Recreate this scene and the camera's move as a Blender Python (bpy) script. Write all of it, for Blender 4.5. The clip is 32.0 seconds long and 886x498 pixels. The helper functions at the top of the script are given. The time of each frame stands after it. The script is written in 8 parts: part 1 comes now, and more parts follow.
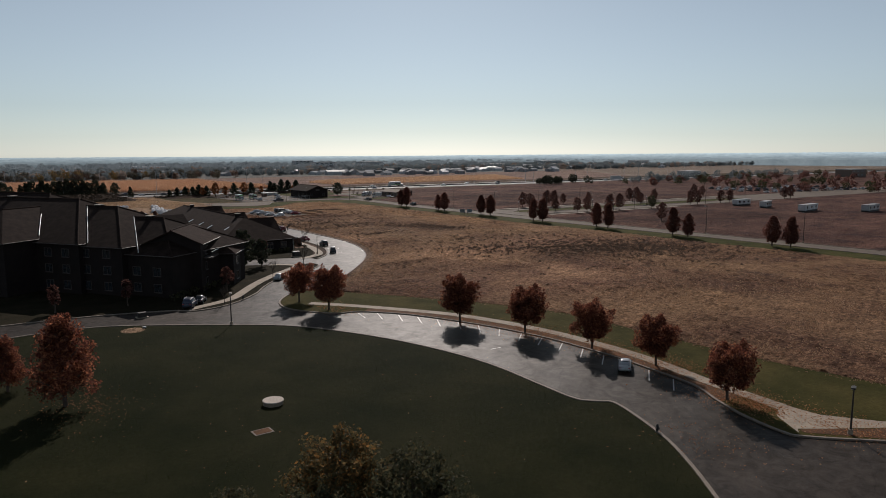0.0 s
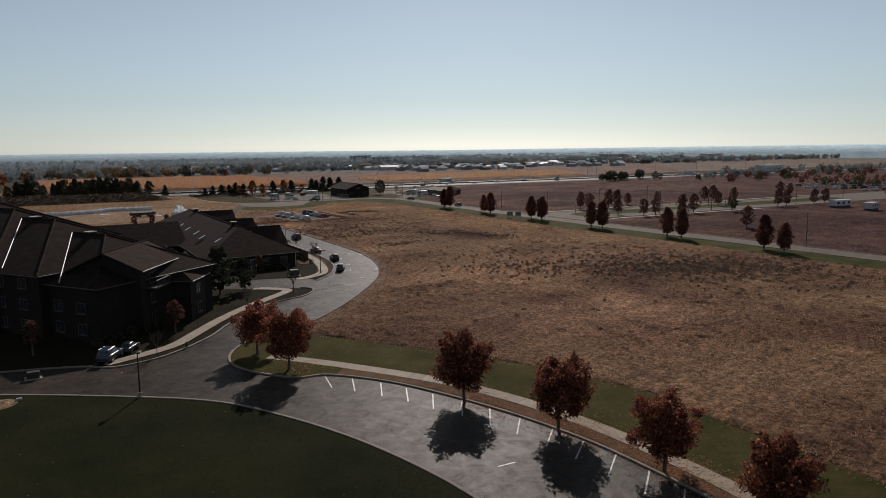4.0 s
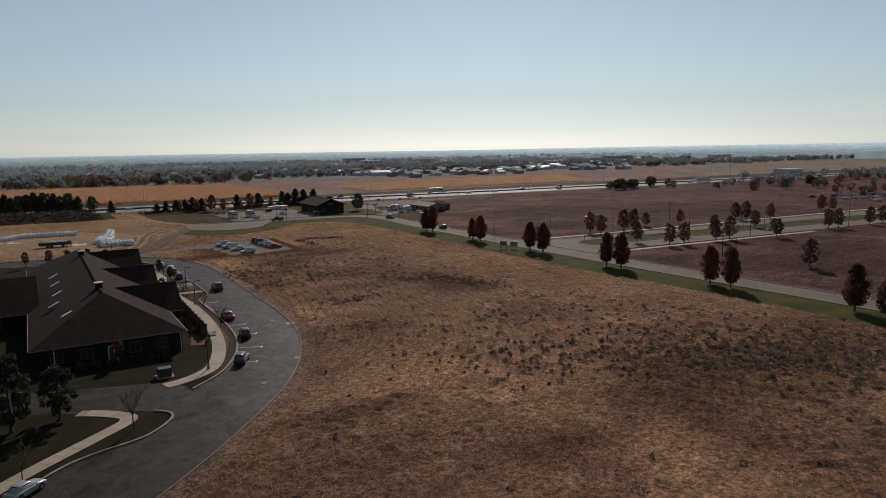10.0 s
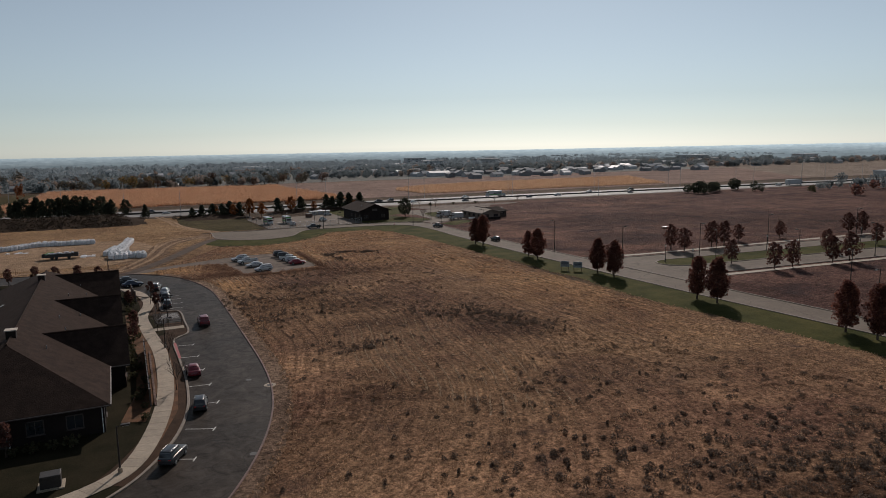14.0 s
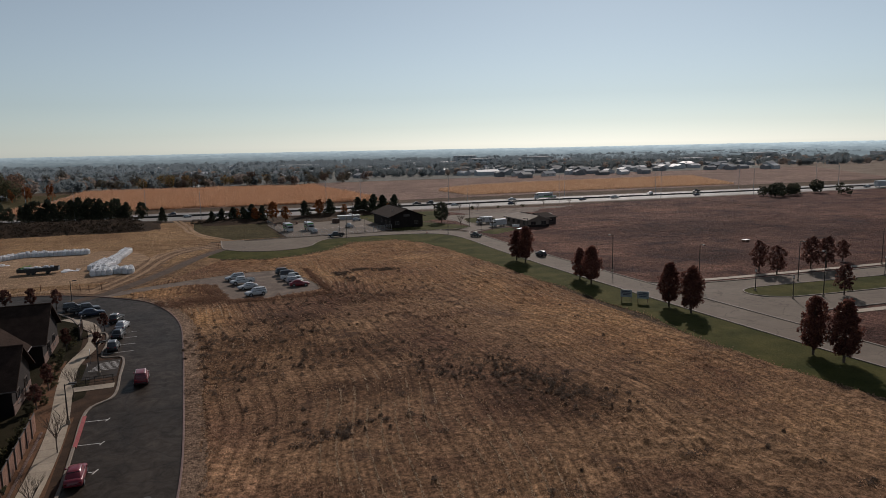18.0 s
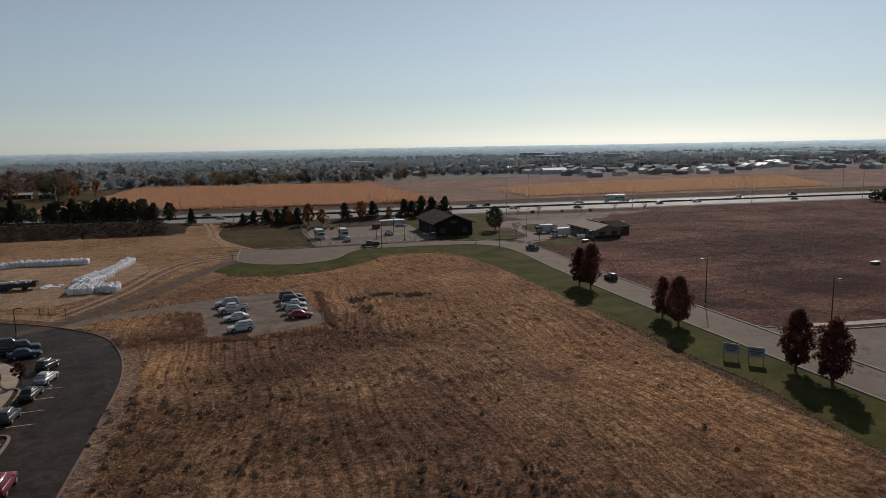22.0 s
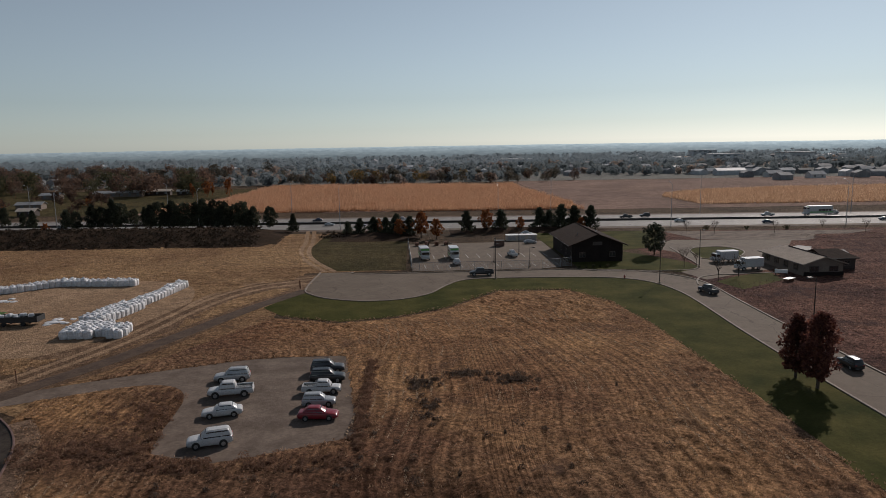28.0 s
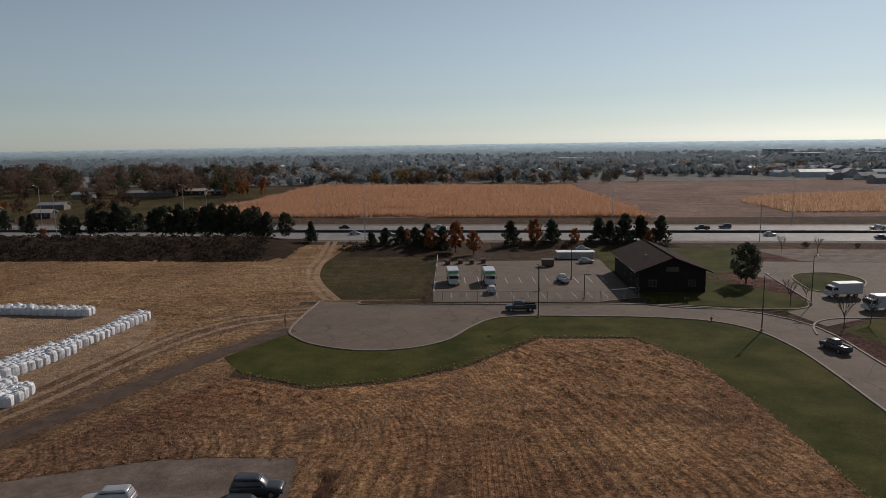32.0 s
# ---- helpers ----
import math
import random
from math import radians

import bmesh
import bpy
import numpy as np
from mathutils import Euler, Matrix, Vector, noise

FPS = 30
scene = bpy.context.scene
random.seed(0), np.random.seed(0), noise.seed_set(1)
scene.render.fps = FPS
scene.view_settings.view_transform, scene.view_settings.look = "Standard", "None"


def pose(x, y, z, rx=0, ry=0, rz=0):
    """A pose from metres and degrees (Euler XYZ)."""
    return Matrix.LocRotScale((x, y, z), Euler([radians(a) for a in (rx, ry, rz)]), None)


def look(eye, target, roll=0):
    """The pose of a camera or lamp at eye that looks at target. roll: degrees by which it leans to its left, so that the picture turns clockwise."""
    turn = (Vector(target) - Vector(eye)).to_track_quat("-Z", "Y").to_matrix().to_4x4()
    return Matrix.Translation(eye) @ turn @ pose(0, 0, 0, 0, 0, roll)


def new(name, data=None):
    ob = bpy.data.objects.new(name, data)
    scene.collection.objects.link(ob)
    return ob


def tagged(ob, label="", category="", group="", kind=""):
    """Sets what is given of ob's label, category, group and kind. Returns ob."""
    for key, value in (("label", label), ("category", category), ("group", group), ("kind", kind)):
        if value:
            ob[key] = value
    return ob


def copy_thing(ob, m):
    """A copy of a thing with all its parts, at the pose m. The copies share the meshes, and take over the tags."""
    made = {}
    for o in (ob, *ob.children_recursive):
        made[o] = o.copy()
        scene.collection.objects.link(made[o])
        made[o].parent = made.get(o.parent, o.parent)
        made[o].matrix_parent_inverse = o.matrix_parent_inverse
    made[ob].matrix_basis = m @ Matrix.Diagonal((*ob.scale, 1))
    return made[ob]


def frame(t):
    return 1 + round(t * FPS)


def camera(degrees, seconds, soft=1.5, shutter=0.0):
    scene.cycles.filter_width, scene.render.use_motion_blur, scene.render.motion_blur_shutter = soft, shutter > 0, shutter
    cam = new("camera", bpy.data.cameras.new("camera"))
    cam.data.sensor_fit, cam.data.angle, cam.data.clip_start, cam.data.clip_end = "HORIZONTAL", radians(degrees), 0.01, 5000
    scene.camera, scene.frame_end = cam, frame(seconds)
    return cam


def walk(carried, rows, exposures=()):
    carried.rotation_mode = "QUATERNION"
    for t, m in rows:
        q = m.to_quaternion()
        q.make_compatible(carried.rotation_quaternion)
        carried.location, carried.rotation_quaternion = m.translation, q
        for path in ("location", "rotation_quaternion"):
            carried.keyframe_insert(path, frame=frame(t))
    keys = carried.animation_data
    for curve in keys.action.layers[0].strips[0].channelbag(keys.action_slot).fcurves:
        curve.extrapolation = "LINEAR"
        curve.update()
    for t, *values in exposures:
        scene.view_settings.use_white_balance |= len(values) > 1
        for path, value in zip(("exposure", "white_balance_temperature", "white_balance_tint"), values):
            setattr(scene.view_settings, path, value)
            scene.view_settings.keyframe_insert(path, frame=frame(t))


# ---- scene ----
cam = camera(65.5, 32.0, soft=0.6)
TURN = -36.3
# seconds, x, y, z in metres, yaw, pitch, roll
ROWS = [
    (0, 0.25, 0.97, 24.18, -0.04, -8, 0.18),
    (0.5, 1.44, 4.86, 24.18, 1.97, -8.03, 0.21),
    (1, 2.46, 8.9, 24.16, 3.76, -8.08, 0.21),
    (1.5, 3.41, 12.89, 24.17, 5.18, -8.15, 0.25),
    (2, 4.23, 16.93, 24.16, 5.24, -8.2, 0.33),
    (2.5, 4.96, 20.95, 24.18, 5.23, -8.27, 0.4),
    (3, 5.59, 25.04, 24.24, 5.21, -8.35, 0.47),
    (3.5, 6.15, 29.16, 24.33, 5.2, -8.42, 0.5),
    (5.5, 7.82, 45.31, 25.85, 5.2, -8.54, 0.61),
    (6, 8.08, 49.33, 26.35, 5.15, -8.55, 0.65),
    (6.5, 8.27, 53.28, 26.84, 5.09, -8.56, 0.67),
    (7, 8.46, 57.24, 27.3, 5.01, -8.55, 0.71),
    (7.5, 8.58, 61.19, 27.8, 4.93, -8.55, 0.73),
    (8, 8.68, 65.16, 28.22, 4.85, -8.54, 0.75),
    (8.5, 8.77, 69.15, 28.32, 4.76, -8.52, 0.79),
    (9, 8.89, 73.11, 28.37, 4.69, -8.54, 0.78),
    (9.5, 8.98, 77.04, 28.45, 4.63, -8.53, 0.82),
    (10, 9.1, 81.06, 28.44, 5.3, -8.51, 0.82),
    (10.5, 9.26, 85.01, 28.49, 6.01, -8.49, 0.85),
    (11, 9.41, 89.01, 28.49, 6.71, -8.48, 0.88),
    (11.5, 9.5, 92.98, 28.47, 7.38, -8.46, 0.88),
    (12, 9.6, 96.96, 28.48, 8.07, -8.45, 0.89),
    (12.5, 9.7, 100.96, 28.48, 8.73, -8.45, 0.91),
    (13, 9.76, 104.97, 28.49, 9.39, -8.46, 0.91),
    (13.5, 9.7, 109.03, 28.47, 10.03, -8.48, 0.84),
    (14, 9.75, 113.04, 28.46, 10.69, -8.48, 0.93),
    (14.5, 9.73, 117.1, 28.47, 11.35, -8.49, 0.94),
    (16.5, 9.05, 132.51, 28.57, 13.86, -8.58, 0.92),
    (17, 8.76, 136.61, 28.56, 14.33, -8.59, 0.97),
    (17.5, 8.46, 140.66, 28.54, 14.68, -8.59, 1),
    (18, 8.14, 144.78, 28.55, 15.09, -8.62, 1.03),
    (18.5, 7.78, 148.92, 28.52, 15.59, -8.64, 1.03),
    (19, 7.42, 153.03, 28.5, 16.19, -8.69, 1.04),
    (19.5, 6.99, 157.16, 28.47, 16.87, -8.72, 1.02),
    (20, 6.53, 161.34, 28.42, 17.52, -8.76, 0.98),
    (20.5, 5.96, 165.4, 28.37, 18.26, -8.77, 0.96),
    (21, 5.37, 169.43, 28.34, 18.98, -8.79, 0.95),
    (21.5, 4.67, 173.47, 28.29, 19.74, -8.79, 0.96),
    (22, 3.98, 177.45, 28.27, 20.75, -8.8, 0.94),
    (22.5, 3.21, 181.44, 28.22, 21.81, -8.79, 0.92),
    (23, 2.37, 185.38, 28.21, 22.87, -8.8, 0.92),
    (23.5, 1.46, 189.27, 28.15, 23.87, -8.81, 0.93),
    (24, 0.45, 193.15, 28.12, 24.87, -8.82, 0.93),
    (24.5, -0.59, 197.02, 28.09, 25.87, -8.83, 0.94),
    (26.5, -5.19, 212.51, 27.98, 29.72, -8.86, 0.98),
    (27, -6.46, 216.33, 28, 30.71, -8.88, 0.98),
    (27.5, -7.84, 220.2, 28, 32.23, -8.88, 0.95),
    (28, -9.23, 224.02, 28.02, 33.83, -8.89, 0.92),
    (28.5, -10.7, 227.85, 28.01, 35.17, -8.9, 0.89),
    (29, -12.25, 231.66, 28, 36.45, -8.91, 0.86),
    (29.5, -13.92, 235.41, 27.96, 37.58, -8.91, 0.83),
    (30, -15.61, 239.1, 27.96, 38.64, -8.93, 0.82),
    (30.5, -17.41, 242.77, 27.92, 38.87, -8.95, 0.8),
    (31, -19.29, 246.35, 27.87, 38.8, -8.97, 0.8),
    (31.5, -21.27, 249.92, 27.8, 38.74, -8.97, 0.81),
    (32, -23.27, 253.45, 27.73, 38.69, -8.99, 0.82),
]
walk(cam, [(t, pose(0, 0, 0, 0, 0, TURN) @ pose(x, y, z, 90 + pitch, roll, yaw)) for t, x, y, z, yaw, pitch, roll in ROWS], [(0, 0.05, 6050, 6)])

# ---- daylight: low autumn sun ahead, thin haze ----
SUN_AZ, SUN_EL = 34.4, 30.0
world = bpy.data.worlds.new("sky")
scene.world = world
world.use_nodes = True
wn = world.node_tree
sky = wn.nodes.new("ShaderNodeTexSky")
sky.sky_type = "NISHITA"
sky.sun_disc = False
sky.sun_elevation, sky.sun_rotation = radians(SUN_EL), radians(SUN_AZ)
sky.altitude, sky.air_density, sky.dust_density, sky.ozone_density = 800, 1.0, 0.35, 2.6
haze = wn.nodes.new("ShaderNodeHueSaturation")
haze.inputs["Saturation"].default_value = 0.46
wn.links.new(sky.outputs[0], haze.inputs["Color"])
tint = wn.nodes.new("ShaderNodeMix")
tint.data_type, tint.blend_type = "RGBA", "MULTIPLY"
tint.inputs[0].default_value = 1.0
tint.inputs[7].default_value = (0.995, 1.0, 0.99, 1)
wn.links.new(haze.outputs[0], tint.inputs[6])
wn.links.new(tint.outputs[2], wn.nodes["Background"].inputs[0])
wn.nodes["Background"].inputs[1].default_value = 0.0585
sun_data = bpy.data.lights.new("sun", "SUN")
sun_data.energy, sun_data.angle, sun_data.color = 3.5, radians(0.6), (1.0, 0.84, 0.74)
sun = new("sun", sun_data)
az, el = radians(SUN_AZ), radians(SUN_EL)
sun.matrix_world = look((math.sin(az) * math.cos(el) * 300, math.cos(az) * math.cos(el) * 300, math.sin(el) * 300), (0, 0, 0))


# ---- materials ----
def nodes_of(name):
    m = bpy.data.materials.new(name)
    m.use_nodes = True
    t = m.node_tree
    return m, t, t.nodes["Principled BSDF"], t.nodes, t.links


def noise_tex(nodes, links, vec, scale, detail=5.0, rough=0.6, distort=0.0):
    n = nodes.new("ShaderNodeTexNoise")
    n.inputs["Scale"].default_value, n.inputs["Detail"].default_value = scale, detail
    n.inputs["Roughness"].default_value, n.inputs["Distortion"].default_value = rough, distort
    links.new(vec, n.inputs["Vector"])
    return n.outputs["Fac"]


def ramp(nodes, links, fac, stops):
    r = nodes.new("ShaderNodeValToRGB")
    while len(r.color_ramp.elements) < len(stops):
        r.color_ramp.elements.new(0.5)
    for e, (p, c) in zip(r.color_ramp.elements, stops):
        e.position, e.color = p, (*c, 1)
    links.new(fac, r.inputs[0])
    return r.outputs[0]


def mix_col(nodes, links, fac, a, b, mode="MIX"):
    n = nodes.new("ShaderNodeMix")
    n.data_type, n.blend_type = "RGBA", mode
    if isinstance(fac, float):
        n.inputs[0].default_value = fac
    else:
        links.new(fac, n.inputs[0])
    for s, v in ((n.inputs[6], a), (n.inputs[7], b)):
        if isinstance(v, tuple):
            s.default_value = (*v, 1)
        else:
            links.new(v, s)
    return n.outputs[2]


def mat(name, a, b, scale=3.0, rough=0.8, metal=0.0, bump=0.0, bump_scale=30.0, vary=0.0, fine=None, spec=0.5, island=0.0):
    """Two tones broken up at two scales, with relief, and a shift from object to object."""
    m, t, bs, nd, lk = nodes_of(name)
    pos = nd.new("ShaderNodeNewGeometry").outputs["Position"]
    big = noise_tex(nd, lk, pos, scale)
    col = ramp(nd, lk, big, [(0.35, a), (0.65, b)])
    small = noise_tex(nd, lk, pos, fine or scale * 9, 6.0, 0.7)
    shade = ramp(nd, lk, small, [(0.3, (0.72, 0.72, 0.72)), (0.7, (1.15, 1.15, 1.15))])
    col = mix_col(nd, lk, 1.0, col, shade, "MULTIPLY")
    for amount, node, out in ((vary, "ShaderNodeObjectInfo", "Random"), (island, "ShaderNodeNewGeometry", "Random Per Island")):
        if amount:
            r = nd.new(node).outputs[out]
            v = ramp(nd, lk, r, [(0.0, (1 - amount,) * 3), (1.0, (1 + amount,) * 3)])
            col = mix_col(nd, lk, 1.0, col, v, "MULTIPLY")
    lk.new(col, bs.inputs["Base Color"])
    bs.inputs["Roughness"].default_value, bs.inputs["Metallic"].default_value = rough, metal
    bs.inputs["Specular IOR Level"].default_value = spec
    if bump:
        bn = nd.new("ShaderNodeBump")
        bn.inputs["Strength"].default_value, bn.inputs["Distance"].default_value = bump, 0.05
        lk.new(noise_tex(nd, lk, pos, bump_scale), bn.inputs["Height"])
        lk.new(bn.outputs[0], bs.inputs["Normal"])
    return m


def leaf_mat(name, a, b, c=None, through_light=0.35):
    """Leaves: tone differs from leaf to leaf, some light passes through."""
    m, t, bs, nd, lk = nodes_of(name)
    geo = nd.new("ShaderNodeNewGeometry")
    col = ramp(nd, lk, geo.outputs["Random Per Island"], [(0.0, a), (0.6, b), (1.0, c or b)])
    v = ramp(nd, lk, nd.new("ShaderNodeObjectInfo").outputs["Random"], [(0.0, (0.75, 0.75, 0.75)), (1.0, (1.2, 1.2, 1.2))])
    col = mix_col(nd, lk, 1.0, col, v, "MULTIPLY")
    lk.new(col, bs.inputs["Base Color"])
    bs.inputs["Roughness"].default_value = 0.7
    bs.inputs["Specular IOR Level"].default_value = 0.08
    tr = nd.new("ShaderNodeBsdfTranslucent")
    lk.new(col, tr.inputs[0])
    mx = nd.new("ShaderNodeMixShader")
    mx.inputs[0].default_value = through_light
    lk.new(bs.outputs[0], mx.inputs[1])
    lk.new(tr.outputs[0], mx.inputs[2])
    lk.new(mx.outputs[0], nd["Material Output"].inputs[0])
    return m


def field_mat(name, straw, brown, dark, rows, row_angle=0.0, weeds=0.55, clump=0.4, patches=()):
    """Dry ground: straw and bare soil in patches, mowing lines, dark weedy blotches."""
    m, t, bs, nd, lk = nodes_of(name)
    pos = nd.new("ShaderNodeNewGeometry").outputs["Position"]
    col = ramp(nd, lk, noise_tex(nd, lk, pos, 0.035, 4.0, 0.6, 0.6), [(0.36, brown), (0.62, straw)])
    mid = ramp(nd, lk, noise_tex(nd, lk, pos, 0.35, 6.0, 0.7), [(0.3, (0.62, 0.6, 0.58)), (0.68, (1.25, 1.22, 1.15))])
    col = mix_col(nd, lk, 1.0, col, mid, "MULTIPLY")
    fine = ramp(nd, lk, noise_tex(nd, lk, pos, 4.0, 6.0, 0.8), [(0.36, (0.42, 0.40, 0.38)), (0.64, (1.5, 1.46, 1.38))])
    col = mix_col(nd, lk, 1.0, col, fine, "MULTIPLY")
    tuft = ramp(nd, lk, noise_tex(nd, lk, pos, 1.5, 3.0, 0.7), [(0.38, (1 - clump * 0.55,) * 3), (0.62, (1 + clump * 0.5,) * 3)])
    col = mix_col(nd, lk, 1.0, col, tuft, "MULTIPLY")
    if rows:
        # streaks along the mowing rows: a noise drawn out along their direction
        sx = nd.new("ShaderNodeSeparateXYZ")
        lk.new(pos, sx.inputs[0])

        def calc(op, a, b):
            n = nd.new("ShaderNodeMath")
            n.operation = op
            for k, v in enumerate((a, b)):
                if isinstance(v, float):
                    n.inputs[k].default_value = v
                else:
                    lk.new(v, n.inputs[k])
            return n.outputs[0]

        if row_angle is None:
            # rows bend round the curve of the road in the south-west and run straight in the east
            south = calc("MINIMUM", calc("SUBTRACT", sx.outputs[1], 190.0), 0.0)
            west = calc("SUBTRACT", sx.outputs[0], 40.0)
            ring = calc("ADD", calc("SQRT", calc("ADD", calc("MULTIPLY", west, west), calc("MULTIPLY", south, south)), 0.0), 40.0)
            east = calc("MINIMUM", calc("MAXIMUM", calc("MULTIPLY", calc("SUBTRACT", sx.outputs[0], 131.0), 0.2), 0.0), 1.0)
            straight = calc("ADD", sx.outputs[0], calc("MULTIPLY", sx.outputs[1], 0.05))
            across = calc("ADD", calc("MULTIPLY", ring, calc("SUBTRACT", 1.0, east)), calc("MULTIPLY", straight, east))
            # the rows swing round north of the gravel lot, and waver
            off = calc("SUBTRACT", sx.outputs[0], 95.0)
            turn = calc("MAXIMUM", calc("SUBTRACT", sx.outputs[1], 272.0), 0.0)
            bend = calc("SUBTRACT", calc("SQRT", calc("ADD", calc("MULTIPLY", off, off), calc("MULTIPLY", turn, turn)), 0.0), calc("ABSOLUTE", off, 0.0))
            wave = calc("ADD", calc("MULTIPLY", calc("SINE", calc("ADD", calc("MULTIPLY", sx.outputs[1], 0.085), calc("MULTIPLY", sx.outputs[0], 0.05)), 0.0), 1.5),
                        calc("MULTIPLY", calc("SINE", calc("SUBTRACT", calc("MULTIPLY", sx.outputs[1], 0.21), calc("MULTIPLY", sx.outputs[0], 0.09)), 0.0), 0.6))
            across = calc("ADD", across, calc("ADD", bend, wave))
            down = sx.outputs[1]
        else:
            ca, sa = math.cos(radians(row_angle)), math.sin(radians(row_angle))
            across = calc("SUBTRACT", calc("MULTIPLY", sx.outputs[0], ca), calc("MULTIPLY", sx.outputs[1], sa))
            down = calc("ADD", calc("MULTIPLY", sx.outputs[0], sa), calc("MULTIPLY", sx.outputs[1], ca))
        cb = nd.new("ShaderNodeCombineXYZ")
        lk.new(calc("MULTIPLY", across, rows), cb.inputs[0])
        lk.new(calc("MULTIPLY", down, rows * 0.10), cb.inputs[1])
        line = ramp(nd, lk, noise_tex(nd, lk, cb.outputs[0], 1.0, 4.0, 0.75), [(0.36, (0.72, 0.70, 0.68)), (0.64, (1.24, 1.23, 1.20))])
        fade = ramp(nd, lk, noise_tex(nd, lk, pos, 0.03, 3.0), [(0.36, (0.25, 0.25, 0.25)), (0.6, (1, 1, 1))])
        col = mix_col(nd, lk, fade, col, mix_col(nd, lk, 1.0, col, line, "MULTIPLY"))
        if row_angle is None:
            # single cut rows, wandering a little: broad swaths and finer drill lines between
            wander = calc("MULTIPLY", noise_tex(nd, lk, pos, 0.06, 4.0), 7.0)
            tones = ((3.6, 0.60, 1.18), (9.3, 0.78, 1.17))
            for freq, low, high in tones:
                ridge = calc("SINE", calc("ADD", calc("MULTIPLY", across, freq), calc("MULTIPLY", wander, freq / 4.49)), 0.0)
                cut = ramp(nd, lk, calc("ADD", calc("MULTIPLY", ridge, 0.5), 0.5), [(0.0, (low, low * 0.98, low * 0.96)), (0.3, (0.97, 0.97, 0.97)), (1.0, (high, high, high * 0.98))])
                where = ramp(nd, lk, noise_tex(nd, lk, pos, 0.05 * freq / 4.49, 5.0, 0.7), [(0.38, (0.15, 0.15, 0.15)), (0.58, (1.0, 1.0, 1.0))])
                north = calc("MINIMUM", calc("MAXIMUM", calc("MULTIPLY", calc("SUBTRACT", sx.outputs[1], 125.0), 1 / 45), 0.12), 1.0)
                where = mix_col(nd, lk, 1.0, where, north, "MULTIPLY")
                col = mix_col(nd, lk, where, col, mix_col(nd, lk, 1.0, col, cut, "MULTIPLY"))
    blot = ramp(nd, lk, noise_tex(nd, lk, pos, 0.09, 8.0, 0.72, 0.4), [(weeds, (0, 0, 0)), (weeds + 0.13, (0.8, 0.8, 0.8))])
    col = mix_col(nd, lk, blot, col, dark)
    for places, tone, soft in patches:
        # patches of another growth, with ragged edges
        least = None
        for x, y, a, b in places:
            d = nd.new("ShaderNodeVectorMath")
            d.operation = "SUBTRACT"
            lk.new(pos, d.inputs[0])
            d.inputs[1].default_value = (x, y, 0)
            q = nd.new("ShaderNodeVectorMath")
            q.operation = "MULTIPLY"
            lk.new(d.outputs[0], q.inputs[0])
            q.inputs[1].default_value = (1 / a, 1 / b, 0)
            ln = nd.new("ShaderNodeVectorMath")
            ln.operation = "LENGTH"
            lk.new(q.outputs[0], ln.inputs[0])
            least = ln.outputs["Value"] if least is None else calc("MINIMUM", least, ln.outputs["Value"])
        ragged = calc("ADD", least, calc("MULTIPLY", noise_tex(nd, lk, pos, 0.14, 7.0, 0.75), 2.0))
        amount = ramp(nd, lk, calc("MULTIPLY", ragged, 0.4), [(0.58, (soft, soft, soft)), (0.92, (0, 0, 0))])
        col = mix_col(nd, lk, amount, col, mix_col(nd, lk, 1.0, col, tone, "MULTIPLY"))
    lk.new(col, bs.inputs["Base Color"])
    bs.inputs["Roughness"].default_value, bs.inputs["Specular IOR Level"].default_value = 0.95, 0.03
    bn = nd.new("ShaderNodeBump")
    bn.inputs["Strength"].default_value, bn.inputs["Distance"].default_value = 1.0, 0.4
    lk.new(noise_tex(nd, lk, pos, 2.2, 8.0, 0.8), bn.inputs["Height"])
    lk.new(bn.outputs[0], bs.inputs["Normal"])
    return m


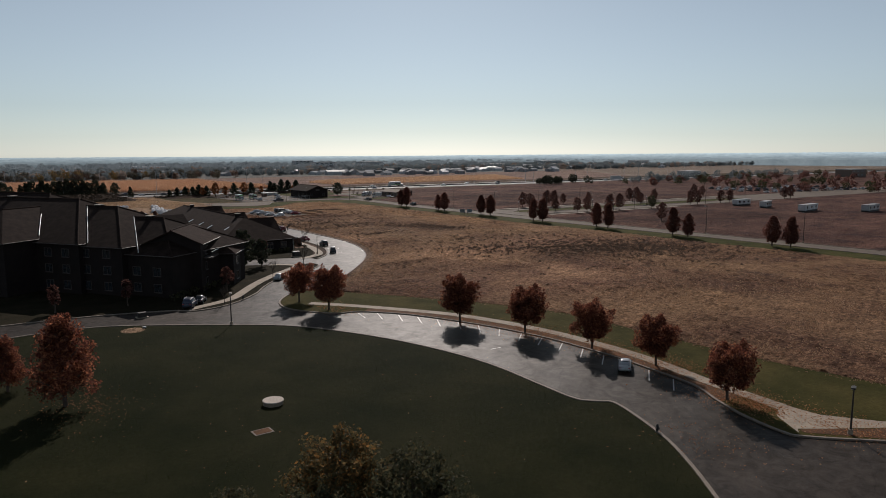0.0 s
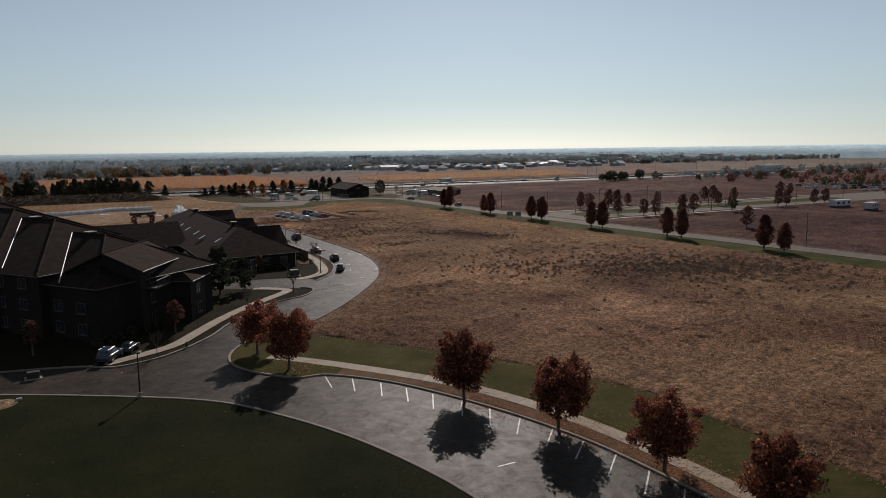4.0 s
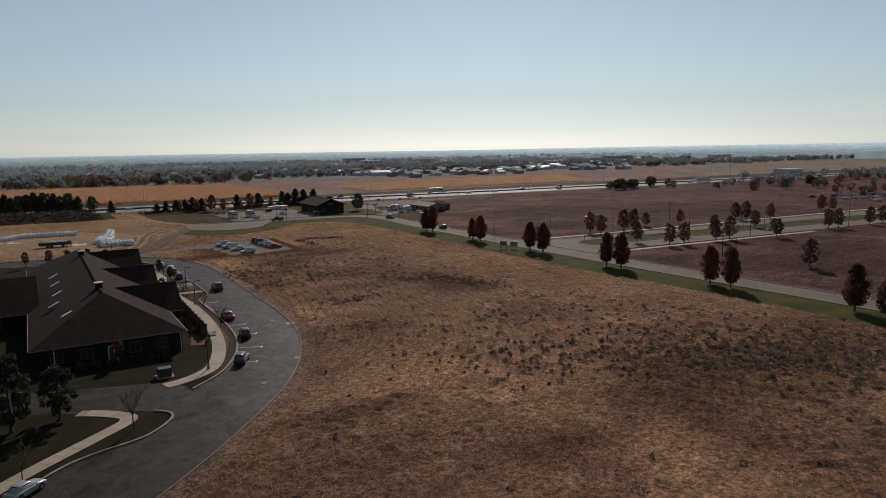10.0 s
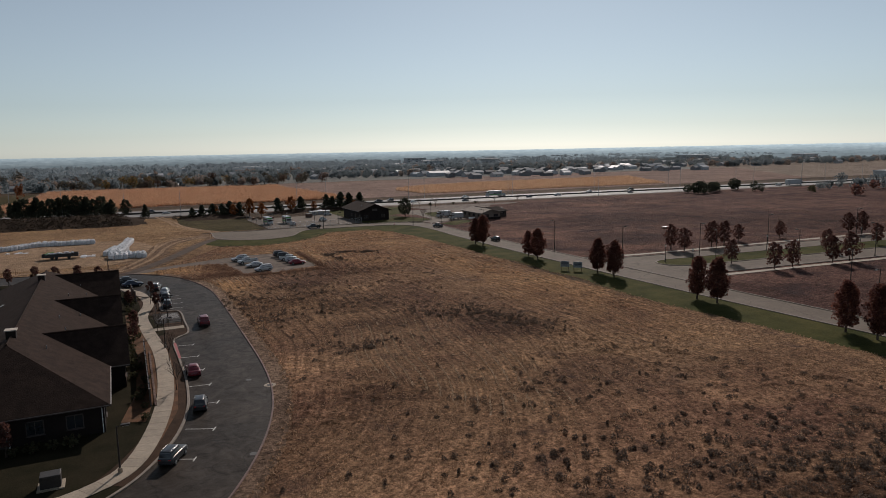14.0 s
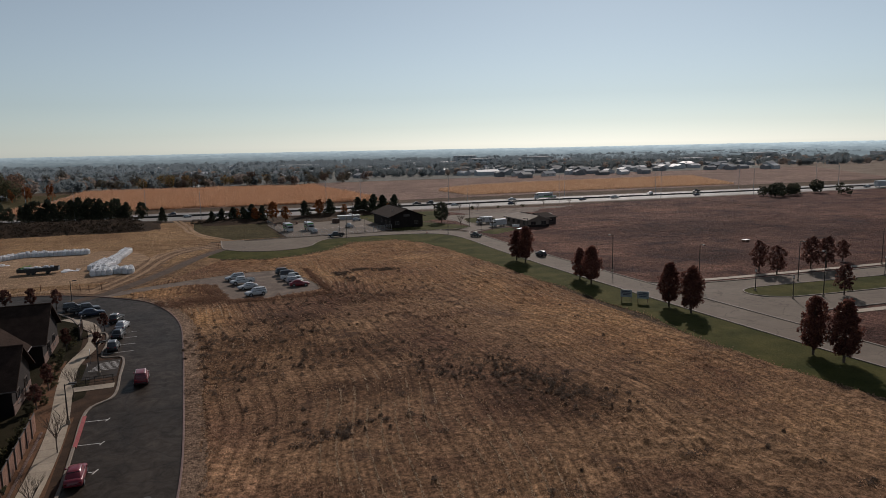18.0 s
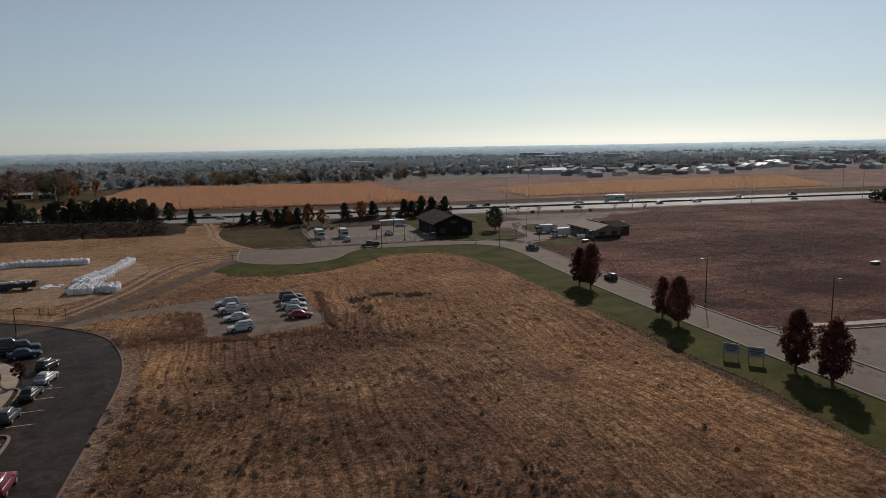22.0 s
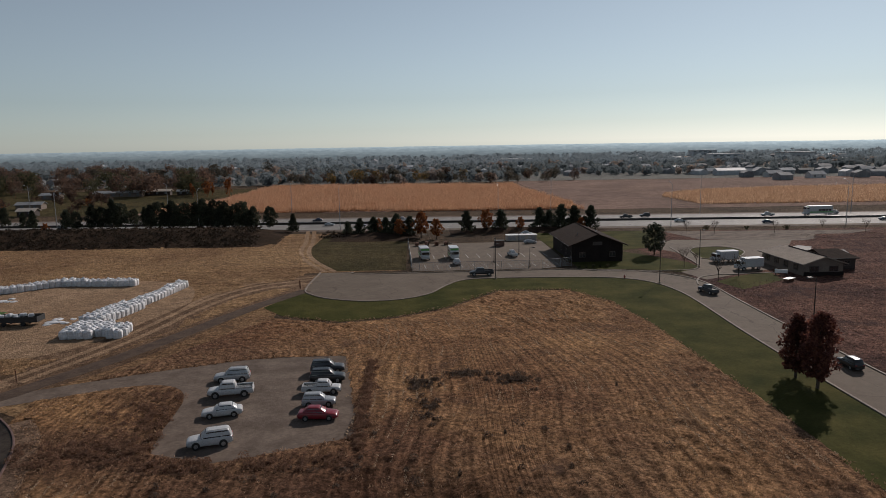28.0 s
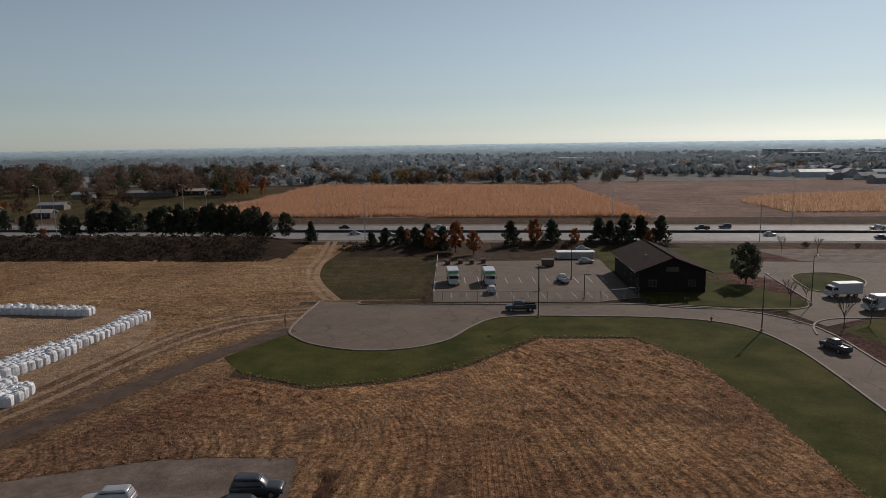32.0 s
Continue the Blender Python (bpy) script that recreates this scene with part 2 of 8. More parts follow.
def road_mat(name, a, b, rough, gloss=0.11, worn=0.4, polish=0.0):
    """Worn paving: wheel-polished streaks, patches, fine cracks."""
    m, t, bs, nd, lk = nodes_of(name)
    pos = nd.new("ShaderNodeNewGeometry").outputs["Position"]
    col = ramp(nd, lk, noise_tex(nd, lk, pos, 0.12, 6.0, 0.65, 0.5), [(0.35, a), (0.65, b)])
    grain = ramp(nd, lk, noise_tex(nd, lk, pos, 12.0, 4.0, 0.8), [(0.3, (0.8, 0.8, 0.8)), (0.7, (1.15, 1.15, 1.15))])
    col = mix_col(nd, lk, 1.0, col, grain, "MULTIPLY")
    blotch = ramp(nd, lk, noise_tex(nd, lk, pos, 0.5, 7.0, 0.75, 1.2), [(0.36, (1 - worn,) * 3), (0.64, (1 + worn, 1 + worn * 0.98, 1 + worn * 0.94))])
    col = mix_col(nd, lk, 1.0, col, blotch, "MULTIPLY")
    vo = nd.new("ShaderNodeTexVoronoi")
    vo.feature = "DISTANCE_TO_EDGE"
    vo.inputs["Scale"].default_value = 0.16
    wob = nd.new("ShaderNodeVectorMath")
    nz = nd.new("ShaderNodeTexNoise")
    nz.inputs["Scale"].default_value = 0.6
    lk.new(pos, nz.inputs[0])
    lk.new(pos, wob.inputs[0])
    lk.new(nz.outputs["Color"], wob.inputs[1])
    lk.new(wob.outputs[0], vo.inputs[0])
    crack = ramp(nd, lk, vo.outputs["Distance"], [(0.0, (0.62, 0.62, 0.62)), (0.012, (1, 1, 1))])
    col = mix_col(nd, lk, 1.0, col, crack, "MULTIPLY")
    lk.new(col, bs.inputs["Base Color"])
    rr = nd.new("ShaderNodeMapRange")
    rr.inputs[3].default_value, rr.inputs[4].default_value = rough - 0.1, rough + 0.12
    lk.new(noise_tex(nd, lk, pos, 1.1, 8.0, 0.75), rr.inputs[0])
    lk.new(rr.outputs[0], bs.inputs["Roughness"])
    sp = nd.new("ShaderNodeMapRange")
    for k, value in ((1, 0.36), (2, 0.64), (3, gloss * (1 - 0.9 * polish)), (4, gloss * (1 + 0.9 * polish))):
        sp.inputs[k].default_value = value
    lk.new(noise_tex(nd, lk, pos, 0.5, 7.0, 0.75, 1.2), sp.inputs[0])
    lk.new(sp.outputs[0], bs.inputs["Specular IOR Level"])
    bn = nd.new("ShaderNodeBump")
    bn.inputs["Strength"].default_value, bn.inputs["Distance"].default_value = 0.25 + 0.35 * polish, 0.02
    lk.new(noise_tex(nd, lk, pos, 40.0 - 24.0 * polish, 5.0, 0.75), bn.inputs["Height"])
    lk.new(bn.outputs[0], bs.inputs["Normal"])
    return m


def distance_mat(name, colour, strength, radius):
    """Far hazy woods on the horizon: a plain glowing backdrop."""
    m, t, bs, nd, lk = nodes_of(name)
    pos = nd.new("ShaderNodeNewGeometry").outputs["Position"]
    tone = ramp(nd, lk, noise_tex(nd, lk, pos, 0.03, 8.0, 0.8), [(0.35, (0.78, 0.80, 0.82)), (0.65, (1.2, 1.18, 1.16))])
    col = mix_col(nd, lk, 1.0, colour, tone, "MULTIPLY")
    # emission grows towards +x: brighter haze on the sun's side
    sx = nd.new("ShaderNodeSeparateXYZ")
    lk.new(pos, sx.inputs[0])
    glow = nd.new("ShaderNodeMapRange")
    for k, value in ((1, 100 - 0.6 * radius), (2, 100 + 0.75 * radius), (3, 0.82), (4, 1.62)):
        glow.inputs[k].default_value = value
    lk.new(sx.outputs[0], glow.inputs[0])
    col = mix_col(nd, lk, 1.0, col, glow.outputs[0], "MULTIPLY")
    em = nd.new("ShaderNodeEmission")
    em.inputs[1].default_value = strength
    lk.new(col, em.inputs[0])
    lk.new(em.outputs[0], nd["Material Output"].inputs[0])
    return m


M_GROUND = field_mat("plain_soil", (0.11, 0.08, 0.058), (0.07, 0.054, 0.042), (0.045, 0.042, 0.033), 0.0)
WEEDY = [(104, 213, 13, 7), (113, 205, 11, 7), (107, 226, 9, 4), (127, 236, 10, 5), (98, 206, 5, 9), (131, 177, 8, 8), (120, 113, 18, 9), (138, 110, 16, 11), (97, 108, 8, 4), (102, 158, 7, 4), (112, 189, 9, 5), (84, 126, 9, 3), (100, 256, 3, 8)]
GOLDEN = [(88, 258, 9, 7), (112, 288, 22, 9), (138, 280, 27, 40), (96, 234, 6, 8), (152, 215, 10, 50)]
PINKISH = [(96, 98, 24, 20), (104, 128, 22, 16), (132, 134, 22, 12), (92, 170, 8, 16)]
M_FIELD = field_mat("dry_grass_field", (0.272, 0.175, 0.112), (0.136, 0.080, 0.058), (0.066, 0.041, 0.034), 1.6, None, 0.56, 0.8, ((WEEDY, (0.50, 0.47, 0.47), 0.9), (GOLDEN, (1.42, 1.36, 1.16), 0.85), (PINKISH, (1.42, 1.38, 1.40), 0.85)))
M_FALLOW = field_mat("fallow_field", (0.150, 0.086, 0.074), (0.086, 0.049, 0.045), (0.042, 0.027, 0.027), 0.22, 84.0, 0.50, 0.8, (([(250, 290, 45, 22), (300, 250, 40, 26), (215, 250, 12, 18), (235, 150, 40, 22)], (0.62, 0.60, 0.60), 0.9), ([(196, 280, 9, 40), (222, 318, 18, 10), (205, 235, 14, 6), (290, 345, 50, 9)], (1.45, 1.42, 1.30), 0.8)))
M_NORTHFIELD = field_mat("mown_dry_field", (0.325, 0.222, 0.132), (0.215, 0.138, 0.085), (0.120, 0.076, 0.050), 0.8, 82.0, 0.55, 0.8)
M_STUBBLE = field_mat("stubble_field", (0.255, 0.184, 0.165), (0.185, 0.134, 0.122), (0.12, 0.09, 0.084), 0.35, 86.0, 0.62)
# greyed and lifted: haze over the far ground put into its colour
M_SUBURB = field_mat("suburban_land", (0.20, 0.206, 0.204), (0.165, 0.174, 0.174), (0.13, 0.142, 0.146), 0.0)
M_ROUGH = field_mat("rough_grass", (0.085, 0.070, 0.036), (0.055, 0.050, 0.025), (0.032, 0.030, 0.017), 0.0)
# soil tones lowered: shade of the pines and the slope, in the colour
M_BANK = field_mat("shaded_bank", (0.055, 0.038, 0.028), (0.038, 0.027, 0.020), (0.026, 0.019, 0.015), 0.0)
M_TRACK = field_mat("dirt_track", (0.36, 0.26, 0.185), (0.29, 0.205, 0.142), (0.20, 0.14, 0.098), 0.0, 0.0, 0.70)
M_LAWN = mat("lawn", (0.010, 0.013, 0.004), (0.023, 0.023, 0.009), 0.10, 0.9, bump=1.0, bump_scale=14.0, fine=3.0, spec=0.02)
M_VERGE = mat("verge_grass", (0.036, 0.041, 0.0110), (0.080, 0.072, 0.0225), 0.16, 0.9, bump=0.9, bump_scale=14.0, fine=2.5, spec=0.02)
# dark soil and grass tones with the buildings' shade put into the colour
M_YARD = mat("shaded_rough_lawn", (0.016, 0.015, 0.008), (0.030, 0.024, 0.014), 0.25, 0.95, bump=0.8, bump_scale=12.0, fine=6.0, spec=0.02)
M_BED = mat("leaf_strewn_soil", (0.080, 0.046, 0.026), (0.150, 0.074, 0.038), 0.6, 0.95, bump=0.8, bump_scale=12.0, fine=9.0, spec=0.1)
M_ASPHALT = road_mat("worn_asphalt", (0.0215, 0.0160, 0.0118), (0.0395, 0.0298, 0.0222), 0.52, 0.060, 0.34, 0.45)
M_OLDROAD = road_mat("grey_road_paving", (0.120, 0.094, 0.072), (0.146, 0.116, 0.090), 0.88, 0.11, 0.10)
M_HIGHWAY = road_mat("highway_concrete", (0.17, 0.158, 0.146), (0.22, 0.206, 0.192), 0.74, 0.16, 0.12)
M_GRAVEL = mat("gravel", (0.105, 0.080, 0.064), (0.180, 0.140, 0.112), 0.35, 0.95, bump=1.0, bump_scale=9.0, fine=2.2, spec=0.1)
M_LANE = mat("dark_gravel_lane", (0.066, 0.046, 0.035), (0.104, 0.073, 0.054), 0.5, 0.95, bump=0.9, bump_scale=18.0, fine=3.0, spec=0.1)
M_CONCRETE = mat("concrete", (0.25, 0.20, 0.145), (0.32, 0.26, 0.19), 0.8, 0.85, bump=0.3, bump_scale=30.0, vary=0.10)
M_KERB = mat("kerb_concrete", (0.15, 0.118, 0.090), (0.22, 0.175, 0.135), 0.8, 0.85, bump=0.3, bump_scale=30.0, vary=0.06)
M_REDKERB = mat("red_kerb_paint", (0.22, 0.035, 0.035), (0.32, 0.05, 0.05), 2.0, 0.7)
M_PAINT = mat("white_road_paint", (0.36, 0.34, 0.32), (0.52, 0.50, 0.47), 2.0, 0.6, vary=0.1)
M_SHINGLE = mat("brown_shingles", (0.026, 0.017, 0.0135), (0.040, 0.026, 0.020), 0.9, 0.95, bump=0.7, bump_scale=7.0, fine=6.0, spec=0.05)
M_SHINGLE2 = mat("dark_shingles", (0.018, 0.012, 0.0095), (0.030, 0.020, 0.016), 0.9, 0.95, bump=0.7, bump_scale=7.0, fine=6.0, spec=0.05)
M_SIDING = mat("tan_siding", (0.040, 0.027, 0.022), (0.052, 0.035, 0.029), 0.7, 0.75, bump=0.3, bump_scale=6.0)
# albedo below brown siding's own: the walls' shade put into the colour
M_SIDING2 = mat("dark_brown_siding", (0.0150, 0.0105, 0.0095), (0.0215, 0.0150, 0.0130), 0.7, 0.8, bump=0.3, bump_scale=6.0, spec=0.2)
M_PALEWALL = mat("pale_stucco", (0.42, 0.36, 0.30), (0.50, 0.43, 0.36), 0.8, 0.85, bump=0.3, bump_scale=20.0)
M_STONE = mat("rust_stone_cladding", (0.10, 0.058, 0.044), (0.15, 0.088, 0.064), 1.4, 0.9, bump=0.9, bump_scale=5.0)
M_TRIM = mat("white_trim", (0.70, 0.69, 0.66), (0.80, 0.79, 0.76), 1.5, 0.5)
M_DARKTRIM = mat("brown_trim", (0.055, 0.042, 0.036), (0.075, 0.058, 0.050), 1.5, 0.6)
M_WOODFENCE = mat("stained_cedar", (0.16, 0.078, 0.050), (0.22, 0.11, 0.070), 1.5, 0.8, bump=0.4, bump_scale=20.0, vary=0.2)
M_METAL = mat("galvanised_steel", (0.30, 0.30, 0.31), (0.42, 0.42, 0.43), 3.0, 0.45, 0.8)
M_BRONZE = mat("dark_bronze_paint", (0.035, 0.030, 0.027), (0.050, 0.043, 0.038), 3.0, 0.5, 0.3)
M_BARK = mat("bark", (0.070, 0.050, 0.038), (0.11, 0.08, 0.06), 4.0, 0.95, bump=0.8, bump_scale=22.0)
M_MAPLE = leaf_mat("red_maple_leaves", (0.100, 0.038, 0.028), (0.185, 0.064, 0.042), (0.50, 0.205, 0.105), 0.50)
M_PEAR = leaf_mat("dark_red_pear_leaves", (0.095, 0.042, 0.037), (0.14, 0.058, 0.047), (0.24, 0.105, 0.068), 0.5)
M_WILLOW = leaf_mat("yellowing_leaves", (0.115, 0.095, 0.045), (0.17, 0.13, 0.06), (0.36, 0.18, 0.06), 0.45)
M_PINE = leaf_mat("pine_needles", (0.036, 0.042, 0.029), (0.054, 0.060, 0.040), (0.085, 0.083, 0.052), 0.32)
M_GREENLEAF = leaf_mat("olive_leaves", (0.055, 0.058, 0.034), (0.082, 0.080, 0.044), (0.13, 0.10, 0.05), 0.40)
M_ORANGELEAF = leaf_mat("orange_leaves", (0.15, 0.055, 0.025), (0.24, 0.085, 0.032), (0.36, 0.15, 0.05), 0.40)
M_DULLRED = leaf_mat("dull_red_leaves", (0.085, 0.045, 0.040), (0.12, 0.056, 0.047), (0.17, 0.08, 0.056), 0.45)
M_CORN = leaf_mat("ripe_corn", (0.30, 0.160, 0.090), (0.47, 0.272, 0.160), (0.66, 0.435, 0.285), 0.42)
M_STRAW = leaf_mat("dry_grass_blades", (0.26, 0.155, 0.092), (0.44, 0.280, 0.175), (0.64, 0.455, 0.305), 0.55)
M_WEED = leaf_mat("dead_weeds", (0.090, 0.063, 0.050), (0.145, 0.104, 0.080), (0.22, 0.165, 0.122), 0.40)
M_RUSTWEED = leaf_mat("rusty_weeds", (0.140, 0.082, 0.058), (0.220, 0.130, 0.088), (0.33, 0.20, 0.13), 0.48)
M_FALLEN = leaf_mat("fallen_leaves", (0.34, 0.135, 0.06), (0.46, 0.20, 0.09), (0.56, 0.33, 0.17), 0.3)
M_SACK = mat("woven_white_plastic", (0.55, 0.55, 0.56), (0.72, 0.72, 0.73), 1.8, 0.6, bump=0.6, bump_scale=5.0, vary=0.12)
M_TYRE = mat("tyre_rubber", (0.018, 0.018, 0.018), (0.03, 0.03, 0.03), 6.0, 0.85)
M_RIM = mat("alloy_rim", (0.35, 0.35, 0.36), (0.5, 0.5, 0.5), 6.0, 0.35, 0.9)
M_GLASSDARK = mat("tinted_glass", (0.012, 0.014, 0.016), (0.018, 0.020, 0.022), 1.0, 0.08, spec=0.8)
M_WINDOW = mat("window_glass", (0.020, 0.024, 0.028), (0.03, 0.034, 0.038), 0.4, 0.08, spec=0.8)
M_LAMPRED = mat("red_lamp_lens", (0.30, 0.02, 0.02), (0.40, 0.03, 0.03), 4.0, 0.3)
M_LAMPWHITE = mat("clear_lamp_lens", (0.6, 0.6, 0.58), (0.7, 0.7, 0.68), 4.0, 0.2)
M_BLACK = mat("black_plastic", (0.02, 0.02, 0.02), (0.03, 0.03, 0.03), 4.0, 0.6)
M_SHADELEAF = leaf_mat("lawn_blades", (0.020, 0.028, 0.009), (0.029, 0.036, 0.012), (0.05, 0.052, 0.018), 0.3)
M_BROWNLEAF = leaf_mat("brown_leaves", (0.085, 0.060, 0.050), (0.115, 0.076, 0.058), (0.17, 0.10, 0.064), 0.50)
M_GREENBAND = mat("green_paint", (0.10, 0.30, 0.06), (0.13, 0.36, 0.08), 4.0, 0.4)
M_ORANGEPAINT = mat("orange_paint", (0.45, 0.12, 0.04), (0.5, 0.15, 0.05), 4.0, 0.4)
M_BUFF = mat("buff_roofing", (0.27, 0.225, 0.185), (0.34, 0.285, 0.235), 0.5, 0.9, spec=0.1)
CAR_PAINT = {}
for key, c in (("white", (0.50, 0.50, 0.50)), ("silver", (0.38, 0.39, 0.40)), ("black", (0.012, 0.012, 0.014)), ("charcoal", (0.05, 0.052, 0.056)),
               ("maroon", (0.16, 0.012, 0.022)), ("red", (0.21, 0.010, 0.020)), ("navy", (0.02, 0.03, 0.06)), ("beige", (0.34, 0.29, 0.22)), ("green", (0.02, 0.05, 0.035))):
    CAR_PAINT[key] = mat(key + "_car_paint", tuple(v * 0.93 for v in c), c, 0.8, 0.28, 0.25 if key in ("silver", "charcoal") else 0.0, spec=0.6)
M_ROWSTRAW = leaf_mat("bleached_stubble", (0.40, 0.28, 0.18), (0.54, 0.40, 0.27), (0.68, 0.53, 0.38), 0.45)
# scrub added over the bank, its tones lowered for the pines' shade
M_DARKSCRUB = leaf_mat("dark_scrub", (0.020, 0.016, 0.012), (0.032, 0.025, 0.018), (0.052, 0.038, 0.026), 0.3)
# M_FARTREE, M_FARBROWN and M_FARPALE: aerial haze mixed into the leaf colours
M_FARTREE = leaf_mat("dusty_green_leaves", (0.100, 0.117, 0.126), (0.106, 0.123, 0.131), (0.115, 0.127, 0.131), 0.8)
M_DUSKTREE = leaf_mat("dull_olive_brown_leaves", (0.052, 0.050, 0.042), (0.076, 0.068, 0.054), (0.120, 0.092, 0.062), 0.45)
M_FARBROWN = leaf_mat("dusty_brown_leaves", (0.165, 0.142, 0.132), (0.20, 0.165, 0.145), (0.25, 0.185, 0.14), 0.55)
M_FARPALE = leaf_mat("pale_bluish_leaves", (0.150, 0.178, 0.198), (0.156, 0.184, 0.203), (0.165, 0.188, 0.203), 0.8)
M_OFFICEWALL = mat("taupe_stucco", (0.16, 0.125, 0.10), (0.20, 0.16, 0.13), 0.8, 0.85, bump=0.3, bump_scale=20.0)
# far walls and roofs lightened in colour: stand-in for haze over the houses
M_FARWALL = mat("weathered_pale_siding", (0.46, 0.46, 0.46), (0.58, 0.58, 0.57), 0.3, 0.85, vary=0.25)
M_FARROOF = mat("weathered_roofing", (0.24, 0.245, 0.25), (0.33, 0.335, 0.34), 0.05, 0.8, vary=0.3, spec=0.2, island=0.4)
M_MULCH = mat("dark_mulch", (0.040, 0.026, 0.018), (0.070, 0.042, 0.027), 0.5, 0.95, bump=0.9, bump_scale=14.0, fine=9.0, spec=0.05)
M_DULLKERB = mat("weathered_reddish_kerb", (0.095, 0.055, 0.046), (0.15, 0.085, 0.070), 0.6, 0.85, bump=0.3, bump_scale=30.0)
M_SHOULDER = field_mat("stony_shoulder", (0.235, 0.168, 0.128), (0.165, 0.115, 0.088), (0.105, 0.072, 0.055), 0.0, 0.0, 0.60, 0.8)
M_TRAMPLED = field_mat("trampled_dirt", (0.215, 0.150, 0.108), (0.150, 0.102, 0.073), (0.105, 0.070, 0.050), 0.8, -20.0, 0.60, 0.5)
M_SIGNFACE = mat("faded_blue_sign", (0.20, 0.23, 0.25), (0.26, 0.29, 0.30), 1.0, 0.6)
M_PALEROOF = mat("pale_metal_roofing", (0.40, 0.41, 0.42), (0.52, 0.53, 0.54), 0.2, 0.6, spec=0.3)
# far panes raised from near black, distance haze put into their colour
M_FARWINDOW = mat("dusty_glass", (0.12, 0.13, 0.14), (0.17, 0.18, 0.19), 0.4, 0.4)
M_ROADGRASS = mat("roadside_lawn", (0.038, 0.038, 0.0105), (0.076, 0.063, 0.021), 0.16, 0.9, bump=0.9, bump_scale=14.0, fine=2.5, spec=0.02)
# far fields' tan greyed, the distance haze is in these tones
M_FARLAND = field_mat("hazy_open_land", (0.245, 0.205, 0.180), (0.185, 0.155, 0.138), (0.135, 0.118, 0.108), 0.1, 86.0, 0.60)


# ---- building helpers ----
def mesh_ob(name, verts, faces, material, parent=None, label="", smooth=False):
    me = bpy.data.meshes.new(name)
    me.from_pydata([tuple(v) for v in verts], [], [tuple(f) for f in faces])
    me.materials.append(material)
    if smooth:
        me.polygons.foreach_set("use_smooth", [True] * len(me.polygons))
    me.update()
    ob = new(name, me)
    if parent is not None:
        ob.parent = parent
    if label:
        ob["label"] = label
    return ob


def part(name, bm, material, parent=None, label="", smooth=False):
    bmesh.ops.recalc_face_normals(bm, faces=bm.faces[:])
    me = bpy.data.meshes.new(name)
    bm.to_mesh(me)
    bm.free()
    me.materials.append(material)
    if smooth:
        me.polygons.foreach_set("use_smooth", [True] * len(me.polygons))
    ob = new(name, me)
    if parent is not None:
        ob.parent = parent
    if label:
        ob["label"] = label
    return ob


def twin(ob, m, parent):
    """Another part on the same mesh."""
    o = new(ob.name.split(".")[0], ob.data)
    o.parent = parent
    o.matrix_basis = m
    if "label" in ob:
        o["label"] = ob["label"]
    return o


def empty(name, m=None):
    e = new(name)
    e.empty_display_size = 0.3
    if m is not None:
        e.matrix_basis = m
    return e


def box(bm, x, y, z, sx, sy, sz, rz=0.0, bevel=0.0, tilt=None):
    """A box by its centre and its full sizes."""
    r = bmesh.ops.create_cube(bm, size=1.0)
    m = pose(x, y, z, 0, 0, rz) @ Matrix.Diagonal((sx, sy, sz, 1))
    if tilt is not None:
        m = tilt @ m
    bmesh.ops.transform(bm, matrix=m, verts=r["verts"])
    if bevel:
        es = list({e for v in r["verts"] for e in v.link_edges})
        bmesh.ops.bevel(bm, geom=es, offset=bevel, segments=2, affect="EDGES", profile=0.5)


def tube(bm, a, b, r0, r1=None, n=8):
    """A tapered rod from a to b."""
    a, b = Vector(a), Vector(b)
    d = b - a
    r = bmesh.ops.create_cone(bm, cap_ends=True, segments=n, radius1=r0, radius2=r0 if r1 is None else r1, depth=d.length)
    bmesh.ops.transform(bm, matrix=Matrix.Translation((a + b) / 2) @ d.to_track_quat("Z", "Y").to_matrix().to_4x4(), verts=r["verts"])


def curve(pts, n=6, closed=False):
    """A smooth line through the points."""
    p = [Vector((q[0], q[1])) for q in pts]
    out = []
    k = len(p)
    for i in range(k if closed else k - 1):
        if closed:
            a, b, c, d = p[i - 1], p[i], p[(i + 1) % k], p[(i + 2) % k]
        else:
            a, b, c, d = p[max(i - 1, 0)], p[i], p[i + 1], p[min(i + 2, k - 1)]
        for j in range(n):
            t = j / n
            out.append(0.5 * (2 * b + (c - a) * t + (2 * a - 5 * b + 4 * c - d) * t * t + (3 * b - a - 3 * c + d) * t ** 3))
    if not closed:
        out.append(p[-1])
    return out


def side(line, off):
    """The line shifted to its right by off."""
    out = []
    for i, q in enumerate(line):
        a, b = line[max(i - 1, 0)], line[min(i + 1, len(line) - 1)]
        d = (b - a).normalized()
        out.append(q + Vector((d.y, -d.x)) * off)
    return out


def sheet(name, outline, z, material, label="", category="", parent=None):
    """A thin slab of ground covering an outline."""
    bm = bmesh.new()
    f = bm.faces.new([bm.verts.new((p[0], p[1], z)) for p in outline])
    bm.normal_update()
    bmesh.ops.triangulate(bm, faces=[f])
    bm.normal_update()
    for f in bm.faces:
        if f.normal.z < 0:
            f.normal_flip()
    me = bpy.data.meshes.new(name)
    bm.to_mesh(me)
    bm.free()
    me.materials.append(material)
    ob = new(name, me)
    if parent is not None:
        ob.parent = parent
    return tagged(ob, label, category, kind="" if parent is not None else "structure")


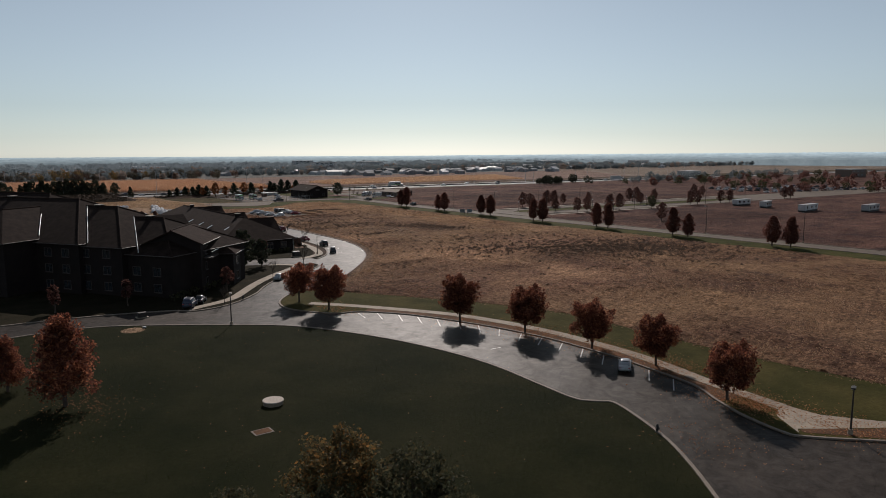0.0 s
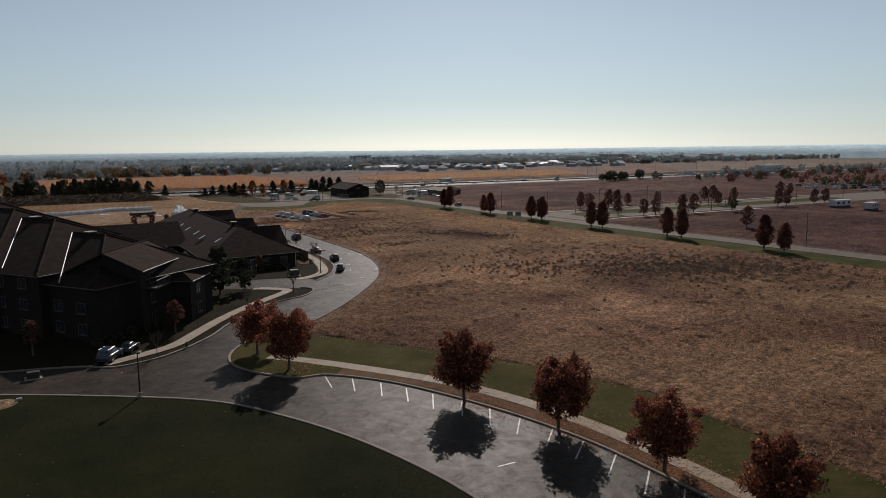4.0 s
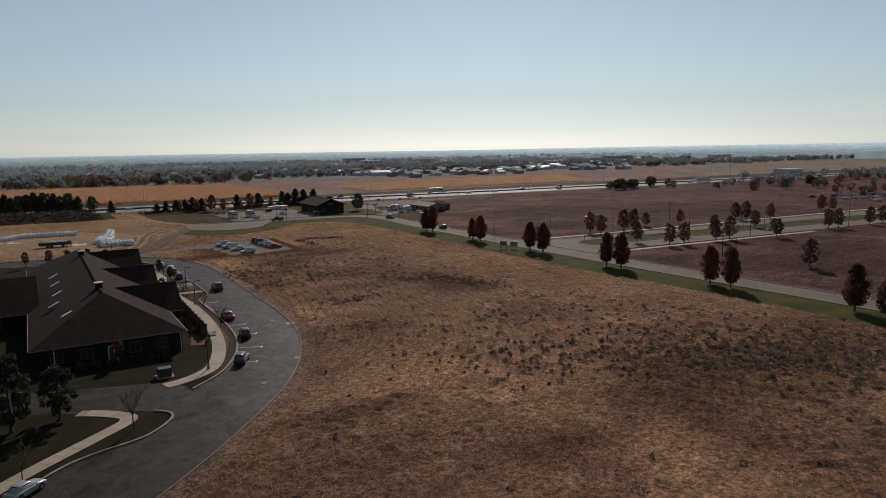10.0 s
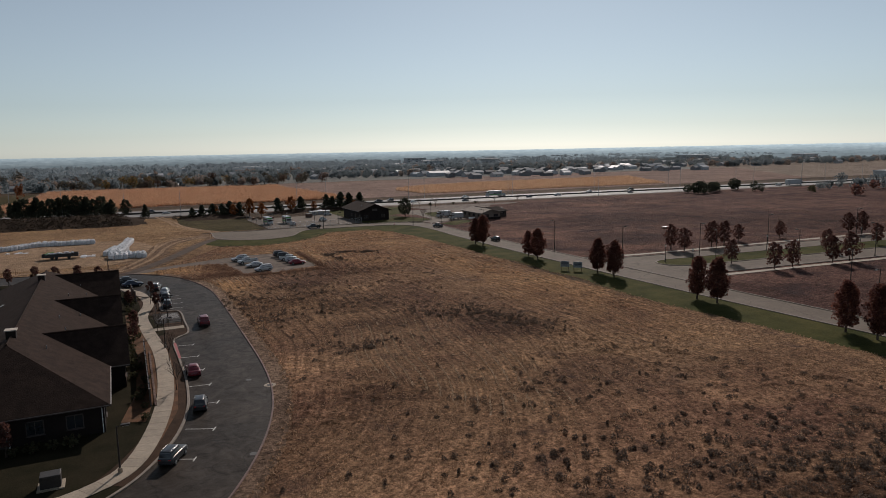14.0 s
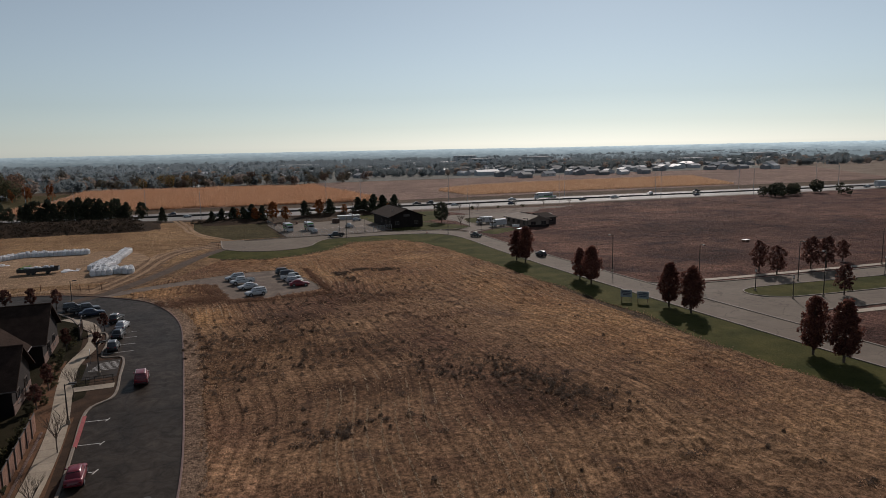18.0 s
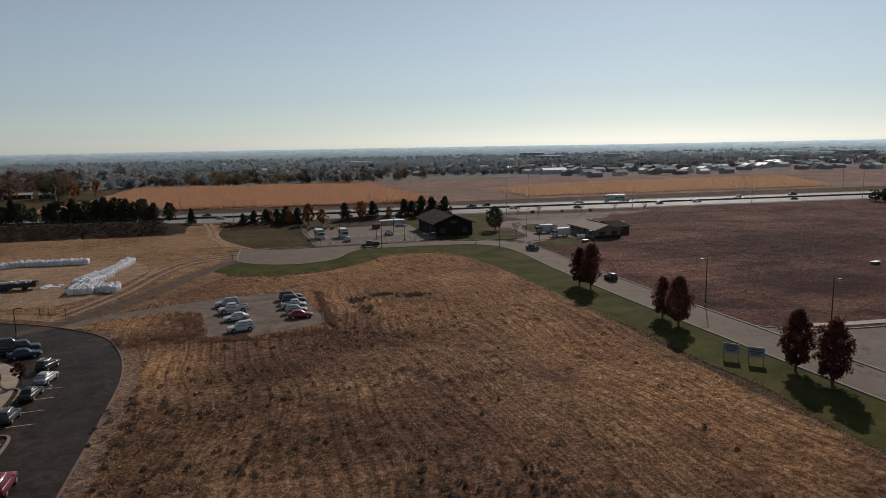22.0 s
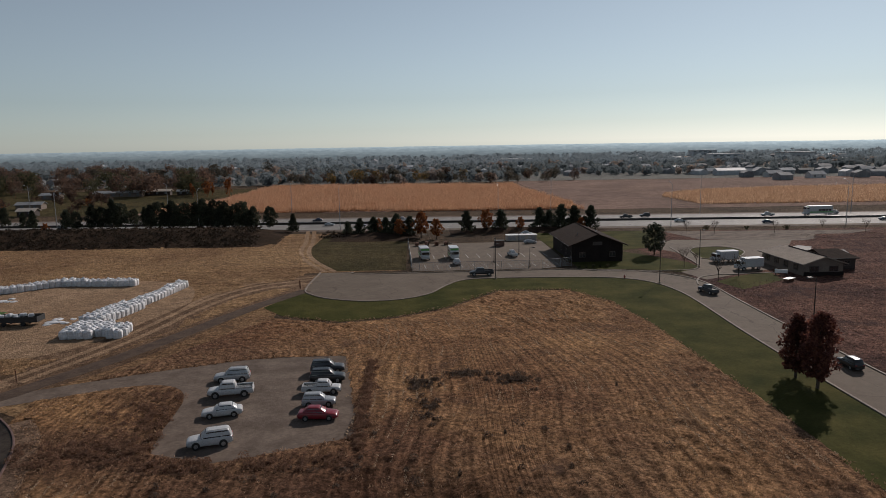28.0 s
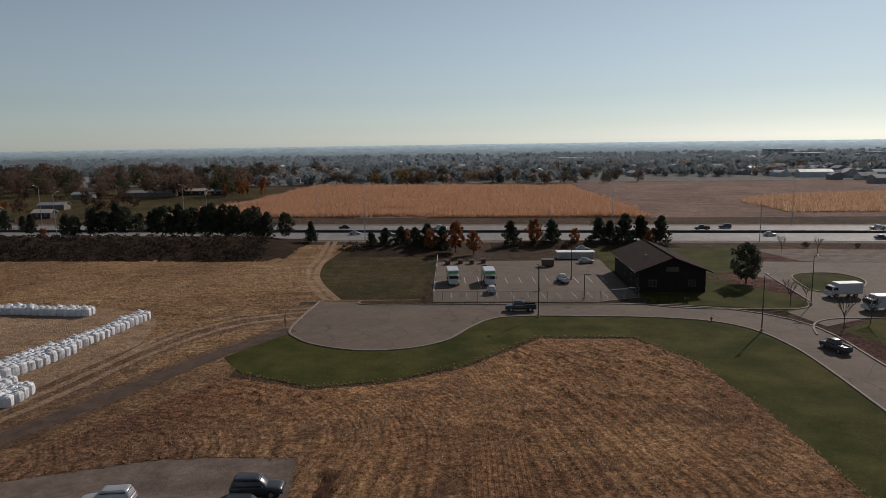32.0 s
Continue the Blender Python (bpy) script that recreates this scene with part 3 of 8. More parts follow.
def band(name, line, w0, w1, z, material, label="", category="", parent=None):
    """A strip of ground along a line, from w0 to w1 to its right."""
    a, b = side(line, w0), side(line, w1)
    n = len(line)
    v = [(p.x, p.y, z) for p in a] + [(p.x, p.y, z) for p in b]
    ob = mesh_ob(name, v, [(i, n + i, n + i + 1, i + 1) for i in range(n - 1)], material, parent)
    return tagged(ob, label, category, kind="" if parent is not None else "structure")


def kerb(name, line, w=0.3, h=0.15, material=None, label="pale concrete kerb along the paving", parent=None, z0=-0.05):
    """A kerb stone running along a line."""
    a, b = side(line, -w / 2), side(line, w / 2)
    n = len(line)
    v, f = [], []
    for p, q in zip(a, b):
        d = (q - p) * 0.12
        v += [(p.x, p.y, z0), (p.x, p.y, h * 0.8), (p.x + d.x, p.y + d.y, h), (q.x - d.x, q.y - d.y, h), (q.x, q.y, h * 0.8), (q.x, q.y, z0)]
    for i in range(n - 1):
        for j in range(5):
            f.append((6 * i + j, 6 * i + j + 1, 6 * i + 7 + j, 6 * i + 6 + j))
    f += [(5, 4, 3, 2, 1, 0), tuple(6 * (n - 1) + k for k in range(6))]
    ob = mesh_ob(name, v, f, material or M_KERB, parent)
    return tagged(ob, label, "kerb", kind="" if parent is not None else "structure")


def along(line, step):
    """Points at even steps along a line, each with its heading."""
    out, need = [], 0.0
    for a, b in zip(line, line[1:]):
        d = (b - a).length
        while need <= d and d > 0:
            out.append((a + (b - a) * (need / d), math.degrees(math.atan2(b.y - a.y, b.x - a.x))))
            need += step
        need -= d
    return out


def slabs(name, line, width, step=1.8, z=0.06, label="", category="sidewalk"):
    """A concrete footpath of single slabs with open joints."""
    bed = band(name, line, -width / 2 + 0.02, width / 2 - 0.02, z - 0.025, M_KERB, label, category)
    pts = along(line, step)
    for (p, ha), (q, hb) in zip(pts, pts[1:]):
        na, nb = Vector((math.sin(radians(ha)), -math.cos(radians(ha)))), Vector((math.sin(radians(hb)), -math.cos(radians(hb))))
        d = (q - p).normalized() * 0.015
        c = [p + d - na * width / 2, q - d - nb * width / 2, q - d + nb * width / 2, p + d + na * width / 2]
        v = [(u.x, u.y, z - 0.03) for u in c] + [(u.x, u.y, z) for u in c]
        mesh_ob("slab", v, [(4, 5, 6, 7), (0, 1, 5, 4), (1, 2, 6, 5), (2, 3, 7, 6), (3, 0, 4, 7)], M_CONCRETE, bed)
    return bed


# ---- the lie of the land ----
sheet("ground", [(-3300, -3300), (3400, -3300), (3400, 3400), (-3300, 3400)], -0.06, M_GROUND, "bare brown plain reaching to the horizon", "ground")

LAWN_KERB = curve([(-60, 103), (-20, 105.5), (5.9, 105.7), (12.5, 105.8), (19.7, 104.0), (32.5, 95.3), (39.4, 89.3), (43.6, 82.5), (47.2, 74.2), (49.6, 65.2), (50.4, 57.8), (50.0, 50.0),
                   (49.9, 45.4), (51.2, 43.6), (52.0, 41.9), (49.3, 35.0), (46.5, 30.4), (43.3, 26.1), (37, 18), (28, 9), (12, -3)])
PARK_KERB = curve([(75, 11.5), (63.2, 22.9), (58.8, 27.4), (58.2, 29.0), (59.0, 33.0), (60.6, 36.8), (62.8, 41.0), (63.7, 47.7), (64.1, 52.0), (64.0, 57.4), (63.7, 62.5), (62.6, 68.5), (61.0, 74.1),
                   (58.4, 81.0), (55.7, 86.3), (51.6, 91.2), (48.5, 92.1), (46.6, 94.0), (44.6, 97.2), (43.5, 101.0), (44.6, 105.4), (48.0, 109.6), (52.6, 112.3)])
FIELD_KERB = curve([(52.6, 112.3), (56.6, 113.4), (62.6, 118.3), (70.5, 126.7), (78.4, 136.5), (83.2, 144.3), (87.2, 153.8), (89.8, 164.0), (91.0, 176.0), (91.4, 196.0), (91.6, 218.0),
                    (91.2, 231.5), (88.8, 243.5), (84.3, 253.2), (74.0, 262.5), (62, 268), (40, 271)])
WEST_KERB = curve([(40, 261), (60, 257), (68, 252), (73.5, 243.5), (76.0, 236.0), (78.6, 230.4), (80.4, 229.4), (81.0, 223.0), (81.0, 216.0), (83.7, 214.4), (83.9, 206.0), (83.7, 198.2), (81.3, 194.2),
                   (81.2, 184.0), (81.2, 174.5), (80.4, 164.0), (78.3, 155.6), (74.6, 148.2), (70.0, 143.5)])
HOUSE_KERB = curve([(65.0, 138.6), (66.4, 137.0), (66.0, 134.8), (63.0, 131.6), (58.0, 129.8), (54.4, 127.2), (47.6, 119.3), (44.2, 114.4), (39.6, 109.9), (35.8, 107.6), (31.6, 107.0),
                    (28, 109.5), (18, 112.5), (5, 114.0), (-20, 114.5), (-60, 113)])

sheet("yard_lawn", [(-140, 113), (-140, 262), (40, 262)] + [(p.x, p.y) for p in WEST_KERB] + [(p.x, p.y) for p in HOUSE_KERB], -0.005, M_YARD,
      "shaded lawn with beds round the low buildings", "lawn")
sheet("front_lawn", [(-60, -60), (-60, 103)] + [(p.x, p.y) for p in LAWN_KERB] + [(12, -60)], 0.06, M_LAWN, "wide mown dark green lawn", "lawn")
sheet("loop_road", [(p.x, p.y) for p in LAWN_KERB[::-1]] + [(-60, 113)] + [(p.x, p.y) for p in HOUSE_KERB[::-1]] + [(p.x, p.y) for p in WEST_KERB[::-1]]
      + [(p.x, p.y) for p in FIELD_KERB[::-1]] + [(p.x, p.y) for p in PARK_KERB[::-1]] + [(72, -40), (12, -40)], 0.0, M_ASPHALT,
      "worn grey asphalt road with parking bays", "road")
sheet("driveway", [(66.2, 137.4), (70.2, 143.6), (68, 148.0), (60, 150.5), (44, 156.5), (22, 166), (18, 156), (38, 150), (52, 145.5), (58.3, 142.0), (63.0, 140.0)], 0.012, M_ASPHALT,
      "shaded asphalt driveway between two buildings", "driveway")
kerb("kerb_1", LAWN_KERB, 0.34, 0.14)
kerb("kerb_2", PARK_KERB, 0.30, 0.15)
kerb("kerb_3", FIELD_KERB, 0.20, 0.11, M_DULLKERB, "thin weathered reddish kerb along the field")
kerb("kerb_4", WEST_KERB, 0.30, 0.15)
kerb("kerb_5", HOUSE_KERB, 0.30, 0.15)
band("mulch_strip", WEST_KERB[36:104], 0.12, 3.4, 0.012, M_MULCH, "dark mulch bed between kerb and footpath", "bed")
band("gutter", FIELD_KERB[6:80], 0.1, 2.3, 0.018, M_SHOULDER, "rough stony verge beside the kerb", "verge")

PARK_EDGE = [(57, 106.2), (63.2, 97.0), (70.3, 85.0), (74.2, 77.8), (76.6, 68.6), (76.4, 58), (76.6, 47), (77.4, 38), (79, 28.6), (86, 12), (96, -20)]
field_line = [(p.x, p.y) for p in FIELD_KERB[1:80]]
sheet("dry_field", field_line + [(82, 262), (92, 278), (101.8, 296.4), (112.8, 291.7), (121.7, 294.1), (130.3, 299.5), (140.6, 312), (153.6, 311.6), (159.4, 301.4), (161.3, 285), (162.4, 250),
                                 (161.2, 205), (162.0, 175), (164, 160), (165.3, 134), (165.8, 113), (168, 70), (171, -20), (96, -20)]
      + PARK_EDGE[::-1][1:], -0.012, M_FIELD, "dry mown field with stubble rows and dead weeds", "field")
sheet("roadside_grass", [(p.x, p.y) for p in PARK_KERB] + [(56.6, 113.0)] + PARK_EDGE[:10], 0.03, M_ROADGRASS, "strip of green grass behind the parking bays", "lawn")

# far road along the field, its cul-de-sac and grass verges
ROAD_W = curve([(180.5, -40), (178.6, 40), (177.3, 75), (176.2, 105), (175.2, 130), (174.0, 155), (172.9, 180), (172.3, 210), (172.0, 250), (172.6, 280), (173.6, 298), (173.6, 308), (171.6, 316.5), (166.6, 321.4), (158, 323.6),
                (145, 324.5), (138.5, 324.4), (134.2, 322.9), (130.8, 318.0), (127.4, 311.2), (122.3, 307.4), (116.2, 306.6), (110.4, 308.6), (106.2, 312.2), (103.7, 318.0), (104.3, 335.0)])
ROAD_E = curve([(189, -40), (187, 40), (185.6, 75), (184.4, 105), (183.3, 130), (182.2, 155), (181.2, 180), (180.6, 210), (180.2, 250), (180.4, 280), (181.0, 300), (181.6, 314), (179.4, 322.0), (173, 328.2), (163, 331.4), (150, 332.6),
                (130, 332.5), (113.1, 332.6), (111.5, 335.0)])
sheet("far_road", [(p.x, p.y) for p in ROAD_W] + [(p.x, p.y) for p in ROAD_E[::-1]], 0.004, M_OLDROAD, "grey paved street ending in a turning circle", "road")
kerb("kerb_6", ROAD_W, 0.34, 0.13)
kerb("kerb_7", ROAD_E, 0.34, 0.13)
sheet("street_verge", [(p.x, p.y) for p in ROAD_W[:-6]] + [(103.2, 316), (101.5, 311.0), (98.6, 303.6), (103, 297.4), (112.8, 292.7), (121.7, 295.1), (130.3, 300.5), (140.6, 313), (153.6, 312.6), (158.4, 302.4), (160.3, 285),
                                             (160.8, 253), (161.2, 241), (163.2, 230), (162.6, 214), (163.6, 204), (161.6, 190), (161.4, 175), (163, 160), (164.3, 134), (164.8, 113), (167, 70), (170, -40)], 0.0, M_VERGE,
      "mown green verge between field and street", "lawn")

# land beyond the street
sheet("fallow_field", [(186, -300), (900, -300), (900, 371), (182, 391), (182, 340), (181, 314), (180.6, 210), (184, 105)], -0.02, M_FALLOW, "purple-brown fallow field with low dead weeds", "field")
sheet("mown_field", [(-500, 262), (40, 266), (62, 267.5), (74, 262.5), (84, 256), (101.8, 296.4), (101, 335), (122, 336), (122, 400), (-500, 440)], -0.024, M_NORTHFIELD, "pale mown dry field below a line of pines", "field")
sheet("bag_yard", curve([(30, 284), (60, 278), (80, 280), (86, 292), (81, 322), (66, 331), (46, 327), (28, 312)], 6, True), -0.008, M_TRACK, "bare trampled dirt yard", "yard")
sheet("trampled_ground", curve([(70, 264), (80, 264.5), (88, 276), (96, 298), (103.6, 318), (104.2, 332), (95, 329), (86.4, 316), (82.4, 300), (78, 284), (70, 274)], 5, True), -0.006, M_TRAMPLED, "trampled dirt and straw between yard and lane", "yard")
LANE = curve([(72, 258), (77.2, 262.6), (80.2, 267.8), (84.8, 276.3), (90.1, 288.0), (96.7, 303.8), (104.0, 317.2)])
band("gravel_lane", LANE, -1.45, 1.45, 0.009, M_LANE, "dark gravel lane to the turning circle", "lane")
for name, pts, w in (("dirt_track_1", [(74.5, 268), (79.6, 281), (82.6, 292), (84.8, 302.5), (88.0, 314), (93.0, 322.4), (98.6, 325.6), (104.2, 328)], 0.55), ("dirt_track_2", [(77.0, 268), (82.2, 281), (85.2, 292), (87.2, 302), (90.6, 312.6), (95.0, 319.6), (100.0, 322.6), (104, 324)], 0.55), ("dirt_track_6", [(84.8, 302.5), (85.8, 313), (89.6, 321.5), (95.3, 327.6), (101.6, 329.6), (104.4, 331)], 0.5),
                     ("dirt_track_3", [(105.2, 336), (98.5, 352), (95.2, 366), (94.0, 382), (92.0, 398), (90.8, 408)], 0.6), ("dirt_track_4", [(107.4, 336), (100.5, 352), (97.2, 366), (96.0, 382), (94.0, 398), (92.8, 408)], 0.6),
                     ("dirt_track_5", [(20, 276), (45, 274), (64, 272), (76, 266)], 1.6)):
    band(name, curve(pts), -w, w, -0.002 + 0.004 * int(name[-1]), M_TRACK, "pale rutted dirt track across the dry field", "track")
sheet("gravel_lot", curve([(76.5, 262.6), (90, 269.5), (104.0, 274.6), (115.5, 274.8), (118.2, 262), (119.0, 249.4), (107, 244.6), (100.4, 247), (98.6, 262), (92, 265.6), (78.5, 259.8)], 5, True), -0.004, M_GRAVEL,
      "rough gravel car park at the field's edge", "car park")
sheet("rough_grass_patch", [(107, 336.5), (123, 336.5), (123, 392), (98, 398), (97, 372), (100, 352)], -0.016, M_ROUGH, "rough grass beside the fenced yard", "grass")

# fenced yard and business lots
sheet("yard_paving", [(124.4, 334.4), (152.6, 334.0), (160.0, 337), (160.5, 376), (123.2, 374)], -0.002, M_OLDROAD, "grey paved yard with painted bays", "car park")
sheet("office_grass", [(161, 333), (175, 330), (182, 326), (187.5, 330), (187, 338), (182, 347), (176, 356), (190, 362), (200, 392), (160, 396), (160.8, 360)], -0.001, M_VERGE, "green lawn round the dark building", "lawn")
kerb("kerb_12", curve([(160.5, 331.7), (165.0, 329.6), (171.8, 328.6), (180.0, 328.2), (184.6, 328.9), (187.5, 332.4), (188.2, 336.1), (189.3, 346.6), (190.8, 358.9)], 5), 0.3, 0.13)
kerb("kerb_13", curve([(179.4, 313.6), (180.9, 317.8), (183.1, 320.7), (186.7, 322.4), (191.3, 322.6), (200.6, 323.4)], 5), 0.3, 0.13)
sheet("office_drive", [(183, 318), (190, 322), (205, 329), (214, 346), (228, 368), (196, 372), (186, 360), (190, 350), (188.5, 337), (186.2, 330), (181, 326.5)], 0.003, M_OLDROAD, "paved drive to the business lot", "driveway")
sheet("office_bed", curve([(192, 342), (198, 340), (206, 350), (204, 358), (195, 356)], 5, True), 0.01, M_VERGE, "planted island in the business lot", "lawn")
kerb("kerb_8", curve([(192, 342), (198, 340), (206, 350), (204, 358), (195, 356), (192, 342)], 5), 0.3, 0.13)
sheet("office_front_grass", [(184, 316), (190.5, 321), (199, 324.5), (197, 314), (186, 308)], -0.006, M_VERGE, "grass patch before the low office", "lawn")
sheet("storage_lot", [(204, 372), (230, 366), (262, 384), (200, 390)], 0.002, M_GRAVEL, "fenced gravel storage lot", "yard")
sheet("concrete_apron", [(208, 346), (222, 338), (234, 346), (224, 358)], 0.006, M_HIGHWAY, "pale concrete apron behind the office", "paving")

# entrance boulevard opposite the field
NB = curve([(180.6, 225.5), (186, 222.0), (196, 219.6), (230, 217.6), (330, 212), (520, 200)])
SB = curve([(181.0, 186.5), (186, 190.5), (192, 193.6), (205, 193.0), (258, 188.6), (330, 183), (520, 170)])
sheet("boulevard", [(p.x, p.y) for p in NB] + [(p.x, p.y) for p in SB[::-1]], 0.0, M_OLDROAD, "wide grey side street with a planted median", "road")
MEDIAN = curve([(190.5, 208.5), (193.6, 212.2), (205, 212.0), (262, 207.5), (330, 202), (330, 193), (262, 198.2), (205, 202.4), (193.6, 204.2)], 5, True)
sheet("median", [(p.x, p.y) for p in MEDIAN], 0.05, M_VERGE, "grass median of the side street", "lawn")
kerb("kerb_9", MEDIAN + [MEDIAN[0]], 0.3, 0.14)
kerb("kerb_10", NB, 0.34, 0.13)
kerb("kerb_11", SB, 0.34, 0.13)
slabs("sidewalk_3", side(NB[8:26], -2.6), 1.8, 2.4, label="pale concrete footpath beside the side street")
slabs("sidewalk_4", side(SB[12:26], 2.6), 1.8, 2.4, label="pale concrete footpath beside the side street")

# highway
def highway_y(x):
    return 434.0 - 0.07 * x


HW = [Vector((x, highway_y(x))) for x in range(-1400, 2401, 40)]
band("highway_shoulder", HW, -20.5, 20.5, -0.02, M_GRAVEL, "gravel shoulder of the highway", "verge")
band("highway_1", HW, 0.8, 16.5, 0.02, M_HIGHWAY, "pale concrete highway carriageway", "road")
band("highway_2", HW, -16.5, -0.8, 0.02, M_HIGHWAY, "pale concrete highway carriageway", "road")
kerb("median_barrier", HW, 0.6, 0.72, M_BRONZE, "dark concrete barrier between the carriageways")
for off in (5.6, 9.3, 13.0, -5.6, -9.3, -13.0):
    line = side(HW[30:55], off)
    pts = along(line, 12.0)
    v, f = [], []
    for p, h in pts:
        k = len(v)
        d = Vector((math.cos(radians(h)), math.sin(radians(h))))
        n = Vector((-d.y, d.x)) * 0.08
        v += [(*(p + n), 0.026), (*(p - n), 0.026), (*(p - n + d * 3), 0.026), (*(p + n + d * 3), 0.026)]
        f.append((k, k + 1, k + 2, k + 3))
    tagged(mesh_ob("lane_line", v, f, M_PAINT), "dashed white lane line on the highway", "lane line", kind="structure")

# fields beyond the highway
sheet("corn_ground", [(8, 474), (198, 460), (192, 626), (30, 652), (22, 536)], -0.03, M_STUBBLE, "soil under the standing corn", "field")
sheet("stubble_field", [(198, 460), (560, 446), (700, 640), (192, 660)], -0.034, M_STUBBLE, "brown harvested stubble field", "field")
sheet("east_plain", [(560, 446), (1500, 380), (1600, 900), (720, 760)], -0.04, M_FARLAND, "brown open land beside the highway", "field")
sheet("suburb_ground", [(-1400, 680), (205, 662), (705, 642), (1500, 900), (1500, 1480), (-1400, 1480)], -0.05, M_SUBURB, "suburban land beyond the fields, greyed in colour for haze", "ground")
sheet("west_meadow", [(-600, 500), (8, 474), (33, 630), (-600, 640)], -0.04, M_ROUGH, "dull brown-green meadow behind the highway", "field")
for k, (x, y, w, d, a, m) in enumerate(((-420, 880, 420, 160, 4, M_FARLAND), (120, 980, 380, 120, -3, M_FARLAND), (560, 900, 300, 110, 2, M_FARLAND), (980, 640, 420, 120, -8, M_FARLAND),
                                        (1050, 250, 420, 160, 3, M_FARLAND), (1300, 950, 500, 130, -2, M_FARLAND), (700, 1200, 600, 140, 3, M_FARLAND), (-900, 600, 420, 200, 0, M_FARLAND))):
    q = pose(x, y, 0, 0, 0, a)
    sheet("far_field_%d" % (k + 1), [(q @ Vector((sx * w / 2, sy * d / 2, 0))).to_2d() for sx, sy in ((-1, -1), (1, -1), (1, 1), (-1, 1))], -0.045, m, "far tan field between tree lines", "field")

# planted banks below the highway, pine shade put into their colour
def bank(name, x0, x1, base, slope, height, width):
    v, f = [], []
    n = int((x1 - x0) / 4)
    prof = ((-width, -0.06), (-width * 0.55, 0.4), (-width * 0.15, 0.9), (width * 0.2, 1.0), (width * 0.7, 0.35), (width, -0.06))
    for i in range(n + 1):
        x = x0 + (x1 - x0) * i / n
        end = min(1.0, i / 3, (n - i) / 3)
        for dy, hz in prof:
            v.append((x, base + slope * x + dy + noise.noise(Vector((x * 0.15, dy, 0))) * 0.8, max(-0.06, hz * height * end + (noise.noise(Vector((x * 0.2, dy * 0.3, 5))) * 0.25 if hz > 0 else 0))))
    k = len(prof)
    for i in range(n):
        for j in range(k - 1):
            f.append((i * k + j, (i + 1) * k + j, (i + 1) * k + j + 1, i * k + j + 1))
    return tagged(mesh_ob(name, v, f, M_BANK, smooth=True), "planted bank below the highway, darkened in colour for shade", "bank", kind="structure")


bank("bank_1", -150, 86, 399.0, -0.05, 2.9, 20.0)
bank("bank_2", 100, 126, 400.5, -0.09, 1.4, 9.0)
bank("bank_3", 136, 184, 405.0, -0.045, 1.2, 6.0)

# footpaths
SIDEWALK_A = curve([(48.0, 101.4), (50.4, 98.6), (53.4, 94.6), (57.2, 89.0), (61.2, 82.4), (63.4, 77.0), (65.2, 71.0), (66.4, 64.0), (66.8, 57.0), (66.7, 51.0), (66.0, 46.0), (64.9, 40.5), (64.4, 35.4), (63.8, 30.8)])
slabs("sidewalk_1", SIDEWALK_A, 1.7, 1.7, label="pale concrete footpath behind the parking bays")
SIDEWALK_B = curve([(31.0, 108.8), (36.3, 110.9), (39.6, 113.0), (43.2, 117.6), (47.7, 123.3), (53.3, 129.2), (58.6, 133.8), (62.4, 137.6), (60.6, 140.4), (57.8, 142.4)])
slabs("sidewalk_2", SIDEWALK_B, 1.7, 1.7, label="pale concrete footpath beside the road")
SIDEWALK_C = curve([(67.4, 146.6), (70.4, 147.6), (74.0, 150.8), (76.5, 158.0), (78.3, 168.0), (79.0, 178.5), (79.0, 190.0), (78.0, 203.0), (77.6, 213.0), (79.0, 222.0), (79.0, 228.0), (77.2, 237.0), (73.0, 243.0)])
slabs("sidewalk_5", SIDEWALK_C, 1.9, 1.7, label="pale concrete footpath along the low building")
sheet("ramp_paving", [(62.9, 32.0), (61.4, 31.3), (59.2, 28.2), (60.0, 28.7), (62.4, 26.9), (66.4, 24.2), (79.0, 12.2), (80.2, 13.4), (67.8, 24.9), (64.9, 29.0), (64.7, 32.0)], 0.045, M_CONCRETE, "concrete corner ramp of the footpath", "sidewalk")
sheet("corner_verge", [(59.6, 28.0), (60.0, 28.5), (66.2, 24.1), (70.0, 20.4), (68.0, 18.8), (63.8, 23.2)], 0.045, M_BED, "corner verge strewn with fallen red leaves", "verge")
sheet("verge_bed", [(60.8, 36.6), (63.4, 42), (64.2, 48), (64.5, 57), (64.1, 64), (61.6, 74.6), (59.0, 81.4), (56.4, 86.4), (52.4, 91.2), (53.8, 92.6), (57.6, 87.0), (60.4, 82.0), (62.6, 76.4), (64.4, 70.6), (65.5, 64), (65.9, 57), (65.8, 51), (65.1, 46.2), (64.0, 40.8), (63.4, 36)], 0.045, M_BED,
      "verge strewn with fallen red leaves", "verge")
sheet("building_bed", [(76.0, 162), (77.8, 172), (78.1, 190), (76.9, 208), (76.6, 216), (75, 216), (75, 204), (76, 190), (75.4, 172), (73.6, 163)], 0.03, M_BED, "planting bed along the footpath", "bed")
sheet("kerb_bed", [(76.4, 153.6), (79.4, 164), (80.2, 174.6), (80.2, 193), (79.8, 192.6), (80.0, 178), (79.3, 168), (77.5, 158)], 0.03, M_BED, "narrow leaf-strewn strip behind the kerb", "bed")

# painted bays
def paint(name, pts, w, label, z=0.006, parent=None):
    """A painted line."""
    line = [Vector(p) for p in pts]
    return tagged(band(name, line, -w / 2, w / 2, z, M_PAINT), label, "road marking")


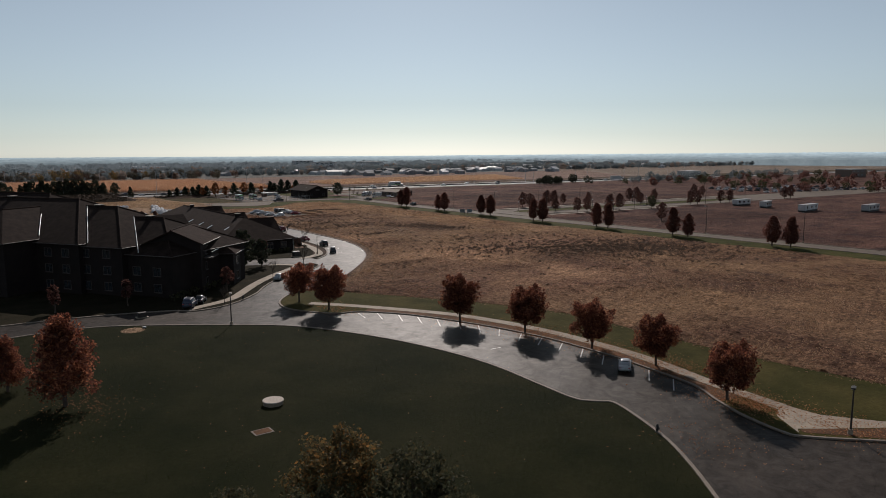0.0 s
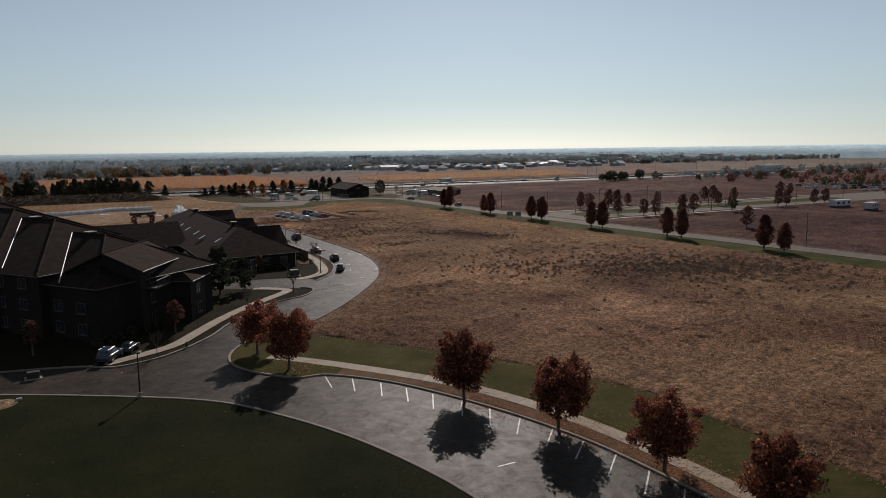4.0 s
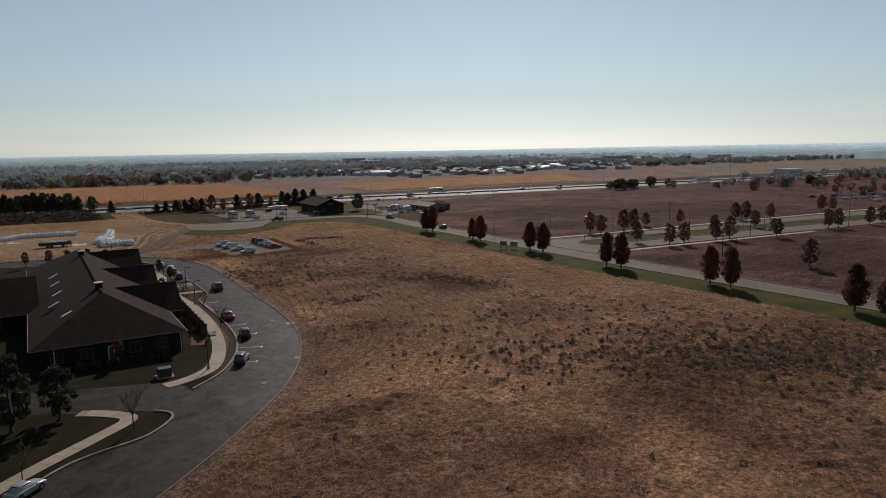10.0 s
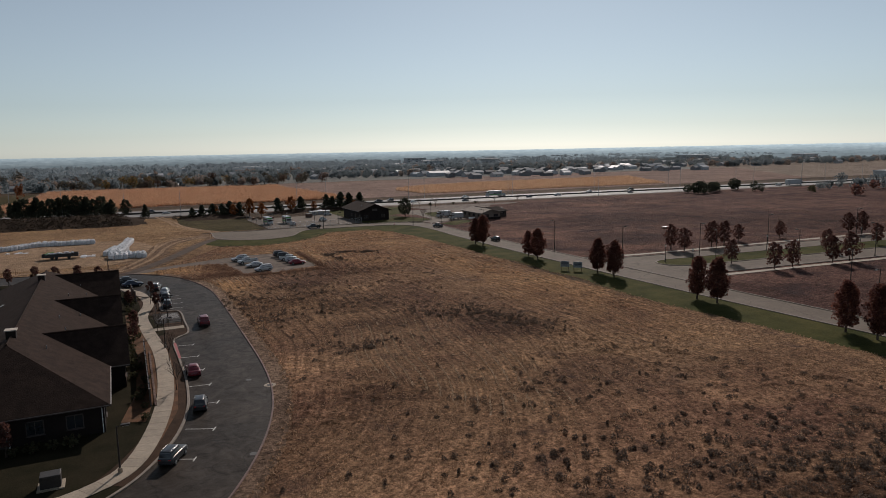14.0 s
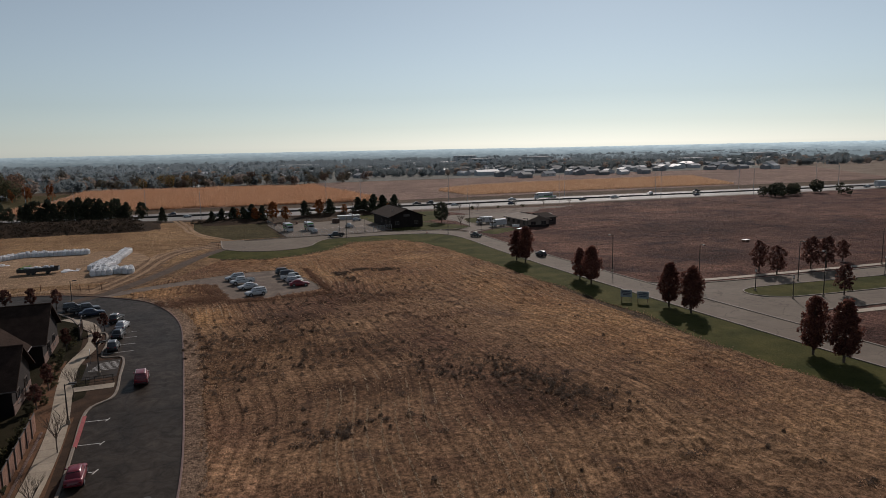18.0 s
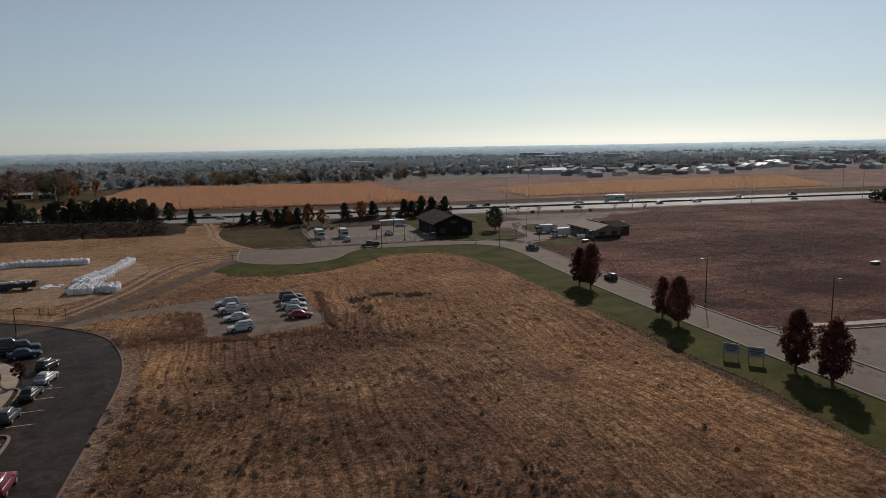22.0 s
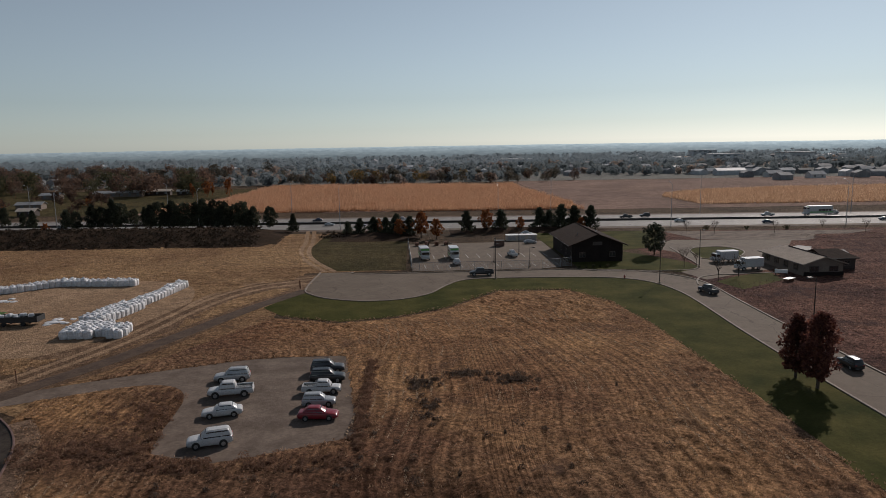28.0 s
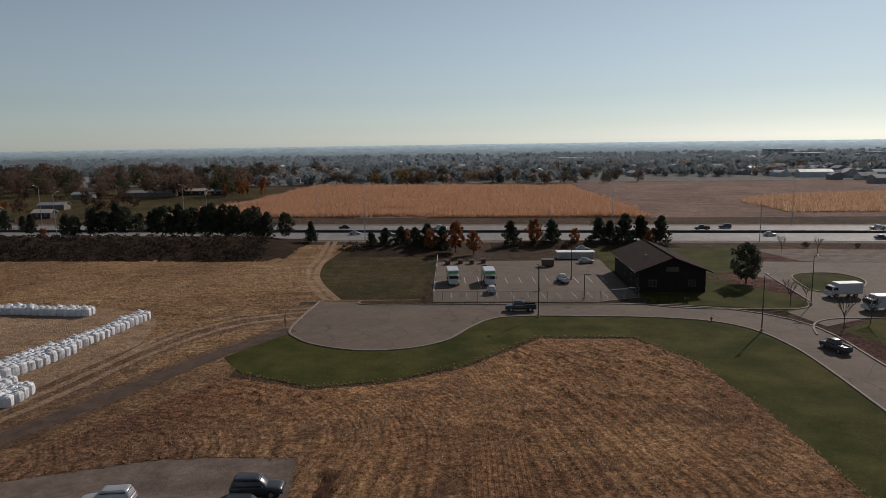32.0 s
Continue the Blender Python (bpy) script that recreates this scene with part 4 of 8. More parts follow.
for a, b in (((51.0, 91.0), (50.3, 87.4)), ((53.2, 88.8), (51.9, 85.2)), ((55.2, 86.0), (53.6, 82.4)), ((56.7, 83.1), (55.1, 79.7)), ((58.1, 80.1), (56.2, 76.7)), ((59.7, 77.2), (57.6, 73.8)), ((60.8, 74.0), (58.6, 70.8)), ((61.7, 70.5), (59.4, 67.9)),
             ((62.7, 67.1), (60.0, 64.7)), ((63.3, 63.8), (60.4, 61.6)), ((63.7, 60.5), (60.6, 58.2)), ((63.9, 57.2), (60.8, 54.8)), ((63.8, 53.8), (60.7, 51.4)), ((63.7, 50.4), (60.6, 48.0)), ((63.4, 47.0), (60.3, 44.6)), ((62.8, 43.4), (59.8, 41.2))):
    paint("bay_line", (a, b), 0.13, "white painted parking bay line")
paint("direction_arrow", ((54.5, 63.8), (56.0, 63.7)), 0.16, "white painted arrow on the asphalt")
for y in (151.5, 158.0, 164.8, 171.5, 178.0, 184.6, 191.0):
    x = 81.0 if y > 162 else (79.6 if y > 155 else 77.0)
    tip = (x + 2.7, y - (0.3 if y > 160 else 1.3))
    paint("bay_line", ((x, y), tip), 0.12, "white painted parking bay line")
    paint("bay_line", ((tip[0] - 0.2, tip[1] - 0.45), (tip[0] + 0.2, tip[1] + 0.45)), 0.12, "white painted parking bay line", 0.01)
for y in (217.5, 221.5, 225.5, 229.0):
    paint("bay_line", ((81.2, y), (85.0, y + 0.3)), 0.12, "white painted parking bay line")
sheet("accessible_bay", [(79.4, 206.2), (83.5, 206.2), (83.5, 214.2), (79.4, 214.2)], 0.016, M_ASPHALT, "paved accessible bay with hatching", "parking bay")
sheet("bay_walkway", [(78.6, 201.6), (83.5, 201.6), (83.5, 203.4), (78.6, 203.4)], 0.055, M_CONCRETE, "short concrete walkway to the bay", "sidewalk")
for k in range(7):
    paint("hatch_line", ((79.8 + 0.2 * k, 209.6 + 0.55 * k), (83.4, 209.8 + 0.55 * k)), 0.14, "white hatching beside the accessible bay", 0.022)
for k in range(12):
    paint("bay_line", ((127.5 + 2.75 * k, 337.0), (127.2 + 2.75 * k, 341.6)), 0.11, "white painted parking bay line", 0.004)
    paint("bay_line", ((127.0 + 2.75 * k, 350.0), (126.7 + 2.75 * k, 356.0)), 0.11, "white painted parking bay line", 0.004)
bm = bmesh.new()
for k in range(9):
    box(bm, 81.3, 184.4 + k * 0.95, 0.075, 0.34, 0.93, 0.17)
tagged(part("fire_lane_kerb", bm, M_REDKERB), "red-painted kerb beside the parking bays", "kerb", kind="structure")


# ---- plants ----
def quads_mesh(name, quads, material, tri=False):
    """A mesh of loose leaves or blades: quads is an array (count, corners, 3)."""
    q = np.asarray(quads, dtype=np.float32)
    n, k = q.shape[0], q.shape[1]
    me = bpy.data.meshes.new(name)
    me.vertices.add(n * k)
    me.vertices.foreach_set("co", q.reshape(-1))
    me.loops.add(n * k)
    me.loops.foreach_set("vertex_index", np.arange(n * k, dtype=np.int32))
    me.polygons.add(n)
    me.polygons.foreach_set("loop_start", np.arange(0, n * k, k, dtype=np.int32))
    me.update(calc_edges=True)
    me.materials.append(material)
    return me


def leaves(centres, size, rng, flat=0.0):
    """Leaf sprays of uneven shape about the centres, turned every way."""
    n = len(centres)
    u = rng.normal(size=(n, 3))
    u[:, 2] *= 1 - flat
    u /= np.linalg.norm(u, axis=1)[:, None]
    w = rng.normal(size=(n, 3))
    v = np.cross(u, w)
    v /= np.linalg.norm(v, axis=1)[:, None] + 1e-9
    s = size * rng.uniform(0.55, 1.35, (n, 1))
    a, b = u * s, v * s * rng.uniform(0.45, 0.8, (n, 1))
    return np.stack([centres - a, centres - b * 0.9 + a * 0.1, centres + a, centres + b - a * 0.15], axis=1)


def crown_points(rng, n, h0, h1, radius, shape, clumps, fill=0.75):
    """Leaf places in ragged clumps: shape gives the crown's width at each height from 0 to 1."""
    pts = []
    per = max(1, n // clumps)
    for k in range(clumps):
        t = (k + rng.uniform(0, 1)) / clumps
        r = shape(t) * radius * math.sqrt(rng.uniform(0.15, 1.0)) * rng.uniform(0.60, 1.18)
        a = k * 2.399963 + rng.uniform(-0.5, 0.5)
        c = np.array([r * math.cos(a), r * math.sin(a), h0 + t * (h1 - h0)])
        cr = radius * rng.uniform(0.18, 0.42) * (0.6 + 0.4 * shape(t))
        d = rng.normal(size=(per, 3))
        d /= np.linalg.norm(d, axis=1)[:, None]
        d *= cr * rng.uniform(0.35, 1.0, (per, 1)) ** fill
        d[:, 2] *= 0.85
        pts.append(c + d)
    return np.concatenate(pts)


def trunk_mesh(rng, h, r, branch_from, spread, limbs, top=0.85):
    bm = bmesh.new()
    p = Vector((0, 0, -0.1))
    steps = 5
    for i in range(steps):
        q = Vector((rng.uniform(-0.05, 0.05) * h * 0.2, rng.uniform(-0.05, 0.05) * h * 0.2, h * top * (i + 1) / steps))
        tube(bm, p, q, r * (1 - i / steps * 0.8), r * (1 - (i + 1) / steps * 0.8), 8 if i < 2 else 6)
        p = q
    for k in range(limbs):
        t = branch_from + (0.8 - branch_from) * k / max(1, limbs - 1)
        a = k * 2.4 + rng.uniform(-0.4, 0.4)
        z = h * top * t
        L = spread * rng.uniform(0.6, 0.95) * (1 - 0.4 * t)
        m = Vector((math.cos(a) * L * 0.5, math.sin(a) * L * 0.5, z + L * 0.45))
        e = Vector((math.cos(a) * L, math.sin(a) * L, z + L * 0.8))
        tube(bm, (0, 0, z), m, r * 0.38, r * 0.24, 6)
        tube(bm, m, e, r * 0.24, r * 0.07, 5)
    return bm


def round_crown(t):
    return max(0.25, math.sin(math.pi * (0.12 + 0.80 * t)) ** 0.6)


def oval_crown(t):
    return max(0.12, (math.sin(math.pi * min(1, 0.10 + 0.62 * t ** 0.75 + 0.24 * t)) ** 0.7))


def cone_crown(t):
    return max(0.06, 1.0 - t) ** 0.75


def pine_crown(t):
    return max(0.16, (1.0 - t) ** 0.62 * (0.80 + 0.20 * math.sin(19 * t)))


def lobed(rng, pts, radius, h, lobes):
    """Splits a round crown into a few upright lobes with notches between."""
    for _ in range(lobes):
        a = rng.uniform(0, 2 * math.pi)
        d = np.array([math.cos(a), math.sin(a)])
        top = np.clip((pts[:, 2] - h * 0.45) / (h * 0.5), 0, 1)
        near = np.exp(-((pts[:, :2] @ d - radius * rng.uniform(-0.2, 0.5)) / (radius * 0.22)) ** 2)
        pts[:, 2] -= near * top * h * rng.uniform(0.06, 0.13)
    return pts


def make_tree(name, seed, h, radius, stem, leaf_n, leaf_size, clumps, shape, leaf_material, label, category, bark=None, limbs=9, lobes=0):
    rng = np.random.default_rng(seed)
    root = empty(name)
    tagged(root, label, category)
    part("trunk", trunk_mesh(rng, h, 0.018 * h + 0.04, stem / h, radius, limbs), bark or M_BARK, root)
    pts = crown_points(rng, leaf_n, stem + 0.25, h - radius * 0.12, radius, shape, clumps)
    if lobes:
        pts = lobed(rng, pts, radius, h, lobes)
    o = new("crown", quads_mesh("crown", leaves(pts, leaf_size, rng), leaf_material))
    o.parent = root
    return root


def plant(proto, spots, rng, s0=0.92, s1=1.08, group=""):
    """The first spot takes the tree itself, the others copies, each turned and sized a little differently."""
    for i, spot in enumerate(spots):
        x, y = spot[0], spot[1]
        s = spot[2] if len(spot) > 2 else rng.uniform(s0, s1)
        m = pose(x, y, spot[3] if len(spot) > 3 else 0, 0, 0, rng.uniform(0, 360)) @ Matrix.Diagonal((s, s, s * rng.uniform(0.96, 1.04), 1))
        if i == 0:
            proto.matrix_basis = m
            o = proto
        else:
            o = copy_thing(proto, pose(0, 0, 0))
            o.matrix_basis = m
        if group:
            o["group"] = group


prng = random.Random(5)
red_maples = [make_tree("maple_tree", 11 + k, 7.2, 2.8, 1.6, 15000, 0.128, 76, round_crown, M_MAPLE, "round maple with dense red autumn leaves", "tree", limbs=12, lobes=4) for k in range(3)]
plant(red_maples[0], [(48.5, 95.6, 1.04), (63.0, 66.7, 0.95), (61.6, 36.4, 0.86)], prng, group="maples along the parking bays")
plant(red_maples[1], [(59.6, 76.6, 1.02), (65.2, 47.4, 0.84)], prng, group="maples along the parking bays")
plant(red_maples[2], [(64.6, 56.4, 0.93), (47.3, 103.7, 0.95)], prng, group="maples along the parking bays")

def spired_crown(t):
    return max(0.10, (1.02 - t) ** 0.72 * min(1.0, 0.62 + 1.9 * t))


lawn_maple = make_tree("maple_tree", 15, 10.6, 3.5, 1.5, 15000, 0.135, 84, spired_crown, M_MAPLE, "tall dark maple tapering to a red tip", "tree", limbs=14, lobes=2)
plant(lawn_maple, [(9.1, 73.4, 1.0), (5.0, 81.6, 0.66), (-4, 66, 0.8)], prng, group="maples on the lawn")
pears = [make_tree("pear_tree", 31 + k, 7.9, 1.9, 0.9, 7500, 0.16, 120, oval_crown, M_PEAR, "upright street pear with dark red leaves", "tree", limbs=12) for k in range(3)]
plant(pears[0], [(169.4, 261.7, 0.98), (170.4, 234.7, 0.86), (171.1, 201.7, 1.03), (172.0, 149.8, 0.97), (171.8, 115.9, 0.88), (175.6, 60, 1.0)], prng, group="street trees beside the field")
plant(pears[1], [(169.9, 258.1, 1.08), (170.9, 207.1, 0.97), (169.9, 176.9, 0.98), (172.0, 145.0, 1.0), (173.0, 92.0, 1.0), (176.2, 55, 0.95)], prng, group="street trees beside the field")
plant(pears[2], [(169.8, 229.5, 1.02), (170.6, 172.9, 1.04), (172.2, 121.2, 1.02), (174.0, 87.7, 1.0)], prng, group="street trees beside the field")
far_pear = make_tree("pear_tree", 41, 6.6, 1.9, 1.0, 1700, 0.21, 40, oval_crown, M_DULLRED, "street pear with thinning dull red leaves", "tree", limbs=7)
plant(far_pear, [(209.0, 224.4), (209.8, 220.4), (221.1, 221.8), (225.2, 221.3), (207.0, 190.5), (212.6, 190.2), (225.3, 189.5), (231.1, 189.2), (278.3, 221.7), (279.3, 218.1), (289.3, 215.1), (277, 186.4), (282, 186.0), (298.3, 184.5), (305.5, 184.1),
                 (205, 200.6, 0.9), (240, 201.5, 0.85), (262, 202.4, 0.9), (205, 149, 1.0), (330, 220), (336, 219), (350, 181), (356, 181), (236, 226, 0.8), (252, 225, 0.8)], prng, group="trees along the side street")
low_pear = make_tree("ornamental_tree", 44, 5.4, 1.9, 1.1, 1500, 0.2, 26, round_crown, M_GREENLEAF, "dark round ornamental tree with olive leaves", "tree")
plant(low_pear, [(245.8, 184.0, 1.1)], prng)

willow = make_tree("willow_tree", 51, 8.4, 3.6, 1.2, 9000, 0.15, 60, round_crown, M_WILLOW, "broad yellowing willow with fine drooping leaves", "tree", limbs=14, lobes=5)
plant(willow, [(20.0, 37.8, 0.82)], prng)
willow_b = make_tree("willow_tree", 52, 7.0, 3.4, 1.0, 7000, 0.15, 52, round_crown, M_GREENLEAF, "broad olive-leaved tree turning yellow", "tree", limbs=14, lobes=3)
plant(willow_b, [(22.8, 33.8, 0.90), (13.2, 38.4, 0.66), (17.0, 35.0, 0.74)], prng)

pines = [make_tree("pine_tree", 61 + k, 8.0, (3.0, 3.6, 3.3)[k], 0.4, 2600, 0.28, (60, 50, 40)[k], (cone_crown, pine_crown, round_crown)[k], M_PINE, ("dark spire-shaped spruce below the highway", "dark bushy pine below the highway", "dark broad pine below the highway")[k], "tree", limbs=6) for k in range(3)]
PINE_SPOTS = [(-13.5, 424, 0.8), (0.1, 416, 0.75), (11.9, 414, 0.8), (16.9, 410, 0.7), (20.7, 413, 0.95), (25.2, 418, 1.15), (36.1, 417, 0.8), (41.0, 415.5, 1.0), (45.6, 414.5, 1.05), (50.8, 411.7, 1.0), (56.5, 411.2, 1.12), (60.6, 411, 1.05), (64.1, 409.5, 1.05), (69.8, 408.6, 1.0), (73.5, 408, 0.85), (79.1, 407, 0.8), (86.5, 405.5, 0.72),
              (-22, 423, 0.9), (-31, 425, 1.0), (-40, 424, 0.85), (-52, 427, 0.9), (-64, 428, 1.0), (-80, 430, 0.9), (-95, 430, 1.0), (53.6, 413.5, 1.05), (67.0, 411, 0.9), (47.8, 412.6, 0.9), (31.6, 419, 0.7)]
PINE_SPOTS += [(-5.5, 420.5, 0.62), (28.4, 416.4, 0.98), (38.4, 415.2, 0.9), (22.6, 415.6, 0.82), (43.4, 413, 0.72), (58.4, 412.8, 0.86), (62.2, 409.6, 0.7), (71.8, 406.8, 0.66), (-45.6, 425, 0.7), (-58, 426, 0.8), (-72, 428, 0.85), (-88, 429, 0.9)]
PINE_SPOTS = [(x, y, s, 1.9 if -140 < x < 84 else 0.2) for x, y, s in PINE_SPOTS]
plant(pines[0], [p for i, p in enumerate(PINE_SPOTS) if i in (5, 1, 16)], prng, group="pines below the highway")
plant(pines[1], [p for i, p in enumerate(PINE_SPOTS) if i not in (5, 1, 16) and i % 2 == 0], prng, group="pines below the highway")
plant(pines[2], [p for i, p in enumerate(PINE_SPOTS) if i not in (5, 1, 16) and i % 2], prng, group="pines below the highway")
yard_pine = make_tree("pine_tree", 71, 6.2, 2.9, 0.5, 2600, 0.24, 36, pine_crown, M_PINE, "dark pine behind the fenced yard", "tree", limbs=6)
plant(yard_pine, [(104.6, 396.5, 0.7), (108.4, 395.5, 0.85), (112.6, 394.6, 0.95), (116.4, 393.6, 0.95), (119.6, 393.0, 1.1), (123.6, 392.5, 1.0), (141.2, 397.5, 1.1), (152.0, 398.6, 1.1), (164.4, 399.6, 1.15), (171.0, 398.8, 1.3), (175.0, 398.2, 1.2), (180.0, 397.5, 1.2), (167.6, 401.0, 1.0)], prng, group="pines behind the yard")
round_pine = make_tree("pine_tree", 73, 7.6, 2.9, 0.9, 3200, 0.22, 44, round_crown, M_PINE, "dark round pine on the office lawn", "tree", limbs=6)
plant(round_pine, [(183.0, 348.4, 1.0)], prng)
orange_tree = make_tree("maple_tree", 75, 6.2, 2.0, 1.0, 2400, 0.2, 34, round_crown, M_ORANGELEAF, "small maple with orange autumn leaves", "tree")
plant(orange_tree, [(127.0, 387.5, 1.2), (131.4, 384.0, 0.95), (147.4, 398.2, 1.1), (120.6, 390.0, 0.9), (114.0, 396.0, 0.8), (-20.5, 421, 0.8), (4.6, 414.4, 0.6), (176.4, 395, 0.7), (-36, 421.5, 0.9), (158.0, 398.0, 0.7)], prng, group="autumn maples below the highway")


def bare_tree(name, seed, h, label):
    rng = random.Random(seed)
    root = empty(name)
    tagged(root, label, "tree")
    bm = bmesh.new()
    twigs = bmesh.new()
    tube(bm, (0, 0, -0.1), (0, 0, h * 0.42), 0.07, 0.05, 7)
    for k in range(9):
        a = k * 2.4
        z = h * (0.3 + 0.12 * rng.random())
        e = Vector((math.cos(a) * h * 0.2, math.sin(a) * h * 0.2, h * rng.uniform(0.6, 0.8)))
        tube(bm, (0, 0, z), e, 0.035, 0.018, 5)
        for j in range(5):
            q = e + Vector((rng.uniform(-1, 1), rng.uniform(-1, 1), rng.uniform(0.3, 1.3))) * h * 0.16
            s = Vector((0, 0, z)).lerp(e, rng.uniform(0.4, 1))
            tube(twigs, s, q, 0.014, 0.005, 4)
            for i in range(2):
                tube(twigs, s.lerp(q, 0.5), q + Vector((rng.uniform(-1, 1), rng.uniform(-1, 1), rng.uniform(0, 1))) * h * 0.07, 0.008, 0.004, 3)
    part("trunk", bm, M_BARK, root)
    part("canopy", twigs, M_BARK, root)
    return root


bare = bare_tree("young_tree", 3, 4.6, "slim leafless young tree with thin twigs")
plant(bare, [(62.4, 134.4), (183.3, 330.6), (184.6, 316.6, 1.15), (190.4, 320.2), (79.4, 199.6, 0.8), (187.4, 334, 0.7), (79.9, 183.5, 0.9), (79.8, 171, 0.8), (205, 384, 0.9), (213, 383, 0.9), (230, 381, 0.9), (256, 379, 0.9), (246, 384, 0.8), (36.7, 108.9, 0.7), (52.6, 127.4, 0.8), (79.5, 223, 0.8)], prng, group="young bare trees")
shade_pine = make_tree("evergreen_tree", 81, 5.6, 1.7, 0.6, 1800, 0.2, 30, oval_crown, M_PINE, "dark evergreen in the shaded yard", "tree", limbs=5)
plant(shade_pine, [(56.0, 141.6, 1.1), (51.6, 140.6, 1.5), (48.2, 137.0, 1.3), (46.6, 144, 1.3), (44, 148, 1.5)], prng, group="evergreens by the driveway")
small_red = make_tree("young_maple", 83, 3.4, 0.95, 0.9, 1000, 0.13, 20, oval_crown, M_DULLRED, "small young maple with red leaves", "tree", limbs=6)
plant(small_red, [(63.7, 159.0, 1.0), (24.0, 117.4, 1.3), (40.6, 119.0, 1.3), (14.0, 119.0, 1.3), (76.0, 197.0, 0.9), (76.2, 203.5, 1.0), (75.8, 222.0, 1.0), (66.4, 252.6, 1.3), (62.0, 254.2, 1.2), (70.4, 252.0, 1.1), (80.0, 231.6, 0.9), (80.2, 218.6, 0.9), (58, 256, 1.3), (53, 257, 1.2)], prng, group="young maples by the buildings")
shrub = empty("shrub")
tagged(shrub, "low clipped shrub beside the building", "shrub")
rs = np.random.default_rng(5)
o = new("foliage", quads_mesh("foliage", leaves(crown_points(rs, 420, 0.12, 0.95, 0.62, round_crown, 14), 0.1, rs), M_GREENLEAF))
o.parent = shrub
bm = bmesh.new()
for a in range(5):
    tube(bm, (0, 0, -0.05), (0.3 * math.cos(a * 1.26), 0.3 * math.sin(a * 1.26), 0.7), 0.02, 0.01, 5)
part("stem", bm, M_BARK, shrub)
spots = [(76.0 + prng.uniform(-0.6, 0.6), y + prng.uniform(-0.5, 0.5), prng.uniform(0.7, 1.2)) for y in range(163, 236, 3)]
spots += [(54 + i * 1.7, 158.8 + prng.uniform(-0.3, 0.3), prng.uniform(0.8, 1.3)) for i in range(10)]
spots += [(31 + i * 1.5, 116.4 + i * 1.35, prng.uniform(0.8, 1.4)) for i in range(9)]
spots += [(161 + i * 1.6, 333.6 + prng.uniform(-0.4, 0.4), prng.uniform(0.6, 0.9)) for i in range(5)] + [(200, 392, 1.2), (214, 391, 1.4), (226, 390, 1.2), (238, 389, 1.3)]
plant(shrub, spots, prng, group="low shrubs")

# ---- loose growth too fine to count ----
def inside(px, py, outline):
    """Which of the points lie within an outline."""
    hit = np.zeros(len(px), dtype=bool)
    k = len(outline)
    for i in range(k):
        (x0, y0), (x1, y1) = outline[i], outline[(i + 1) % k]
        if y0 == y1:
            continue
        c = ((y0 > py) != (y1 > py)) & (px < (x1 - x0) * (py - y0) / (y1 - y0) + x0)
        hit ^= c
    return hit


def patchy(px, py, size, seed):
    """Slow value between 0 and 1 over the land."""
    return np.array([noise.fractal(Vector((x / size, y / size, seed)), 0.8, 2.0, 3) for x, y in zip(px, py)]) * 0.5 + 0.5


def blades(px, py, height, width, per, rng, lean=0.5, z=0.0):
    """Tufts: per blades at each place, fanned out."""
    n = len(px)
    a = rng.uniform(0, 2 * np.pi, (n, per))
    h = np.asarray(height).reshape(-1, 1) * rng.uniform(0.5, 1.2, (n, per))
    l = h * lean * rng.uniform(0.3, 1.3, (n, per))
    w = width * rng.uniform(0.6, 1.4, (n, per))
    ca, sa = np.cos(a), np.sin(a)
    bx, by = px[:, None] + ca * w * 0.6, py[:, None] + sa * w * 0.6
    zz = np.zeros_like(bx) + z
    p0 = np.stack([bx - sa * w, by + ca * w, zz - 0.02], -1)
    p1 = np.stack([bx + sa * w, by - ca * w, zz - 0.02], -1)
    p2 = np.stack([bx + ca * l, by + sa * l, zz + h], -1)
    return np.stack([p0, p1, p2], 2).reshape(-1, 3, 3)


def growth(name, data, material, label, category):
    return tagged(new(name, quads_mesh(name, data, material)), label, category, kind="stuff")


FIELD = field_line + [(82, 262), (92, 278), (101.8, 296.4), (112.8, 291.7), (121.7, 294.1), (130.3, 299.5), (140.6, 312), (153.6, 311.6), (159.4, 301.4), (161.3, 285), (162.4, 250), (161.2, 205), (162.0, 175), (164, 160), (165.3, 134), (165.8, 113), (168, 70), (171, -20), (96, -20)] + PARK_EDGE[::-1][1:]
LOT = [(77, 262.6), (90, 269.5), (104.0, 274.6), (115.5, 274.8), (119.0, 249.4), (107, 244.6), (100.4, 247), (98.6, 262), (92, 265.6), (78.5, 259.8)]
g = np.random.default_rng(9)


def scatter(n, x0, x1, y0, y1, outline, holes=()):
    px, py = g.uniform(x0, x1, n), g.uniform(y0, y1, n)
    ok = inside(px, py, outline)
    for h in holes:
        ok &= ~inside(px, py, h)
    return px[ok], py[ok]


LANE_AREA = [(p.x, p.y) for p in side(LANE, -2.4)] + [(p.x, p.y) for p in side(LANE, 2.4)[::-1]]
KERB_AREA = [(p.x, p.y) for p in side(FIELD_KERB[6:80], -0.5)] + [(p.x, p.y) for p in side(FIELD_KERB[6:80], 2.0)[::-1]]


